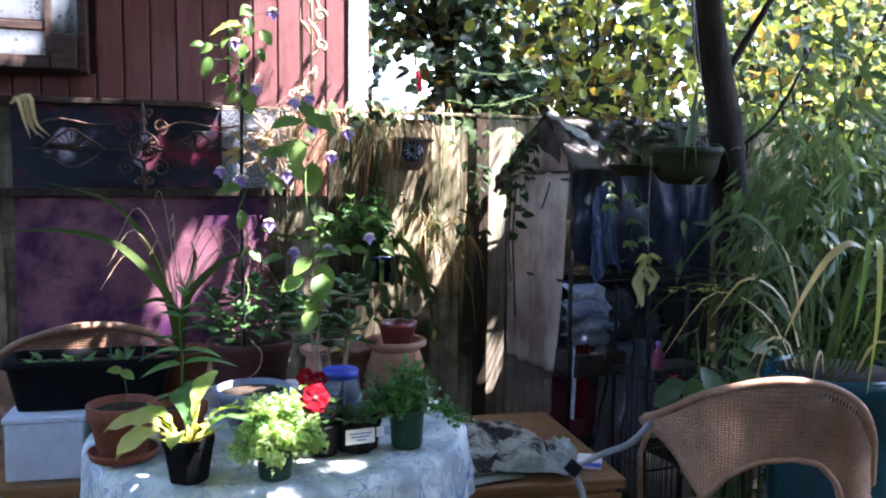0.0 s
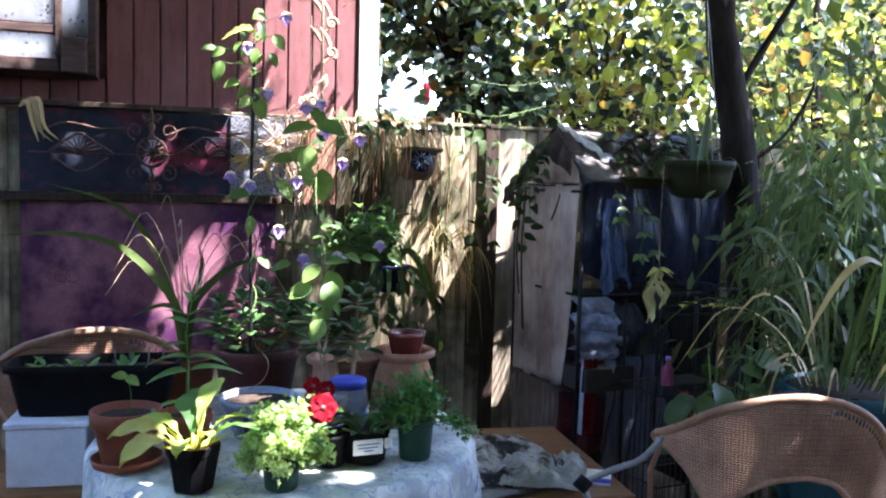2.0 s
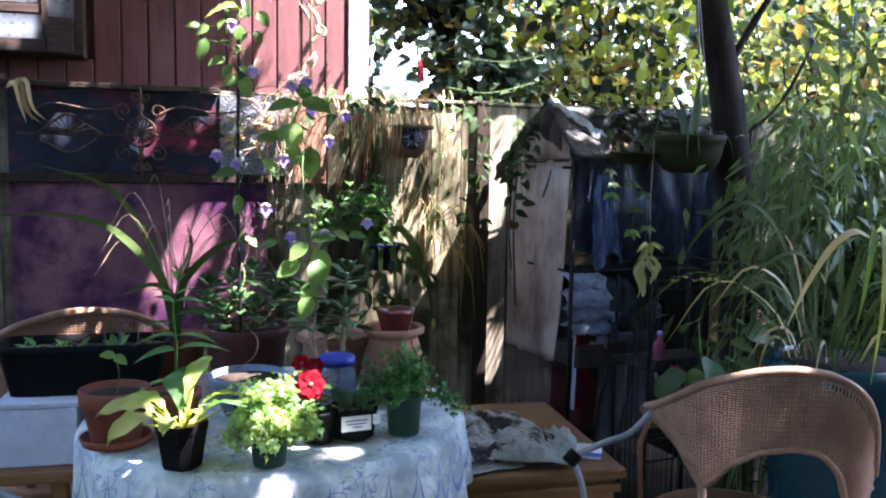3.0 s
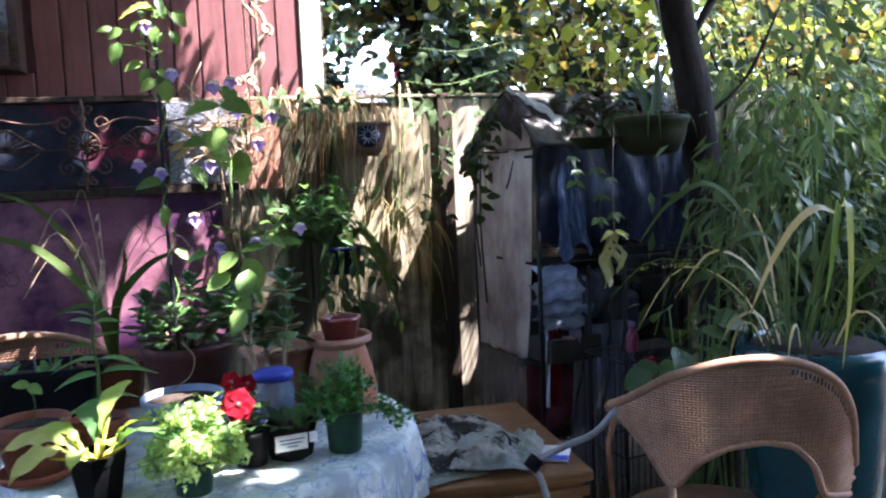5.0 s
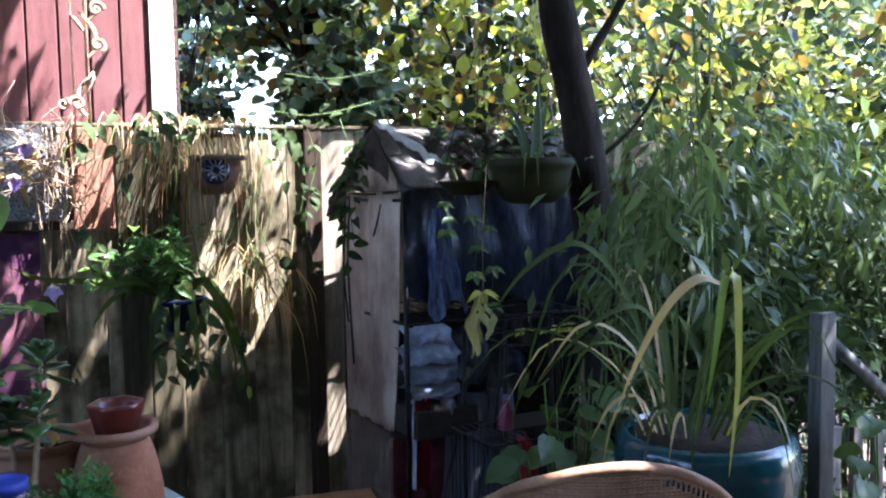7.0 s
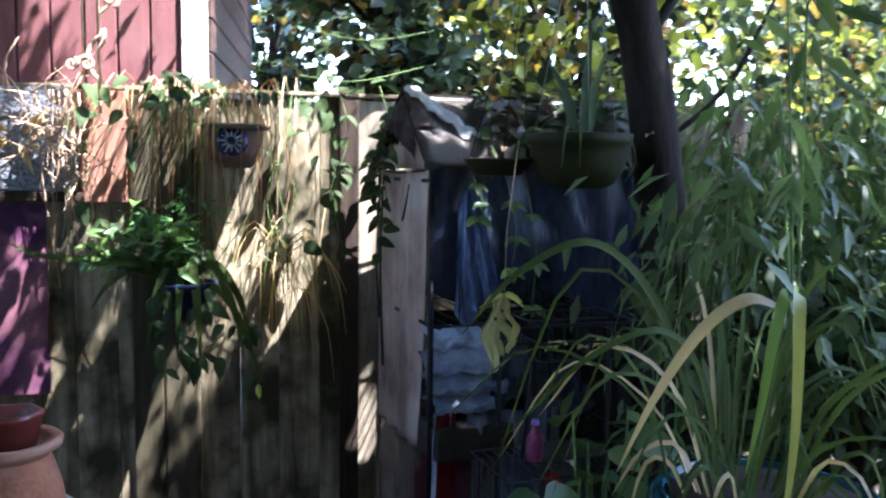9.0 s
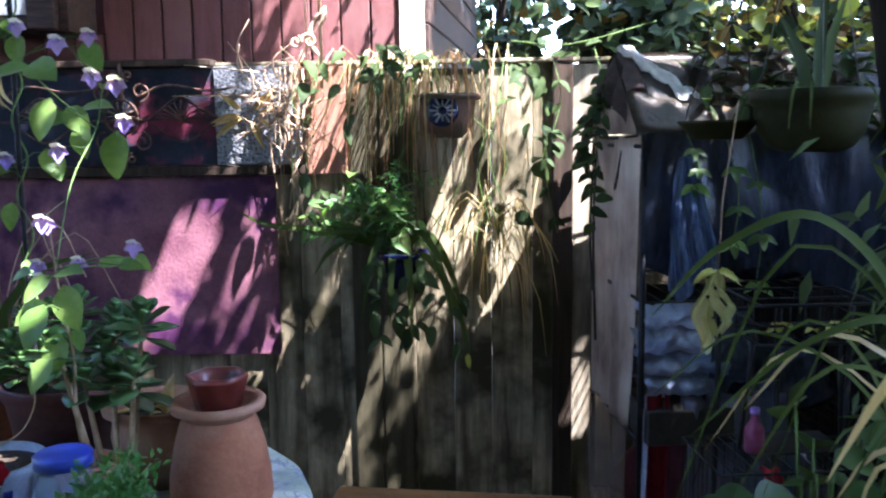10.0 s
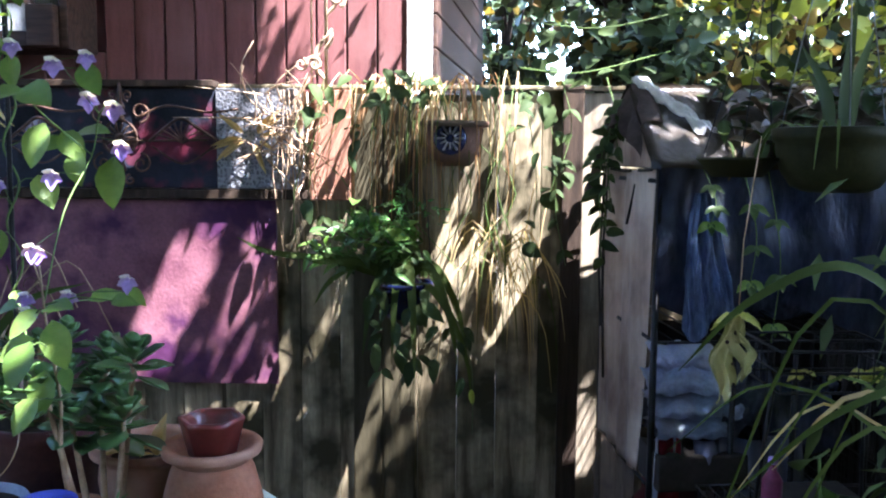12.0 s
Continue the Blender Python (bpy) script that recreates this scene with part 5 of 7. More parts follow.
p = thing("glazed_bowl", on_table(0.415, 2.355), "grey-blue glazed bowl with a cobalt pattern", "plant pot")
round_pot(p, 0.06, 0.098, 0.105, GREY_GLAZE, 0.004, 0.014)
for k in range(5):
    a = -1.9 + k * 0.32
    part("glaze_patch", sheet(lambda u, v: ((0.073 + 0.020 * v) * 1.03 * math.cos(a + (u - 0.5) * 0.26 * (1 - 0.4 * v)), (0.073 + 0.020 * v) * 1.03 * math.sin(a + (u - 0.5) * 0.26 * (1 - 0.4 * v)), 0.022 + 0.05 * v), 6, 5, 0.0015), BLUE_PLASTIC, p)

p = thing("glass_jar", on_table(0.634, 2.25), "clear glass jar with a blue screw lid", "jar")
j = part("jar", lathe([(0, 0.002), (0.046, 0.0), (0.05, 0.006), (0.05, 0.12), (0.044, 0.138), (0.04, 0.142), (0.04, 0.155), (0.037, 0.155), (0.037, 0.141), (0.046, 0.119), (0.046, 0.008), (0, 0.008)], 40), JAR_GLASS, p)
part("lid", lathe([(0, 0.168), (0.044, 0.168), (0.047, 0.165), (0.047, 0.148), (0.044, 0.148), (0.044, 0.162), (0, 0.163)], 40), BLUE_PLASTIC, j, "blue plastic screw lid")

p = thing("terracotta_urn", on_table(0.814, 2.465), "terracotta urn with a wide rim", "plant pot")
part("urn", lathe([(0, 0), (0.092, 0), (0.096, 0.01), (0.093, 0.06), (0.084, 0.11), (0.073, 0.15), (0.066, 0.168), (0.06, 0.17), (0, 0.168)], 52, 0.008), TERRACOTTA, p)
part("rim", lathe([(0.066, 0.167), (0.071, 0.176), (0.086, 0.182), (0.088, 0.194), (0.083, 0.199), (0.066, 0.194), (0.06, 0.18), (0, 0.175), (0, 0.169), (0.06, 0.169)], 52, 0.008), TERRACOTTA, p, "wide flared rim with a paler lip")
p = thing("small_pot", (0.818, 2.455, TZ + 0.177), "small oxblood glazed pot with flat sides", "plant pot")
part("pot", lathe([(0, 0), (0.040, 0), (0.056, 0.062), (0.058, 0.064), (0.058, 0.072), (0.050, 0.072), (0.047, 0.06), (0.036, 0.008), (0, 0.006)], 6), GLAZED_RED, p, m=pose(0, 0, 0, 0, 0, 12))

p = thing("terracotta_bowl", on_table(0.655, 2.545), "terracotta bowl of dry mulch", "plant pot")
part("bowl", lathe([(0, 0), (0.06, 0), (0.085, 0.05), (0.092, 0.10), (0.088, 0.135), (0.094, 0.145), (0.106, 0.15), (0.108, 0.162), (0.10, 0.166), (0.086, 0.155), (0.08, 0.14), (0, 0.13)], 48, 0.01), TERRACOTTA, p)
part("mulch", lathe([(0, 0.142), (0.05, 0.14), (0.081, 0.138), (0.081, 0.13), (0, 0.13)], 24, 0.05), SOIL, p)
for k in range(9):
    a = rng.uniform(0, 6.28)
    r = rng.uniform(0.0, 0.06)
    put_leaf(p, TAN_A, (r * math.cos(a), r * math.sin(a), 0.142), (math.cos(a * 3), math.sin(a * 3), 0.2), rng.uniform(0.03, 0.06))
put_leaf(p, TAN_A, (0.02, -0.01, 0.14), (0.1, 0, 1), 0.075, up=(0, -1, 0))

# climbing plant with broad lime leaves in a small pot, jade beside it
p = thing("broadleaf_climber", on_table(0.592, 2.385), "climber with broad lime leaves and purple flowers in a small pot", "potted plant")
round_pot(p, 0.04, 0.056, 0.10, TERRACOTTA)
main = curve_points([(0, 0, 0.09), (-0.008, -0.01, 0.2), (0.0, -0.02, 0.3), (-0.012, -0.03, 0.42), (-0.02, -0.03, 0.52)], 24)
part("stem", tube([main], lambda u: 0.005 - 0.0035 * u, 7), TWIG, p)
for x, y, z, L, dx, dy, dz in ((-0.02, -0.03, 0.335, 0.085, -0.05, -0.35, -1.0), (0.0, -0.03, 0.42, 0.095, 0.35, -0.3, -0.9), (-0.01, -0.03, 0.45, 0.075, 0.75, -0.3, 0.2), (-0.03, -0.03, 0.44, 0.075, -0.5, -0.3, -0.4), (-0.05, -0.02, 0.39, 0.08, -0.8, -0.3, -0.4),
                               (0.0, -0.10, 0.40, 0.09, -0.2, -0.6, -0.8), (-0.02, -0.06, 0.30, 0.08, -0.5, -0.5, -0.8), (0.02, 0.06, 0.45, 0.075, 0.3, 0.3, 0.1), (0.06, 0.10, 0.46, 0.055, 0.8, -0.3, -0.3), (-0.10, 0.02, 0.44, 0.07, -0.9, 0.1, -0.1), (0.01, -0.02, 0.345, 0.05, 0.4, -0.5, -0.5), (0.09, 0.0, 0.46, 0.055, 0.8, -0.2, 0.1)):
    near = min(main, key=lambda q: abs(q.z - z + 0.01))
    part("petiole", tube([[near, (near + Vector((x, y, z))) / 2 + Vector((0, 0, 0.01)), (x, y, z)]], 0.0012, 5), STEM, p)
    put_leaf(p, LIME_A if L > 0.07 else LIME_B, (x, y, z), (dx, dy, dz), L * 0.78, up=(0, -0.6, 0.8), roll=rng.uniform(-0.25, 0.25))
for f in ((-0.067, 0.005, 0.462), (-0.055, -0.01, 0.44), (0.02, -0.01, 0.47), (0.13, -0.02, 0.50)):
    flower(p, f, (0.1, -0.8, 0.1), 0.026)
# a long shoot with leaves and flowers that rises beside the stake
shoot = curve_points([main[20], (-0.03, 0.06, 0.6), (-0.02, 0.14, 0.70), (0.02, 0.10, 0.77), (0.08, 0.045, 0.79)], 20)
part("stem", tube([shoot, curve_points([shoot[10], (-0.05, 0.06, 0.76), (-0.04, -0.03, 0.80)], 8)], 0.0015, 5), STEM, p)
for x, y, z, L, dx, dy, dz in ((-0.05, -0.02, 0.80, 0.08, -0.9, -0.3, -0.1), (-0.03, -0.03, 0.805, 0.075, 0.7, -0.5, -0.2), (-0.09, 0.20, 0.735, 0.085, 0.9, -0.3, 0.25), (-0.005, 0.185, 0.685, 0.085, 0.0, -0.3, -1.0), (-0.06, 0.15, 0.70, 0.06, 0.3, -0.4, -0.9), (-0.09, 0.16, 0.72, 0.06, -0.9, -0.3, 0.0), (-0.05, 0.04, 0.745, 0.07, -0.2, -0.4, -0.9)):
    put_leaf(p, LIME_A, (x, y, z), (dx, dy, dz), L, up=(0, -0.6, 0.8), roll=rng.uniform(-0.25, 0.25))
for f in ((0.08, 0.045, 0.78), (0.043, 0.135, 0.716), (-0.005, 0.115, 0.80), (-0.082, 0.115, 0.664), (-0.13, 0.12, 0.53), (-0.06, 0.10, 0.86)):
    part("flower_stalk", tube([[min(shoot, key=lambda q: (q - Vector(f)).length), Vector(f) + Vector((0, 0.01, 0.005))]], 0.0009, 4), STEM, p)
    flower(p, f, (0.2, -0.8, 0.05), 0.03)


def jade_plant(name, at, label, heads, pot=None, seed=3, leaf=0.05):
    p = thing(name, at, label, "potted plant")
    g = random.Random(seed)
    if pot:
        round_pot(p, *pot)
    for hx, hy, hz in heads:
        base = Vector((hx * 0.25, hy * 0.25, pot[2] - 0.02 if pot else 0.0))
        tip = Vector((hx, hy, hz))
        part("branch", tube([curve_points([base, base.lerp(tip, 0.5) + Vector((0, 0, -0.01)), tip], 8)], lambda u: 0.008 - 0.004 * u, 7), TWIG, p)
        for k in range(16):
            a = k * 2.4
            lift = -0.35 + 0.12 * k
            put_leaf(p, JADE, tip + Vector((0, 0, -0.03 + 0.003 * k)), (math.cos(a), math.sin(a), lift), leaf * g.uniform(0.8, 1.1) * (1 - 0.03 * k), roll=g.uniform(-0.2, 0.2))
    return p


jade_plant("jade_plant", on_table(0.645, 2.40), "succulent with fleshy dark green leaves", [(0.035, 0.05, 0.345), (-0.03, 0.05, 0.23), (0.03, 0.02, 0.25), (-0.07, 0.02, 0.24), (-0.09, -0.02, 0.30)], seed=4, leaf=0.076)
jade_plant("jade_plant", on_table(0.41, 2.615), "spreading jade succulent in a dark terracotta planter",
           [(-0.10, -0.02, 0.25), (-0.06, -0.05, 0.22), (-0.02, -0.04, 0.26), (0.03, -0.05, 0.24), (0.07, -0.04, 0.28), (0.10, 0.0, 0.25), (0.11, 0.03, 0.31), (-0.04, 0.03, 0.31), (0.02, 0.04, 0.33), (-0.10, 0.04, 0.29), (0.13, 0.0, 0.28)],
           (0.09, 0.122, 0.183, JADE_POT, 0.012, 0.03), 5, 0.064)

part("bare_stem", tube([curve_points([(0.0, -0.10, 0.20), (0.03, -0.15, 0.17), (0.02, -0.18, 0.13), (-0.02, -0.20, 0.105)], 12)], lambda u: 0.0022 - 0.001 * u, 5), TWIG, bpy.data.objects["jade_plant.001"], "pale bare stem")

# strap-leaved plant at the back of the table
p = thing("strap_leaf_plant", (0.20, 2.72, 0.659), "plant with long arching strap leaves and spent flower stalks", "potted plant")
part("pot", lathe([(r, z + 0.056) for r, z in pot_profile(0.07, 0.095, 0.136)], 44), DARK_TERRA, p)
part("soil", lathe([(0, 0.18), (0.05, 0.182), (0.085, 0.176), (0.085, 0.17), (0, 0.17)], 24, 0.03), SOIL, p)
for path, w in (([(0, 0, 0.17), (-0.016, -0.05, 0.336), (-0.061, -0.07, 0.419), (-0.165, -0.07, 0.517), (-0.313, -0.07, 0.553), (-0.48, -0.07, 0.545)], 0.026),
                ([(0, 0, 0.17), (-0.025, 0.02, 0.32), (-0.063, 0.03, 0.457), (-0.124, 0.03, 0.566), (-0.208, 0.03, 0.641), (-0.38, 0.03, 0.69)], 0.022),
                ([(0.01, 0, 0.17), (0.025, -0.03, 0.33), (0.065, -0.04, 0.396), (0.143, -0.04, 0.462), (0.257, -0.04, 0.494)], 0.026),
                ([(0, 0, 0.17), (0.02, 0.02, 0.34), (0.05, 0.03, 0.45), (0.04, 0.02, 0.52)], 0.018),
                ([(0, 0, 0.17), (0.01, -0.05, 0.30), (-0.04, -0.12, 0.36), (-0.12, -0.18, 0.34)], 0.02)):
    part("blade", blade(path, w, 16, face=(0.2, -0.85, 0.5)), L_BLADE, p)
for k in range(11):
    a = rng.uniform(-1.3, 1.3)
    h = rng.uniform(0.35, 0.62)
    part("dry_stalk", tube([curve_points([(0, 0, 0.17), (0.04 * a, 0.0, 0.17 + h * 0.5), (0.16 * a, 0.02, 0.17 + h * 0.85), (0.26 * a, 0.0, 0.12 + h * (0.95 - 0.3 * abs(a)))], 12)], 0.0016, 5), TWIG, p)

# vine on a black stake
p = thing("flowering_vine", (0.395, 2.55, 0.66), "purple-flowered vine climbing a thin black stake", "climbing plant")
part("stake", tube([curve_points([(0, 0, 0.20), (-0.005, 0.0, 0.6), (0.0, 0.0, 0.95), (0.0, 0.0, 1.08)], 14)], 0.005, 7), BLACK_STEEL, p)
vine = [(0.012 * math.cos(k * 0.9), 0.012 * math.sin(k * 0.9), 0.24 + k * 0.0212) for k in range(42)]
part("vine_stem", tube([curve_points(vine, 80)], 0.0022, 5), STEM, p)
for x, z, L, dx, dz in ((-0.079, 1.06, 0.05, -0.7, -0.5), (-0.085, 1.02, 0.07, -0.3, -1.0), (-0.10, 1.06, 0.05, -0.8, 0.1), (0.02, 1.12, 0.045, 0.2, -1.0), (0.055, 1.10, 0.06, 0.6, -0.8), (0.007, 1.06, 0.05, -0.3, -0.8), (0.013, 0.93, 0.075, 0.2, -0.9), (-0.004, 0.61, 0.065, 0.0, -1.0),
                        (0.07, 0.71, 0.085, 0.6, -0.7), (-0.01, 0.675, 0.08, -1.0, 0.0), (0.11, 0.79, 0.085, 0.8, -0.7), (-0.034, 1.08, 0.045, -0.5, -0.5), (0.045, 1.05, 0.05, 0.5, -0.9), (0.16, 0.91, 0.08, 0.7, -0.8), (0.02, 0.5, 0.05, 0.6, -0.5), (-0.02, 0.96, 0.05, -0.6, -0.7)):
    s_ = Vector((0, 0, z - 0.02))
    q = Vector((x, rng.uniform(-0.05, 0.0), z))
    part("petiole", tube([[s_, s_.lerp(q, 0.5) + Vector((0, 0, 0.01)), q]], 0.0011, 5), STEM, p)
    put_leaf(p, LIME_B if x < 0 else LIME_A, q, (dx, -0.35, dz), L * 0.76, up=(0, -0.7, 0.7), roll=rng.uniform(-0.5, 0.5))
put_leaf(p, YELLOW_A, (0.0, -0.02, 1.115), (-1.0, -0.2, 0.05), 0.08, up=(0, -0.7, 0.7), wide=0.7)
for k in range(22):
    z = 0.92 + 0.012 * k
    put_leaf(p, LIME_B if k % 2 else MID_A, (rng.gauss(0, 0.02), rng.uniform(-0.03, 0.01), z), (rng.uniform(-1, 1), -0.4, rng.uniform(-0.9, 0.2)), rng.uniform(0.025, 0.045), up=(0, -0.7, 0.7), roll=rng.uniform(-0.6, 0.6))
for x, z in ((-0.06, 0.726), (-0.007, 0.703), (-0.018, 1.07), (0.036, 0.951), (0.083, 1.155), (0.179, 0.929), (0.068, 0.578)):
    part("flower_stalk", tube([curve_points([(0, 0, z - 0.05), (x * 0.5, -0.02, z - 0.01), (x, -0.03, z)], 6)], 0.0009, 4), STEM, p)
    flower(p, (x, -0.03, z), (0.2, -0.8, 0.05), 0.028)

# ---- planter, foam box, bench ----
bench = thing("bench", (0.0, 2.62, 0), "rough wooden bench behind the table", "bench")
part("seat_board", box(-0.75, -0.2, 0.53, -0.03, 0.0, 0.56, 0.004), CHEST_WOOD, bench)
part("seat_board", box(-0.75, 0.005, 0.53, -0.03, 0.2, 0.56, 0.004), CHEST_WOOD, bench)
for sx in (-0.7, -0.09):
    for sy in (-0.17, 0.13):
        part("leg", box(sx, sy, 0, sx + 0.04, sy + 0.04, 0.53, 0.004), CHEST_WOOD, bench)
p = thing("foam_box", (-0.075, 2.60, 0.561), "white foam box standing on the bench", "box")
part("box", box(-0.145, -0.13, 0, 0.05, 0.13, 0.155, 0.006), FOAM, p)
part("lid", box(-0.15, -0.135, 0.157, 0.055, 0.135, 0.172, 0.005), FOAM, p)
p = thing("trough_planter", (-0.02, 2.60, 0.734), "long black plastic trough planter with seedlings", "planter")


def trough(u, v):
    a = 2 * math.pi * u
    k = [0.86, 0.87, 0.98, 1.03, 1.05, 1.05, 0.99, 0.97, 0.94][round(v * 8)]
    z = [0, 0.004, 0.112, 0.115, 0.118, 0.135, 0.136, 0.112, 0.107][round(v * 8)]
    sx, sy = 0.215, 0.085
    e = 0.28
    c, s = math.cos(a), math.sin(a)
    return (sx * k * math.copysign(abs(c) ** e, c), sy * (k + (1 - k) * 0.3) * math.copysign(abs(s) ** e, s), z)


part("trough", sheet(trough, 64, 9, 0, True), BLACK_PLASTIC, p)
part("base", box(-0.18, -0.07, 0.001, 0.18, 0.07, 0.006, 0.002), BLACK_PLASTIC, p)
part("soil", box(-0.195, -0.07, 0.085, 0.195, 0.07, 0.112, 0.005), SOIL, p)
for k in range(26):
    x, y = rng.uniform(-0.18, 0.1), rng.uniform(-0.06, 0.06)
    put_leaf(p, HERB_A, (x, y, 0.112), (rng.uniform(-1, 1), rng.uniform(-1, 1), 0.9), rng.uniform(0.03, 0.05), wide=1.6)
for k in range(4):
    part("marker", box(0.0, 0, 0.0, 0.005, 0.0015, 0.06, 0.0005, 1), GREY_WOOD, p, m=pose(0.05 + k * 0.04, rng.uniform(-0.05, 0.04), 0.11, 8, rng.uniform(-10, 10), 0))


# ---- on the fence ----
def on_fence(name, label, category, kind=""):
    return thing(name, (0, FY, 0), label, category, turn=SKEW, kind=kind)


orn = on_fence("iron_ornament", "rusty wrought-iron ornament with a rosette and scrolls", "ornament")
OY = -0.05
part("cross_bar", tube([[(-0.44, OY, 1.455), (-0.2, OY, 1.452), (0.28, OY, 1.462)]], 0.004, 7), IRON, orn)
ros = part("rosette", tube([[(0.055 * math.cos(2 * math.pi * k / 30), OY - 0.01, 1.467 + 0.055 * math.sin(2 * math.pi * k / 30)) for k in range(31)]], 0.0045, 7), IRON, orn)
part("hub", lathe([(0, 0.0), (0.014, 0), (0.018, 0.006), (0.01, 0.014), (0, 0.016)], 18), IRON, ros, m=pose(0, OY - 0.004, 1.467, 90, 0, 0))
for k in range(14):
    a = 2 * math.pi * k / 14
    part("petal", tube([[(0.014 * math.cos(a), OY - 0.012, 1.467 + 0.014 * math.sin(a)), (0.032 * math.cos(a), OY - 0.018, 1.467 + 0.032 * math.sin(a)), (0.052 * math.cos(a), OY - 0.01, 1.467 + 0.052 * math.sin(a))]], lambda u: 0.002 + 0.003 * math.sin(math.pi * u), 5), IRON, ros)
for sx in (-1, 1):
    for sz in (-1, 1):
        part("scroll", tube([scroll(sx * 0.062, 1.467 + sz * 0.082, 0.034, -sz * 1.57, 1.3, OY, sign=sx * sz)], 0.0036, 6), IRON, orn)
        part("scroll", tube([scroll(sx * 0.025, 1.467 + sz * 0.135, 0.018, -sz * 1.57, 1.2, OY, sign=-sx * sz)], 0.004, 6), IRON, orn)
for sz in (-1, 1):
    part("finial", lathe([(0.004, 0), (0.012, 0.01), (0.006, 0.03), (0.014, 0.045), (0.014, 0.055), (0.006, 0.065), (0.009, 0.09), (0.004, 0.12), (0, 0.125)], 12), IRON, orn, m=pose(0, OY, 1.467 + sz * 0.05, 0 if sz > 0 else 180, 0, 0))
for cx, s in ((-0.26, 1), (0.2, 1)):
    fan = part("fan", tube([curve_points([(cx - 0.11, OY, 1.455), (cx - 0.05, OY - 0.01, 1.50), (cx, OY - 0.014, 1.53), (cx + 0.05, OY - 0.01, 1.50), (cx + 0.12, OY, 1.455)], 14)], 0.0055, 7), IRON, orn)
    for k in range(9):
        a = math.pi * (0.12 + 0.76 * k / 8)
        part("rib", tube([[(cx, OY, 1.452), (cx + 0.04 * math.cos(a), OY - 0.02, 1.452 + 0.04 * math.sin(a)), (cx + 0.085 * math.cos(a), OY - 0.008, 1.452 + 0.068 * math.sin(a))]], 0.003, 5), IRON, fan)
    part("scroll", tube([curve_points([(cx - 0.1, OY, 1.44), (cx, OY, 1.385), (cx + 0.1, OY, 1.44)], 12)], 0.0035, 6), IRON, orn)
    part("scroll", tube([curve_points([(cx - 0.15, OY, 1.53), (cx - 0.05, OY, 1.57), (cx + 0.08, OY, 1.55), (cx + 0.18, OY, 1.56)], 12)], 0.004, 6), IRON, orn)

mark = on_fence("small_ornament", "faint bent-wire ornament on the magenta panel", "ornament")
part("wire", tube([scroll(-0.31 + d, 0.98, 0.028, 0.5 + d * 40, 0.9, -0.024, inward=0.2) for d in (-0.02, 0.02)], 0.0018, 5), IRON, mark)

trel = on_fence("iron_scroll_panel", "tall narrow iron scroll panel standing above the fence", "ornament")
PALE_IRON = rough_stuff("sun_bleached_iron", (0.42, 0.28, 0.17), (0.66, 0.50, 0.34), 30, 0.7, 0.1)
part("upright", tube([[(0.665, -0.06, 1.55), (0.665, -0.06, 2.9)]], 0.006, 6), PALE_IRON, trel)
part("upright", tube([[(0.62, -0.06, 1.58), (0.615, -0.06, 2.9)]], 0.0035, 6), PALE_IRON, trel)
for z0, s in ((1.70, -1), (1.90, 1), (2.02, 1), (2.26, -1), (2.5, 1)):
    part("scroll", tube([curve_points([(0.665, -0.06, z0 - 0.05), (0.665 + s * 0.03, -0.06, z0 - 0.01), (0.665 + s * 0.025, -0.06, z0 + 0.05), (0.665 - s * 0.02, -0.06, z0 + 0.11)], 16)], lambda u: 0.004 + 0.006 * math.sin(math.pi * u), 6), PALE_IRON, trel)
    part("scroll", tube([scroll(0.665 + s * 0.036, z0, 0.026, 0.6 + z0 * 9, 1.25, -0.065, sign=s)], lambda u: 0.0075 - 0.003 * u, 6), PALE_IRON, trel)
    part("leaf_plate", tube([curve_points([(0.66, -0.06, z0 + 0.04), (0.66 - s * 0.02, -0.07, z0 + 0.07), (0.65 - s * 0.035, -0.065, z0 + 0.10)], 8)], lambda u: 0.002 + 0.006 * math.sin(math.pi * u), 6), PALE_IRON, trel)
for z0 in (1.70, 2.12):
    part("scroll", tube([scroll(0.585, z0, 0.022, 1.1, 1.3, -0.062, sign=-1)], 0.0042, 6), PALE_IRON, trel)

rng = random.Random(77)
tw = on_fence("dry_vine", "tangle of bleached dry vine stems on the fence", "dead vine")
for k in range(46):
    x0 = rng.uniform(0.40, 0.64)
    z0 = rng.uniform(1.38, 1.62)
    a = rng.uniform(0, 6.28)
    L = rng.uniform(0.08, 0.24)
    p1 = Vector((x0 + math.cos(a) * L * 0.5 + rng.uniform(-0.04, 0.04), -0.06 - rng.uniform(0, 0.04), z0 + math.sin(a) * L * 0.5))
    p2 = Vector((x0 + math.cos(a) * L + rng.uniform(-0.05, 0.05), -0.06 - rng.uniform(0, 0.05), z0 + math.sin(a) * L))
    part("twig", tube([curve_points([(x0, -0.05, z0), p1, p2], 9)], lambda u: 0.0034 - 0.0024 * u, 5), TWIG if k % 3 else PALE_IRON, tw)
for k in range(12):
    x0 = 0.535 + rng.uniform(-0.03, 0.05)
    part("twig", tube([curve_points([(x0, -0.05, 1.62), (x0 + rng.uniform(-0.03, 0.03), -0.07, 1.42), (x0 + rng.uniform(-0.05, 0.05), -0.06, 1.25 - rng.uniform(0, 0.25))], 10)], 0.0018, 5), TWIG, tw)
for k in range(14):
    a = rng.uniform(0, 6.28)
    put_leaf(tw, TAN_A, (0.42 + 0.03 * math.cos(a), -0.05, 1.47 + 0.02 * math.sin(a)), (math.cos(a), -0.4, math.sin(a)), rng.uniform(0.05, 0.11), up=(0, -1, 0.2), wide=0.5)
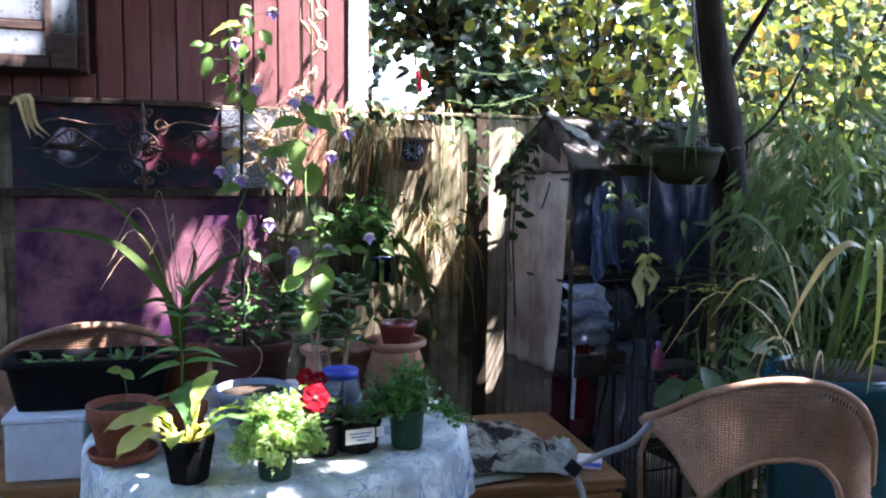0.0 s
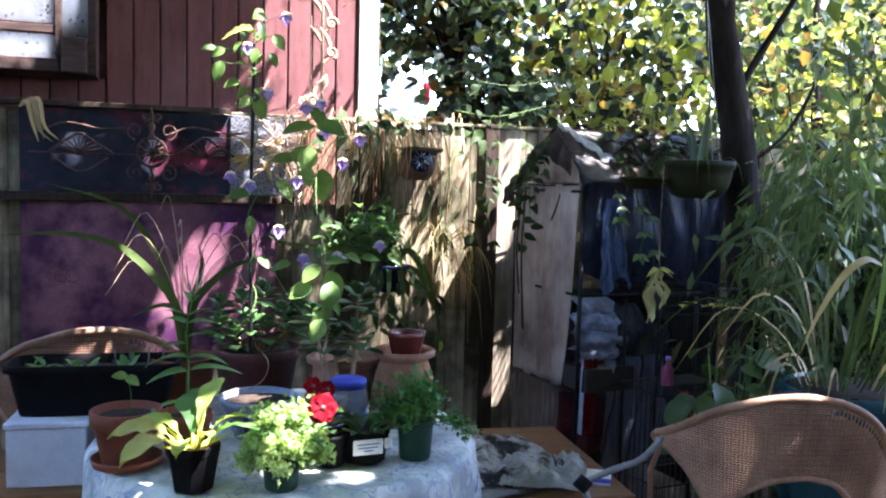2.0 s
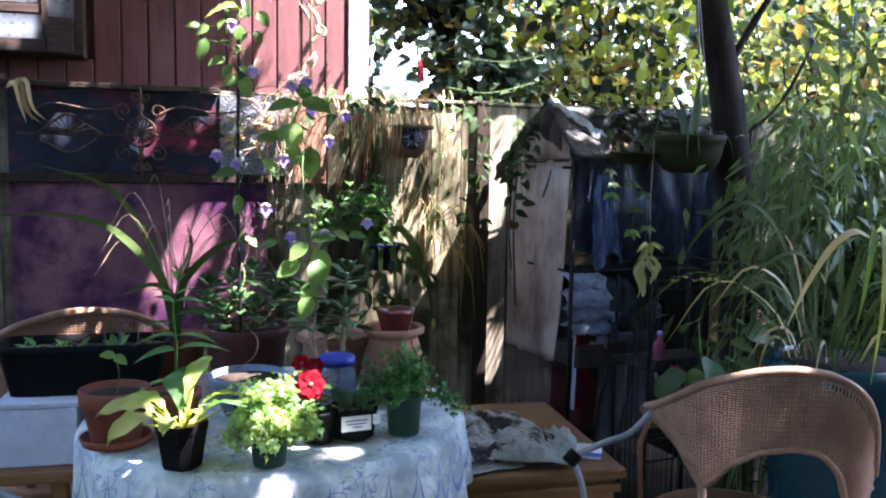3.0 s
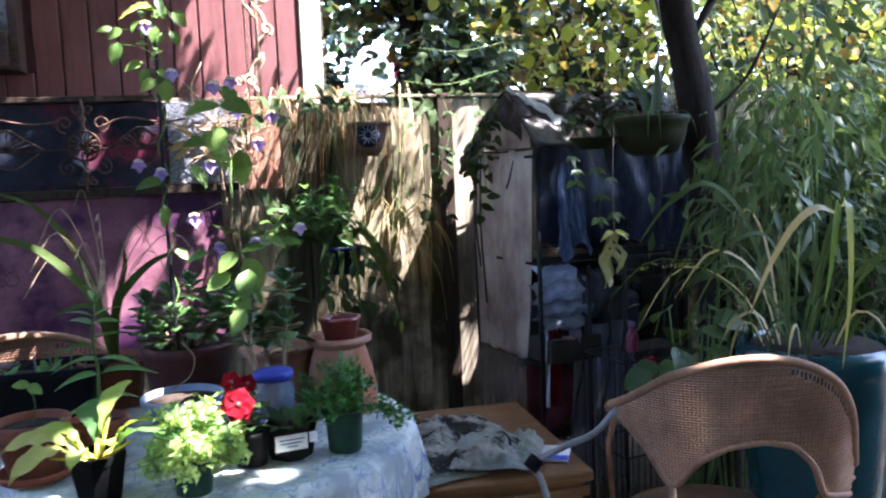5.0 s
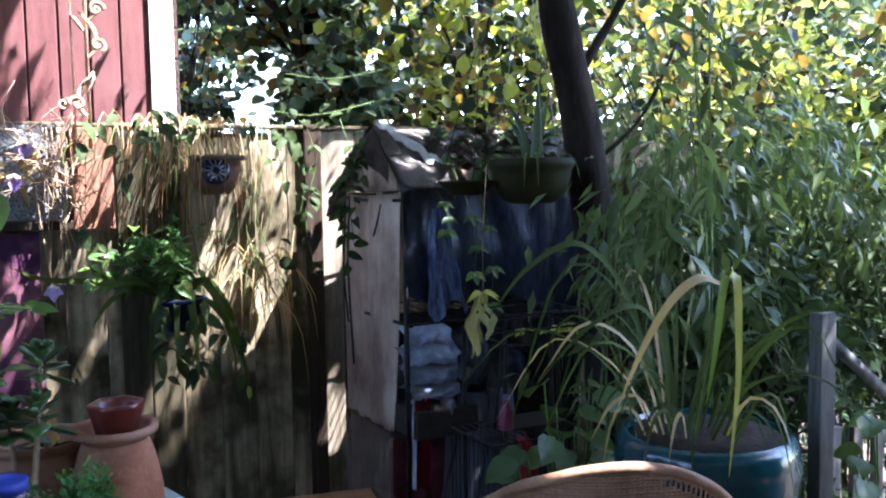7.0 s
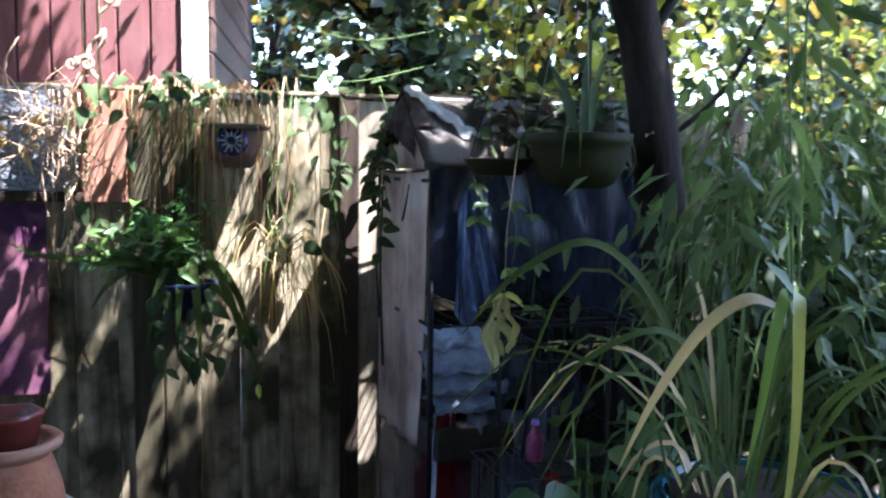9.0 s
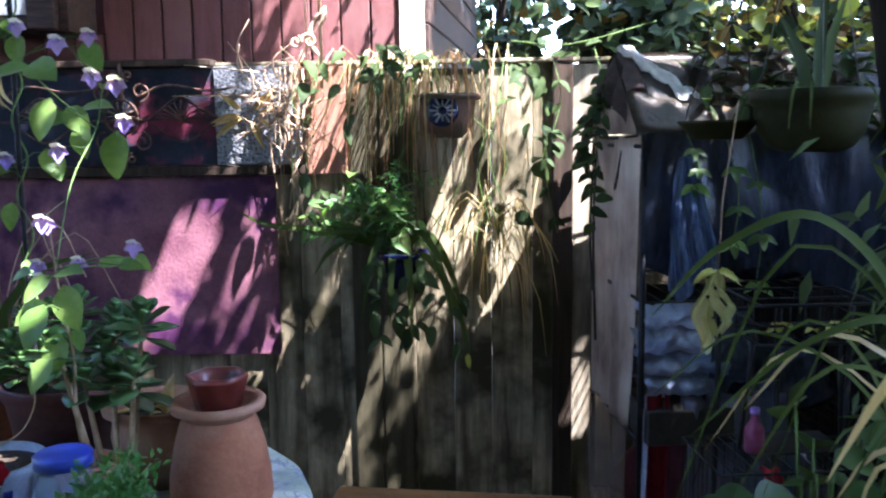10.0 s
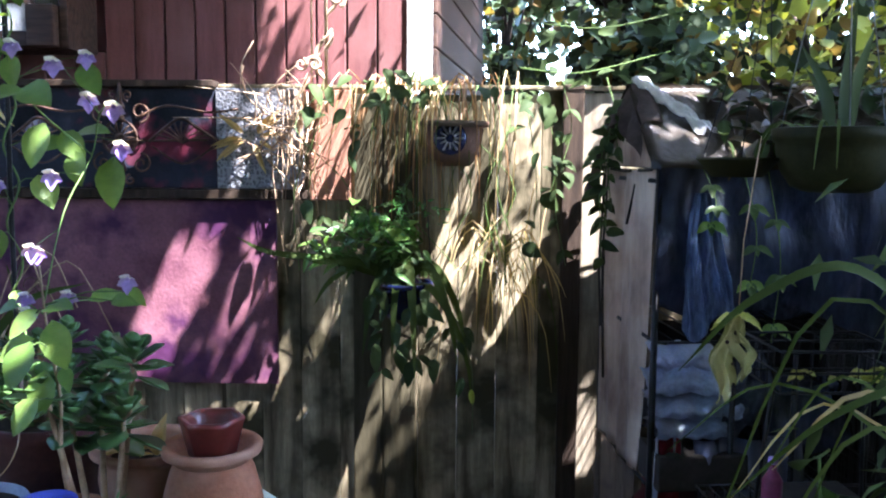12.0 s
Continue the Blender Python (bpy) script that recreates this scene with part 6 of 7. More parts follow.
for x0, z0 in ((-0.47, 1.62), (-0.45, 1.63)):
    for k in range(2):
        part("twig", blade([(x0, -0.04, z0), (x0 + 0.03 + 0.02 * k, -0.07, z0 + 0.02), (x0 + 0.05 + 0.02 * k, -0.08, z0 - 0.06 - 0.02 * k), (x0 + 0.07 + 0.05 * k, -0.08, z0 - 0.13)], 0.017, 10, face=(0.3, -1, 0.5)), L_TAN, tw)

# wall pot with trailing dry grass
OLD_CLAY = rough_stuff("weathered_clay", (0.09, 0.05, 0.032), (0.24, 0.13, 0.085), 12, 0.85, stain=(0.05, 0.055, 0.03))
wp = on_fence("wall_pot", "terracotta wall pot with a painted face of dark and white marks", "plant pot")
part("pot", lathe([(0, 0), (0.05, 0.0), (0.075, 0.03), (0.088, 0.08), (0.09, 0.115), (0.095, 0.12), (0.095, 0.13), (0.088, 0.13), (0.084, 0.12), (0, 0.11)], 36), OLD_CLAY, wp, m=pose(1.07, -0.1, 1.385))
part("pot_rim", lathe([(0.088, 0.118), (0.112, 0.122), (0.114, 0.136), (0.108, 0.138), (0.088, 0.13)], 36), OLD_CLAY, wp, m=pose(1.07, -0.1, 1.385))
face = part("painted_face", lathe([(0, 0), (0.046, 0), (0.048, 0.004), (0.044, 0.007), (0, 0.008)], 24), COBALT, wp, "dark glazed disc with white strokes", m=pose(1.06, -0.195, 1.468, 82, 0, 0) @ Matrix.Scale(1.05, 4))
for k in range(12):
    a = k * math.pi / 6
    part("painted_mark", box(0.012, -0.003, 0.0082, 0.04 - 0.008 * (k % 2), 0.003, 0.0095, 0.0005, 1), GREY_WOOD, face, m=pose(0, 0, 0, 0, 0, math.degrees(a)))
dry = on_fence("trailing_grass", "dry straw-coloured grass trailing from the fence top", "dry grass")
for k in range(96):
    x0 = rng.gauss(0.98, 0.12) if k < 92 else rng.gauss(1.22, 0.09)
    L = rng.uniform(0.12, 0.46) if k < 92 else rng.uniform(0.2, 0.5)
    dx = rng.uniform(-0.10, 0.10)
    part("strand", blade([(x0, -0.02, 1.64), (x0 + dx * 0.5, -0.07 - rng.uniform(0, 0.05), 1.64 + rng.uniform(-0.02, 0.03)), (x0 + dx, -0.12 - rng.uniform(0, 0.12), 1.62 - L * 0.5), (x0 + dx * 1.1, -0.14, 1.62 - L)], rng.uniform(0.002, 0.0045), 8, face=(0, -1, 0.2)), (L_BLADE, L_TAN, L_RUSSET, L_RUSSET)[k % 4], dry)

crp = on_fence("fence_creeper", "leafy creeper scrambling along the fence top", "creeper")
for k in range(54):
    u = rng.random()
    x0 = 0.62 + 0.80 * rng.random() ** 1.5 if u < 0.7 else rng.uniform(0.66, 0.95)
    z0 = 1.63 + rng.gauss(0, 0.045) if u < 0.55 else rng.uniform(1.05, 1.62)
    if (x0 < 0.6 and z0 < 1.3) or (x0 > 1.02 and rng.random() < 0.6):
        continue
    put_leaf(crp, CREEP_A, (x0, -0.10 - rng.uniform(0, 0.12), z0), (rng.uniform(-1, 1), -0.5, rng.uniform(-1.1, 0.3)), rng.uniform(0.035, 0.085), up=(0, -0.6, 0.8), roll=rng.uniform(-0.6, 0.6), wide=rng.uniform(0.8, 1.4))
for k in range(9):
    x0 = rng.uniform(0.65, 1.4)
    part("stem", tube([curve_points([(x0, -0.03, 1.64), (x0 + rng.uniform(-0.1, 0.1), -0.12, 1.5), (x0 + rng.uniform(-0.15, 0.15), -0.14, 1.3), (x0 + rng.uniform(-0.15, 0.15), -0.1, 1.05)], 12)], 0.0018, 5), STEM, crp)

over = on_fence("overhanging_creeper", "broad-leaved creeper on a wire above the fence top", "creeper")
for z0, x0, x1 in ((1.70, 1.28, 1.75), (1.84, 1.34, 1.85)):
    line = curve_points([(x0, 0.02, z0), (x0 * 0.6 + x1 * 0.4, -0.04, z0 - 0.02), (x1, -0.02, z0 + 0.05)], 24)
    part("stem", tube([line], 0.0022, 5), STEM, over)
    for k in range(1, 25, 2):
        put_leaf(over, CREEP_A, line[k] + Vector((0, rng.uniform(0.02, 0.10), rng.uniform(-0.03, 0.06))), (rng.uniform(-1, 1), -0.5, rng.uniform(-1.0, 0.2)), rng.uniform(0.045, 0.085), up=(0, -0.6, 0.8), roll=rng.uniform(-0.6, 0.6), wide=rng.uniform(1.0, 1.6))
# creeper with dark leaves hanging down the lit boards
for x0, z1, n_ in ((1.30, 1.02, 9), (1.36, 1.22, 7)):
    line = curve_points([(x0 - 0.03, -0.04, 1.65), (x0, -0.09, 1.55), (x0 + 0.03, -0.11, (1.55 + z1) / 2), (x0 - 0.02, -0.10, z1)], 20)
    part("stem", tube([line], 0.0016, 5), STEM, over)
    for k in range(n_):
        q = line[3 + int(k * 16 / n_)]
        put_leaf(over, CREEP_A, q + Vector((rng.uniform(-0.03, 0.03), rng.uniform(-0.03, 0.0), 0)), (rng.uniform(-1, 1), -0.5, rng.uniform(-0.9, 0.1)), rng.uniform(0.045, 0.075), up=(0, -0.6, 0.8), roll=rng.uniform(-0.6, 0.6), wide=rng.uniform(1.1, 1.6))

# three-leaf sprays hanging before the post
spr = on_fence("trailing_vine", "trailing vine with small lobed leaves in front of the boards", "vine")
for x0 in (1.40, 1.54):
    line = curve_points([(x0, -0.1, 1.66), (x0 + 0.03, -0.14, 1.5), (x0 - 0.02, -0.16, 1.3), (x0 + 0.02, -0.15, 1.08)], 14)
    part("stem", tube([line], 0.0016, 5), STEM, spr)
    for k in range(3, 15, 2):
        for j in (-0.8, 0.8):
            put_leaf(spr, CREEP_A, line[k], (math.sin(j + k) * 0.9, -0.5, -0.5 + 0.5 * math.cos(j * 2)), rng.uniform(0.035, 0.065), up=(0, -0.6, 0.8), roll=rng.uniform(-0.4, 0.4))

hp = thing("cobalt_pot", (0.945, 3.61, 0.925), "cobalt blue glazed pot hung on the fence with a leafy begonia", "potted plant")
round_pot(hp, 0.055, 0.085, 0.11, COBALT, 0.006, 0.016)
part("hanger", tube([[(0.08, 0.02, 0.1), (0.05, 0.12, 0.3), (0.0, 0.2, 0.5)], [(-0.08, 0.02, 0.1), (-0.05, 0.12, 0.3), (0.0, 0.2, 0.5)]], 0.0018, 5), BLACK_STEEL, hp)
for k in range(14):
    a = rng.uniform(0, 6.28)
    tip = Vector((-0.13 + 0.15 * math.cos(a), 0.05 * math.sin(a) - 0.01, 0.25 + 0.08 * math.sin(a * 1.7)))
    line = curve_points([(0.03 * math.cos(a), 0, 0.09), tip * 0.5 + Vector((0, 0, 0.08)), tip], 8)
    part("stem", tube([line], 0.002, 5), STEM, hp)
    for j in range(9):
        q = line[rng.randint(3, 8)] + Vector((rng.gauss(0, 0.03), rng.gauss(0, 0.02), rng.gauss(0, 0.03)))
        put_leaf(hp, (MID_A, HERB_A, MID_A)[j % 3] if (k + j) % 8 else LIME_B, q, (rng.uniform(-1, 1), -0.4, rng.uniform(-0.7, 0.5)), rng.uniform(0.035, 0.075), up=(0, -0.5, 0.85), roll=rng.uniform(-0.5, 0.5), wide=rng.uniform(0.8, 1.3))
g = np.random.default_rng(91)
for k in range(16):
    c = np.array((-0.08 + g.normal(0, 0.07), -0.03 + g.normal(0, 0.03), 0.24 + g.normal(0, 0.06)))
    d = np.array((g.normal(0, 0.6), -0.4, g.normal(0.1, 0.4)))
    n_ = 34
    tagged(part("leaf_spray", scatter("leaf_spray", WILLOW_LEAF, c + g.normal(0, 0.022, (n_, 3)), d + g.normal(0, 0.6, (n_, 3)), g.uniform(0.018, 0.036, n_), L_FERN, g, 0.7), L_FERN, hp), kind="stuff")
for a, L, dz, w in ((-2.8, 0.30, 0.16, 0.022), (-0.5, 0.20, -0.20, 0.03), (-1.2, 0.14, -0.25, 0.03), (0.1, 0.20, -0.18, 0.028), (-2.2, 0.18, -0.18, 0.028), (3.05, 0.52, 0.16, 0.024), (-1.7, 0.14, -0.2, 0.026), (-2.5, 0.36, 0.12, 0.02), (2.8, 0.3, -0.05, 0.026)):
    d = Vector((math.cos(a), math.sin(a) * 0.4, 0))
    part("strap_leaf", blade([(0, 0, 0.10), d * L * 0.4 + Vector((0, -0.03, 0.17)), d * L * 0.8 + Vector((0, -0.05, 0.13 + dz * 0.4)), d * L + Vector((0, -0.06, 0.08 + dz))], w, 12, face=(0, -0.8, 0.5)), L_BLADE, hp)
part("bud_stalk", tube([curve_points([(0.05, -0.03, 0.1), (0.13, -0.05, 0.06), (0.19, -0.05, -0.05), (0.215, -0.05, -0.17), (0.215, -0.05, -0.34)], 14)], 0.0014, 5), STEM, hp)
for k in range(36):
    q = Vector((rng.gauss(0.04, 0.08), -0.03 - rng.uniform(0, 0.08), rng.uniform(-0.16, 0.10)))
    put_leaf(hp, CREEP_A, q, (rng.uniform(-0.8, 0.8), -0.4, rng.uniform(-1.0, -0.2)), rng.uniform(0.04, 0.085), up=(0, -0.6, 0.8), roll=rng.uniform(-0.5, 0.5))
part("strap_leaf", blade([(0.03, -0.02, 0.1), (0.09, -0.06, 0.10), (0.15, -0.07, 0.02), (0.20, -0.06, -0.12), (0.212, -0.06, -0.22)], 0.022, 14, face=(0, -0.9, 0.3)), L_BLADE, hp)
put_leaf(hp, PALE_A, (0.213, -0.06, -0.20), (0.05, -0.2, -1), 0.05, up=(0, -1, 0), wide=0.8)

wisp = on_fence("wispy_grass", "bunch of fine pale grass hanging on the boards", "dry grass")
for k in range(20):
    x0 = rng.uniform(1.0, 1.38)
    z0 = rng.uniform(1.15, 1.62)
    L, dx = rng.uniform(0.1, 0.3), rng.gauss(0, 0.04)
    part("strand", blade([(x0, -0.03, z0), (x0 + dx * 0.5, -0.06, z0 - L * 0.35), (x0 + dx, -0.07, z0 - L)], 0.0022, 6, face=(0, -1, 0.3)), L_TAN if k % 3 else L_BLADE, wisp)
for k in range(36):
    x0 = rng.gauss(1.22, 0.06)
    z0 = rng.gauss(1.08, 0.05)
    dx = rng.gauss(0, 0.08)
    part("strand", blade([(x0, -0.05, z0), (x0 + dx * 0.5, -0.10, z0 + 0.05), (x0 + dx, -0.13, z0 - 0.06), (x0 + dx * 1.2, -0.12, z0 - rng.uniform(0.12, 0.3))], 0.0035, 7, face=(0, -1, 0.3)), L_TAN if k % 3 else L_BLADE, wisp)

# ---- grass in the teal pot ----
gr = thing("arching_grass", (2.10, 2.36, 0.765), "tall arching grass with some yellowed blades", "grass")
for k in range(27):
    a = rng.uniform(0, 6.28)
    h, reach = rng.uniform(0.20, 0.48), rng.uniform(0.2, 0.55)
    d = Vector((math.cos(a), math.sin(a) * 0.8, 0))
    r0 = d * rng.uniform(0.0, 0.12)
    part("blade", blade([r0 + Vector((0, 0, -0.005)), r0 + d * reach * 0.25 + Vector((0, 0, h * 0.75)), r0 + d * reach * 0.65 + Vector((0, 0, h)), r0 + d * reach + Vector((0, 0, h * rng.uniform(0.0, 0.75)))], rng.uniform(0.0055, 0.011), 11, face=(0.1, -0.75, 0.65)), L_BLADE if k % 11 else L_TAN, gr)
for k in range(20):
    a = rng.uniform(0, 6.28)
    d = Vector((math.cos(a), math.sin(a), 0))
    r0 = Vector((0.05, 0, 0.02)) + d * rng.uniform(0.03, 0.15)
    L = rng.uniform(0.08, 0.2)
    part("blade", blade([r0, r0 + d * L * 0.3 + Vector((0, 0, L * 0.6)), r0 + d * L * 0.7 + Vector((0, 0, L * 0.5)), r0 + d * L + Vector((0, 0, -0.1 * rng.random()))], rng.uniform(0.006, 0.011), 8, face=(0.1, -0.75, 0.65)), L_BLADE if k % 6 else L_TAN, gr)
part("stalk", tube([curve_points([(0.0, -0.05, 0.0), (-0.02, -0.15, 0.25), (-0.05, -0.24, 0.40), (-0.075, -0.28, 0.425)], 14)], lambda u: 0.005 - 0.003 * u, 6), STEM, gr)
part("blade", blade([(-0.07, -0.27, 0.425), (-0.13, -0.28, 0.44), (-0.20, -0.29, 0.40), (-0.27, -0.30, 0.31), (-0.33, -0.31, 0.20)], 0.019, 22, face=(0, -0.8, 0.6)), L_TAN, gr, "dry tan grass blade")
part("blade", blade([(-0.05, -0.26, 0.43), (-0.07, -0.31, 0.455), (-0.09, -0.35, 0.42), (-0.097, -0.365, 0.25), (-0.112, -0.36, 0.05)], 0.021, 22, face=(0, -1, 0.3)), L_YELLOW, gr, "yellow-green grass blade")
part("blade", blade([(-0.06, -0.26, 0.43), (-0.09, -0.31, 0.45), (-0.12, -0.34, 0.40), (-0.14, -0.35, 0.30), (-0.158, -0.35, 0.2)], 0.019, 22, face=(0, -1, 0.3)), L_LIME, gr, "bright green grass blade")
part("blade", blade([(-0.03, -0.02, 0.0), (-0.10, -0.1, 0.25), (-0.2, -0.16, 0.37), (-0.34, -0.2, 0.34), (-0.48, -0.22, 0.22)], 0.014, 22, face=(0, -0.8, 0.6)), L_BLADE, gr)
part("blade", blade([(-0.03, 0.02, 0.0), (-0.14, -0.02, 0.35), (-0.28, -0.05, 0.5), (-0.42, -0.08, 0.46), (-0.52, -0.1, 0.36)], 0.018, 22, face=(0, -0.8, 0.6)), L_BLADE, gr)

# broad leaves beside the big pot
bl = thing("broadleaf_plant", (1.93, 2.62, 0), "low broad-leaved plant beside the teal pot", "plant")
for k in range(40):
    a = rng.uniform(0, 6.28)
    z = rng.uniform(0.45, 0.86)
    r = rng.uniform(0.02, 0.16)
    pos = Vector((r * math.cos(a), r * math.sin(a), z))
    part("stem", tube([curve_points([(0, 0, 0), pos * 0.5 + Vector((0, 0, 0.05)), pos], 6)], 0.003, 5), STEM, bl)
    put_leaf(bl, MID_A, pos, (math.cos(a), math.sin(a) - 0.3, -0.2), rng.uniform(0.07, 0.12), up=(0, -0.4, 0.9), roll=rng.uniform(-0.4, 0.4), wide=1.5)
bl2 = thing("broadleaf_plant", (2.72, 2.35, 0), "low broad-leaved plant beside the timber post", "plant")
for k in range(46):
    a = rng.uniform(0, 6.28)
    z = rng.uniform(0.25, 0.82)
    r = rng.uniform(0.03, 0.2)
    pos = Vector((r * math.cos(a), r * math.sin(a), z))
    part("stem", tube([curve_points([(0, 0, 0), pos * 0.5 + Vector((0, 0, 0.05)), pos], 6)], 0.003, 5), STEM, bl2)
    put_leaf(bl2, MID_A, pos, (math.cos(a), math.sin(a) - 0.3, -0.1), rng.uniform(0.06, 0.1), up=(0, -0.4, 0.9), roll=rng.uniform(-0.4, 0.4), wide=1.5)

# upright plant in the hanging pot
sp = thing("spiky_plant", (1.995, 3.02, 1.455), "upright sword-leaved plant in the hanging pot", "plant")
for k in range(5):
    a = k * 2.4
    h = (0.24, 0.16, 0.28, 0.13, 0.20)[k]
    d = Vector((math.cos(a), math.sin(a), 0))
    part("sword_leaf", blade([d * 0.02, d * 0.03 + Vector((0, 0, h * 0.5)), d * (0.04 + rng.uniform(0, 0.05)) + Vector((0, 0, h))], 0.030, 8, face=(0.3, -0.9, 0.1)), L_CREEPER, sp)
for k in range(12):
    a = rng.uniform(0, 6.28)
    d = Vector((math.cos(a), math.sin(a), 0))
    part("drooping_leaf", blade([d * 0.05, d * 0.11 + Vector((0, 0, 0.04)), d * 0.15 + Vector((0, 0, 0.01)), d * 0.17 + Vector((0, 0, -0.06))], 0.007, 8, face=(0, -0.6, 0.8)), L_BLADE, sp)
tray2 = thing("hanging_tray", (1.80, 3.06, 1.375), "shallow olive green plastic tray hung beside the pot", "plant pot")
part("tray", lathe([(0, 0), (0.055, 0), (0.085, 0.035), (0.09, 0.037), (0.09, 0.043), (0.083, 0.043), (0.052, 0.008), (0, 0.008)], 36), OLIVE_PLASTIC, tray2)
part("hanger", tube([[(0.085 * math.cos(a), 0.085 * math.sin(a), 0.04), (0.05, 0, 0.5), (0.1, 0, 1.2)] for a in (0.4, 2.5, 4.6)], 0.0012, 5), BLACK_STEEL, tray2)

# moss and leaves on the shelter roof
rf = thing("roof_greenery", (0, 0, 0), "tangle of leaves and moss lying on the shelter roof", "creeper")
for k in range(150):
    u, v = rng.uniform(0.2, 1.0), rng.uniform(0.72, 1.14)
    z = roof_z(v) + 0.02
    put_leaf(rf, (CREEP_A, BROWN_A, CREEP_A, BROWN_A, CREEP_A, CREEP_A)[k % 6], G(u, v, z + rng.uniform(0, 0.05)), (rng.uniform(-1, 1), rng.uniform(-1, 0.3), rng.uniform(-0.5, 0.5)), rng.uniform(0.04, 0.09), roll=rng.uniform(-0.5, 0.5))
for u0, L in ((0.12, 0.14), (0.27, 0.30), (0.36, 0.42)):
    line = curve_points([G(u0, 1.1, EAVE + 0.02), G(u0 + 0.03, 1.2, EAVE - L * 0.5), G(u0 + 0.01, 1.2, EAVE - L)], 10)
    part("stem", tube([line], 0.0014, 5), STEM, rf)
    for k in range(3, 11, 3):
        for j in (-1, 0, 1):
            put_leaf(rf, LIME_B if k == 9 and j else MID_A, line[k], (j * 0.8, -0.5, -0.3), rng.uniform(0.03, 0.05), up=(0, -0.6, 0.8))

gv_ = thing("gable_vine", (0, 0, 0), "dark leafy vine hanging over the gable of the shelter", "vine")
for v0, z0, z1 in ((0.48, 1.56, 1.30), (0.33, 1.51, 1.12), (0.18, 1.46, 1.28), (0.62, 1.61, 1.42), (0.42, 1.54, 1.20)):
    line = curve_points([G(0.05, v0, z0), G(-0.07, v0 + 0.02, z0 - 0.04), G(-0.08, v0 - 0.04, (z0 + z1) / 2), G(-0.07, v0 - 0.02, z1)], 12)
    part("stem", tube([line], 0.0016, 5), STEM, gv_)
    for k in range(1, 13):
        put_leaf(gv_, CREEP_A, line[k], (rng.uniform(-1, 1), -0.5, rng.uniform(-0.8, 0.3)), rng.uniform(0.03, 0.06), up=(-0.4, -0.6, 0.7), roll=rng.uniform(-0.6, 0.6), wide=rng.uniform(0.9, 1.5))

flap = thing("roof_flap", (0, 0, 0), "rolled pale plastic flap catching the sun on the roof edge", "plastic sheet")
part("flap", sheet(lambda u, v: G(-0.05 + 0.20 * u + 0.06 * v + 0.02 * noise.noise((u * 4, v * 2, 8)), RV + 0.02 + 0.30 * u, roof_z(RV + 0.02 + 0.30 * u) + 0.03 + 0.012 * math.sin(v * 3) + 0.014 * noise.noise((u * 6, v * 4, 4)) + 0.008 * noise.noise((u * 19, v * 11, 4))), 34, 14, 0.002), film("sunlit_plastic_flap", (0.78, 0.76, 0.72), 0.08), flap)

# ---- dry yellow leaf bundle hanging before the rack ----
hl = thing("hanging_leaf", (1.765, 2.855, 0.90), "withered pale yellow leaves hanging on a string", "dead leaves")
PALE_LEAF = leafy("withered_leaf", (0.42, 0.43, 0.20), (0.66, 0.63, 0.38), 0.3, island=False)
part("string", tube([[(0.01, 0, 0.2), (0.02, 0.03, 0.35), (0.06, 0.1, 0.56)]], 0.0012, 5), TWIG, hl)
for k, (x0, L, w, tw_) in enumerate(((-0.006, 0.15, 0.040, 0.5), (-0.016, 0.17, 0.022, -0.6), (0.016, 0.12, 0.018, 0.9), (0.024, 0.10, 0.014, -1.2))):
    part("leaf", sheet(lambda u, v: (x0 * (0.4 + v) + (u - 0.5) * w * (0.5 + 0.8 * math.sin(2.6 * v + 0.3)) + 0.012 * math.sin(v * 8 + k), -0.012 * k + 0.02 + (u - 0.5) * tw_ * w * v + 0.012 * noise.noise((u * 3, v * 6, k)), 0.19 - L * v - 0.012 * math.sin(u * 6 + k)), 8, 16, 0.001), PALE_LEAF, hl)
for x, z, r in ((0.006, 0.165, 0.006), (-0.012, 0.145, 0.0045), (0.0, 0.10, 0.003)):
    part("spot", lathe([(0, 0), (r, 0), (r * 0.8, 0.0008), (0, 0.001)], 10), BROWN_FRAME, hl, "dark rotten spot", m=pose(x, -0.012, z, 90, 0, 0))
for a in (0.2, 1.2, 2.2, 3.0):
    put_leaf(hl, YELLOW_A, (0.005, 0, 0.195), (math.cos(a), -0.5, 0.25 * math.sin(a)), 0.05, up=(0, -0.4, 0.9))

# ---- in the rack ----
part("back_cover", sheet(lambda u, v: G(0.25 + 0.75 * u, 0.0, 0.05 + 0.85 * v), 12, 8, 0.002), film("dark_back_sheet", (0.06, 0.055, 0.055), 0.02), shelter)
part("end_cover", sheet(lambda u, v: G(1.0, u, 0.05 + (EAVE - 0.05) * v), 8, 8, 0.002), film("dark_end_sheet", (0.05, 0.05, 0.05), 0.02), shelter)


def sack(name, u, v, z, w, d, h, material, label, seed):
    b = thing(name, G(u, v, z), label, "bag")

    def fn(a, t):
        ang, ph = 2 * math.pi * a, math.pi * t
        n = 1 + 0.35 * noise.noise((math.cos(ang) * 1.6 + seed, math.sin(ang) * 1.6, t * 3)) + 0.12 * noise.noise((math.cos(ang) * 5 + seed, math.sin(ang) * 5, t * 8))
        r = (math.sin(ph) + 1e-3) ** 0.55 * n
        return (w * r * math.cos(ang), d * r * math.sin(ang), h * (1 - math.cos(ph)) / 2)

    part("sack", sheet(fn, 44, 22, 0, True), material, b)
    return b


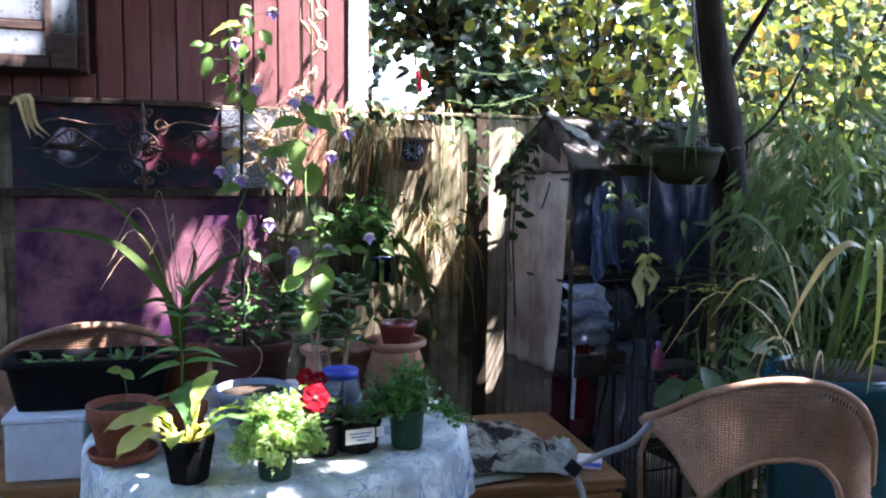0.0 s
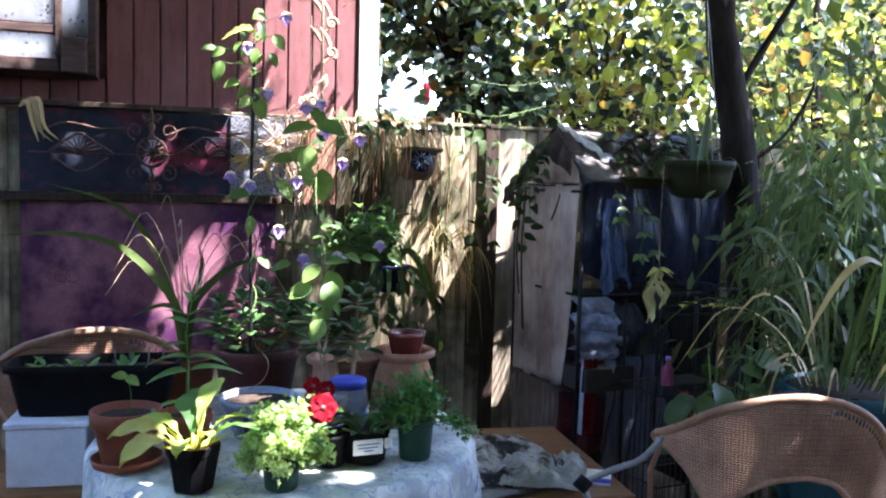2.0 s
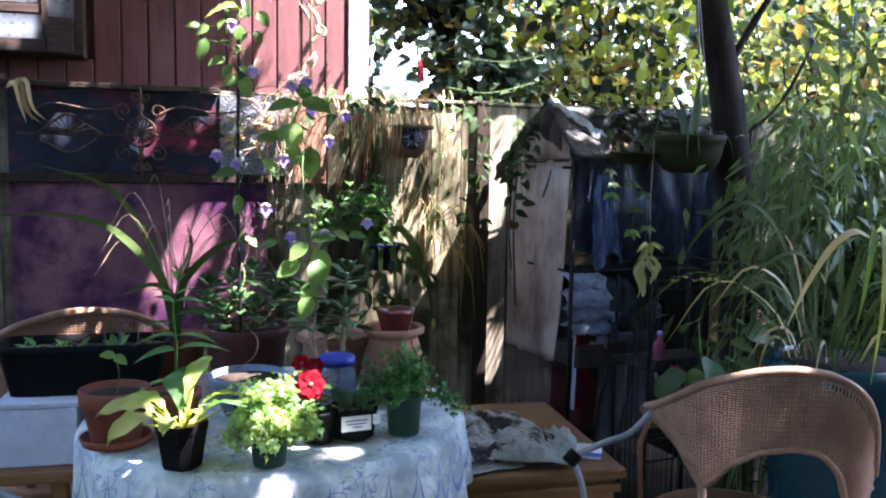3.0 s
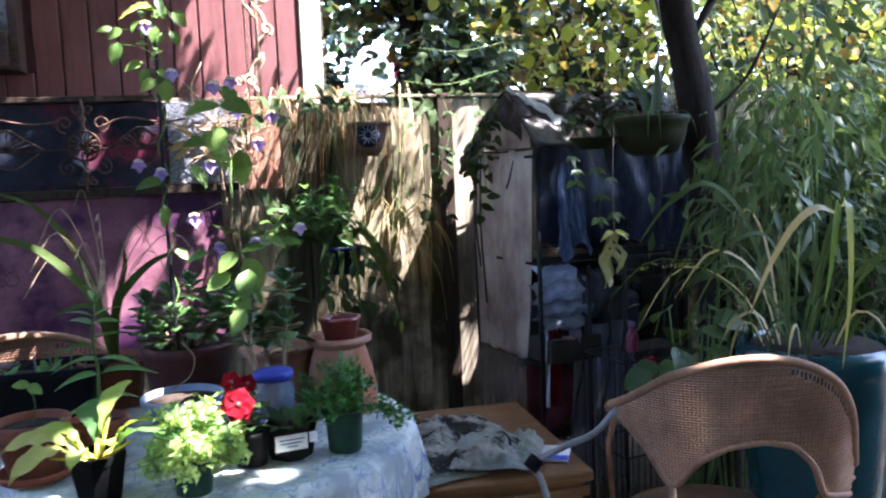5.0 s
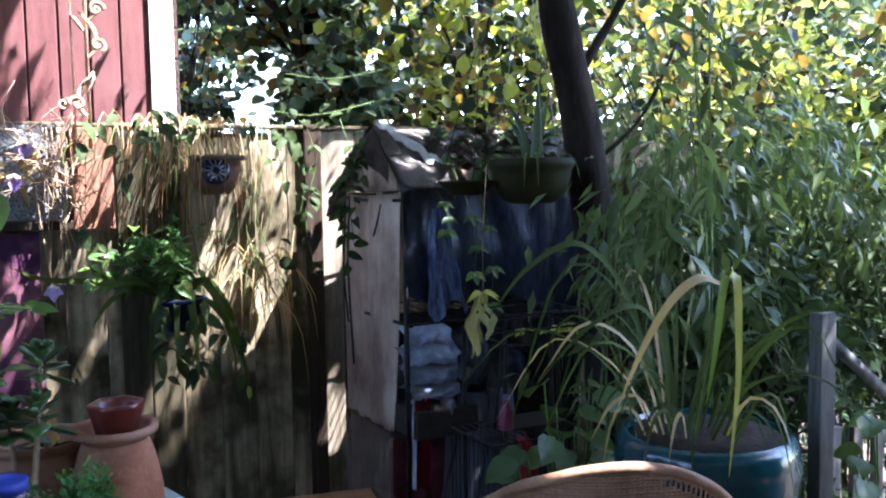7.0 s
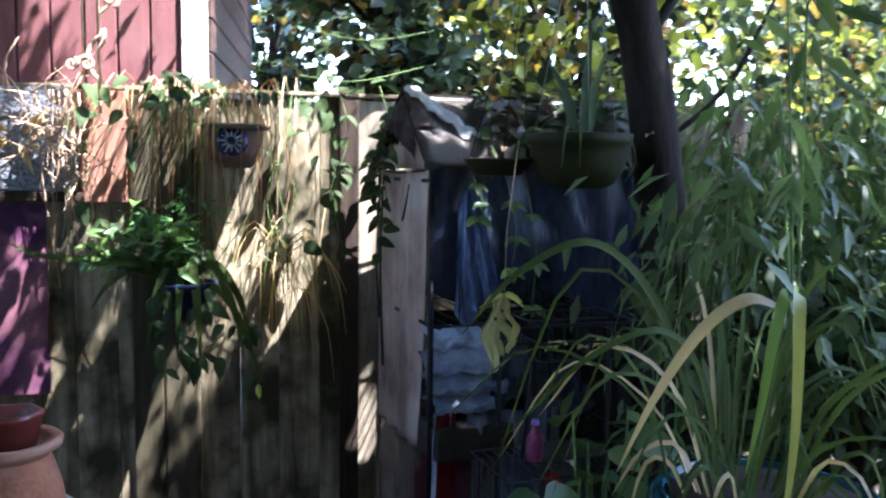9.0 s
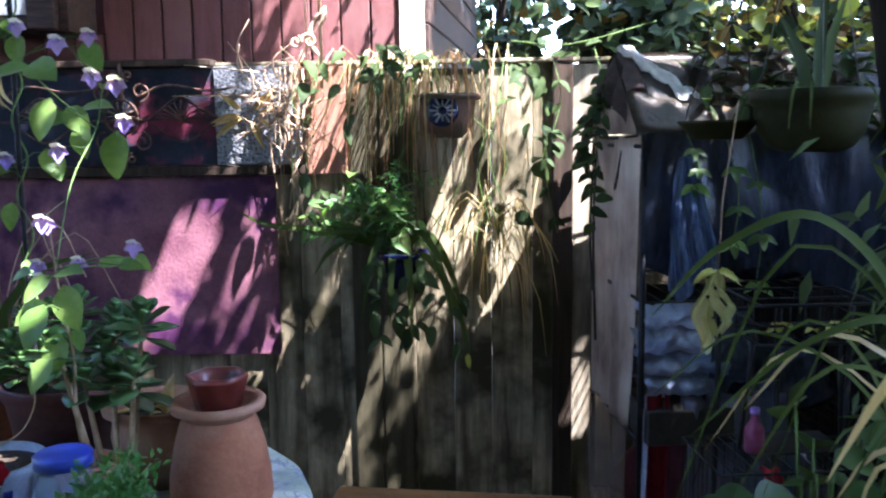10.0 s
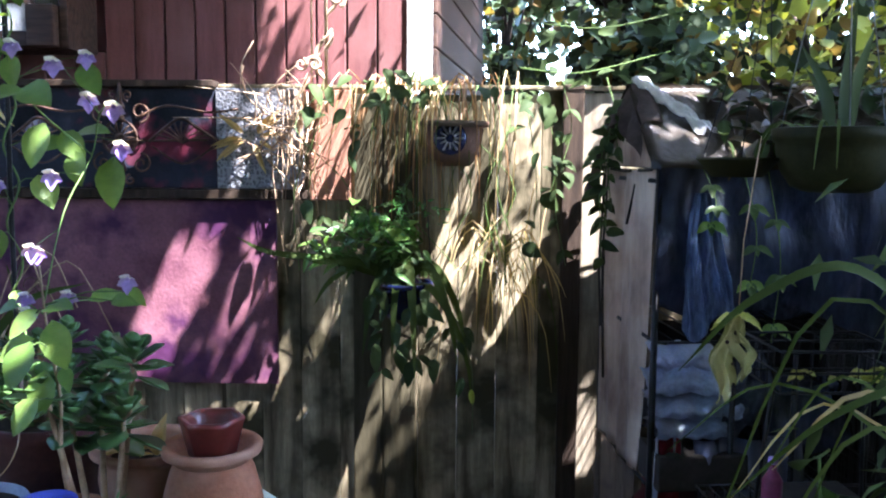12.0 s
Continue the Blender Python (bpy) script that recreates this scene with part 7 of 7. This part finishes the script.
GREY_CLOTH = rough_stuff("grey_cloth", (0.05, 0.055, 0.075), (0.15, 0.165, 0.215), 20, 0.85)
MAROON = rough_stuff("dull_maroon_cloth", (0.05, 0.014, 0.018), (0.12, 0.03, 0.036), 20, 0.9)
RED_CLOTH = rough_stuff("red_towelling", (0.22, 0.012, 0.022), (0.36, 0.03, 0.045), 30, 0.9)
PINK = rough_stuff("pink_plastic", (0.17, 0.03, 0.075), (0.27, 0.06, 0.12), 20, 0.5)
sack("fabric_bundle", 0.62, 0.5, 0.957, 0.17, 0.15, 0.22, BLACK_BAG, "dark plastic-wrapped bundle on a rack shelf", 1)
sack("fabric_bundle", 0.30, 0.5, 0.567, 0.15, 0.16, 0.26, GREY_CLOTH, "grey cloth bundle on a rack shelf", 2)
sack("fabric_bundle", 0.72, 0.5, 0.567, 0.16, 0.16, 0.24, BLACK_BAG, "dark plastic-wrapped bundle on a rack shelf", 5)
sack("fabric_bundle", 0.25, 0.5, 0.227, 0.15, 0.17, 0.25, MAROON, "dark red cloth bundle low in the rack", 9)
sack("fabric_bundle", 0.68, 0.5, 0.227, 0.17, 0.17, 0.26, GREY_CLOTH, "grey cloth bundle low in the rack", 12)
wc = thing("white_cloth", (0, 0, 0), "crumpled white and pale blue cloths stacked in the rack", "cloth")
for k, (z0, z1, u0, u1) in enumerate(((0.86, 0.93, 0.0, 0.25), (0.79, 0.87, -0.02, 0.30), (0.72, 0.80, -0.01, 0.36), (0.665, 0.73, 0.03, 0.3), (0.70, 0.90, 0.28, 0.46))):
    part("fold", sheet(lambda u, v: G(u0 + (u1 - u0) * u + 0.012 * noise.noise((v * 5, k, u * 3)), 0.86 + 0.13 * math.sin(math.pi * v) ** 0.6 + 0.035 * noise.noise((u * 7, v * 3, k * 3.1)) + 0.02 * noise.noise((u * 17, v * 9, k)), z0 + (z1 - z0) * v + 0.018 * noise.noise((u * 5, v, k * 7.7))), 30, 14, 0.003), WHITE_BAG if k < 4 else GREY_CLOTH, wc)
prop = thing("stack_crate", G(0.16, 0.95, 0.567), "low black crate under the stacked bags", "crate", turn=14)
part("crate", box(-0.11, -0.08, 0, 0.13, 0.08, 0.095, 0.006), DARK_SEAM, prop)
tow = thing("towel", (0, 0, 0), "red and white towel hanging on the rack", "towel")
for k, (m, a, b) in enumerate(((RED_CLOTH, 0.015, 0.075), (WHITE_BAG, -0.002, 0.013), (RED_CLOTH, 0.077, 0.095))):
    part("stripe", sheet(lambda u, v: G(a + (b - a) * u, 1.06 + 0.02 * math.sin(u * 5 + v * 4 + k), 0.70 - 0.30 * v), 8, 14, 0.004), m, tow)
part("front_film", sheet(lambda u, v: G(0.14 + 0.40 * u + 0.02 * math.sin(v * 7), 1.07 + 0.03 * math.sin(u * 14 + 3 * v) + 0.012 * noise.noise((u * 9, v * 8, 2)), 0.70 - 0.64 * v), 40, 30, 0.001), RACK_FILM, shelter, "clear crumpled plastic sheet")
bot = thing("spray_bottle", (1.885, 2.97, 0.0), "pink plastic bottle on a cage top", "bottle")
part("bottle", lathe([(0, 0.66), (0.019, 0.66), (0.022, 0.666), (0.022, 0.715), (0.013, 0.73), (0.009, 0.735), (0.009, 0.75), (0, 0.752)], 24), PINK, bot)
part("cap", lathe([(0, 0.765), (0.010, 0.765), (0.011, 0.752), (0, 0.752)], 18), PURPLE, bot)

rag = thing("rag", (1.905, 2.852, 0.0), "dark red rag hanging over the front of the cage", "cloth")
part("fabric", sheet(lambda u, v: (-0.028 + 0.056 * u * (0.7 + 0.5 * v) + 0.008 * math.sin(v * 6), -0.012 + 0.010 * math.sin(u * 9 + v * 3) + (0.03 if v == 0 else 0.0), 0.662 - 0.20 * v - 0.02 * u * v), 14, 16, 0.002), RED_CLOTH, rag)


def wire_cage(name, at, turn, w, d, h, label, step=0.025):
    c = thing(name, at, label, "cage", turn=turn)
    nx, nz, ny = int(w / step), int(h / step), int(d / step)
    rim = [(-w / 2, -d / 2), (w / 2, -d / 2), (w / 2, d / 2), (-w / 2, d / 2), (-w / 2, -d / 2)]
    for z in (0.004, h / 2, h):
        part("hoop", tube([[(x, y, z) for x, y in rim]], 0.0035, 5), BLACK_STEEL, c)
    for y in (-d / 2, d / 2):
        for k in range(nx + 1):
            x = -w / 2 + w * k / nx
            part("bar", tube([[(x, y, 0), (x, y, h)]], 0.0014, 4), BLACK_STEEL, c)
    for x in (-w / 2, w / 2):
        for k in range(ny + 1):
            y = -d / 2 + d * k / ny
            part("bar", tube([[(x, y, 0), (x, y, h)]], 0.0014, 4), BLACK_STEEL, c)
    return c


wire_cage("wire_cage", (1.93, 2.98, 0.0), 12, 0.34, 0.24, 0.655, "black wire animal cage standing in front of the rack")
tray = wire_cage("wire_basket", (1.98, 3.0, 0.93), 10, 0.26, 0.2, 0.09, "black wire basket of withered leaves", 0.03)
for sx in (-0.1, 0.1):
    part("support", tube([[(sx, 0, 0), (sx * 1.2, 0.02, -0.275)]], 0.005, 6), BLACK_STEEL, tray)
for k in range(9):
    put_leaf(tray, YELLOW_A, (rng.uniform(-0.12, 0.1), rng.uniform(-0.09, 0.0), 0.02), (rng.uniform(-1, 1), -0.5, 0.6), rng.uniform(0.04, 0.07))
for k in range(13):
    part("top_wire", tube([[(-0.168 + 0.028 * k, -0.12, 0.655), (-0.168 + 0.028 * k, 0.12, 0.655)]], 0.0016, 4), BLACK_STEEL, bpy.data.objects["wire_cage"])
part("top_tray", box(-0.05, -0.02, 0.657, 0.17, 0.12, 0.661, 0.001), DARK_SEAM, bpy.data.objects["wire_cage"], "dark plastic tray on the cage top")


# ---- on and by the chest ----
def rag_material():
    m, t, b = mat("patterned_rag", 0.9)
    co = mapped(t)
    n1, n2 = noisy(t, co, 13, 4), noisy(t, co, 55, 3)
    c = ramp(t, n1, (0.44, (0.05, 0.045, 0.04)), (0.49, (0.36, 0.34, 0.28)), (0.56, (0.60, 0.58, 0.50)))
    t.links.new(mixed(t, 0.4, c, ramp(t, n2, (0.4, (0.4, 0.4, 0.4)), (0.6, (1, 1, 1))), "MULTIPLY"), b.inputs["Base Color"])
    bump(t, b, n2, 0.4, 0.002)
    return m


RAG = rag_material()
PALE_CLOTH = rough_stuff("pale_grey_cloth", (0.36, 0.37, 0.33), (0.52, 0.52, 0.47), 14, 0.9)


def heap(name, x0, y0, x1, y1, z, h, material, label, seed, turn=0.0):
    c = thing(name, ((x0 + x1) / 2, (y0 + y1) / 2, z), label, "cloth", turn=turn)

    def fn(u, v):
        e = min(u, 1 - u, v, 1 - v)
        k = min(1, e * 9)
        n = noise.noise((u * 4 + seed, v * 4, 0)) + 0.6 * abs(noise.noise((u * 8, v * 9 + seed, 2))) + 0.3 * noise.noise((u * 19, v * 17, seed)) + 0.45 * (0.3 - abs(noise.noise((u * 11 + v * 5, v * 7, seed + 3))))
        wob = 0.06 * noise.noise((u * 3, v * 3, seed + 5))
        return ((u - 0.5 + wob) * (x1 - x0), (v - 0.5 + wob) * (y1 - y0), 0.006 + max(0.0, h * (0.45 + 0.6 * n)) * (0.25 + 0.75 * k))

    part("cloth", sheet(fn, 46, 46, 0.004), material, c)
    return c


heap("rag_heap", 0.96, 2.42, 1.33, 2.86, 0.503, 0.055, RAG, "crumpled camouflage-patterned rags on the chest", 3, 8)
heap("pale_cloth", 1.12, 2.36, 1.37, 2.60, 0.515, 0.05, PALE_CLOTH, "pale grey cloth draped over the chest edge", 9, -20)
heap("newspaper", 0.98, 2.36, 1.18, 2.50, 0.503, 0.012, PALE_CLOTH, "folded newspaper under the rags", 19, 12)
heap("red_glove", 0.985, 2.74, 1.09, 2.84, 0.503, 0.05, RED_CLOTH, "bright red cloth glove on the chest", 23)
pap = thing("booklet", (1.38, 2.50, 0.503), "blue and white booklet on the chest", "booklet", turn=-25)
part("pages", box(-0.08, -0.06, 0, 0.08, 0.06, 0.008, 0.001, 1), WHITE_PAINT, pap)
part("cover_band", box(-0.08, -0.062, 0.009, 0.08, -0.03, 0.0105, 0.0005, 1), BLUE_PLASTIC, pap)
tubeg = thing("grey_tube", (0, 0, 0), "bent grey metal tube with a dark grip", "metal tube")
part("tube", tube([curve_points([(1.515, 2.27, 0.69), (1.45, 2.27, 0.63), (1.37, 2.27, 0.605), (1.275, 2.26, 0.575)], 12), curve_points([(1.275, 2.26, 0.575), (1.31, 2.24, 0.45), (1.35, 2.22, 0.0)], 10)], 0.009, 8), GREY_STEEL, tubeg)
part("grip", tube([[(1.29, 2.262, 0.585), (1.265, 2.258, 0.56)]], 0.021, 10), BLACK_PLASTIC, tubeg, "dark plastic grip")
tube2 = thing("grey_tube", (0, 0, 0), "grey metal tube leaning by the bench", "metal tube")
part("tube", tube([curve_points([(-0.32, 2.25, 0.66), (-0.1, 2.15, 0.60), (0.02, 2.08, 0.50), (0.05, 2.0, 0.0)], 14)], 0.011, 8), GREY_STEEL, tube2)

# laundry far behind
lau = thing("hanging_laundry", (1.80, 8.0, 0), "white and red laundry on a line far behind the fence", "laundry")
part("white_cloth", sheet(lambda u, v: (-0.28 + 0.38 * u, 0.03 * math.sin(u * 12), 2.45 - 0.6 * v), 14, 4, 0.004), WHITE_PAINT, lau)
part("red_cloth", sheet(lambda u, v: (0.12 + 0.06 * u, 0.03 * math.sin(u * 12), 2.30 - 0.2 * v), 8, 4, 0.004), RED_CLOTH, lau)
part("line", tube([[(-2.5, 0, 2.5), (0, 0, 2.44), (2.5, 0, 2.5)]], 0.004, 5), TWIG, lau)
for sx in (-2.5, 2.5):
    part("pole", tube([[(sx, 0, 0), (sx, 0, 2.55)]], 0.025, 7), OLD_POST, lau)
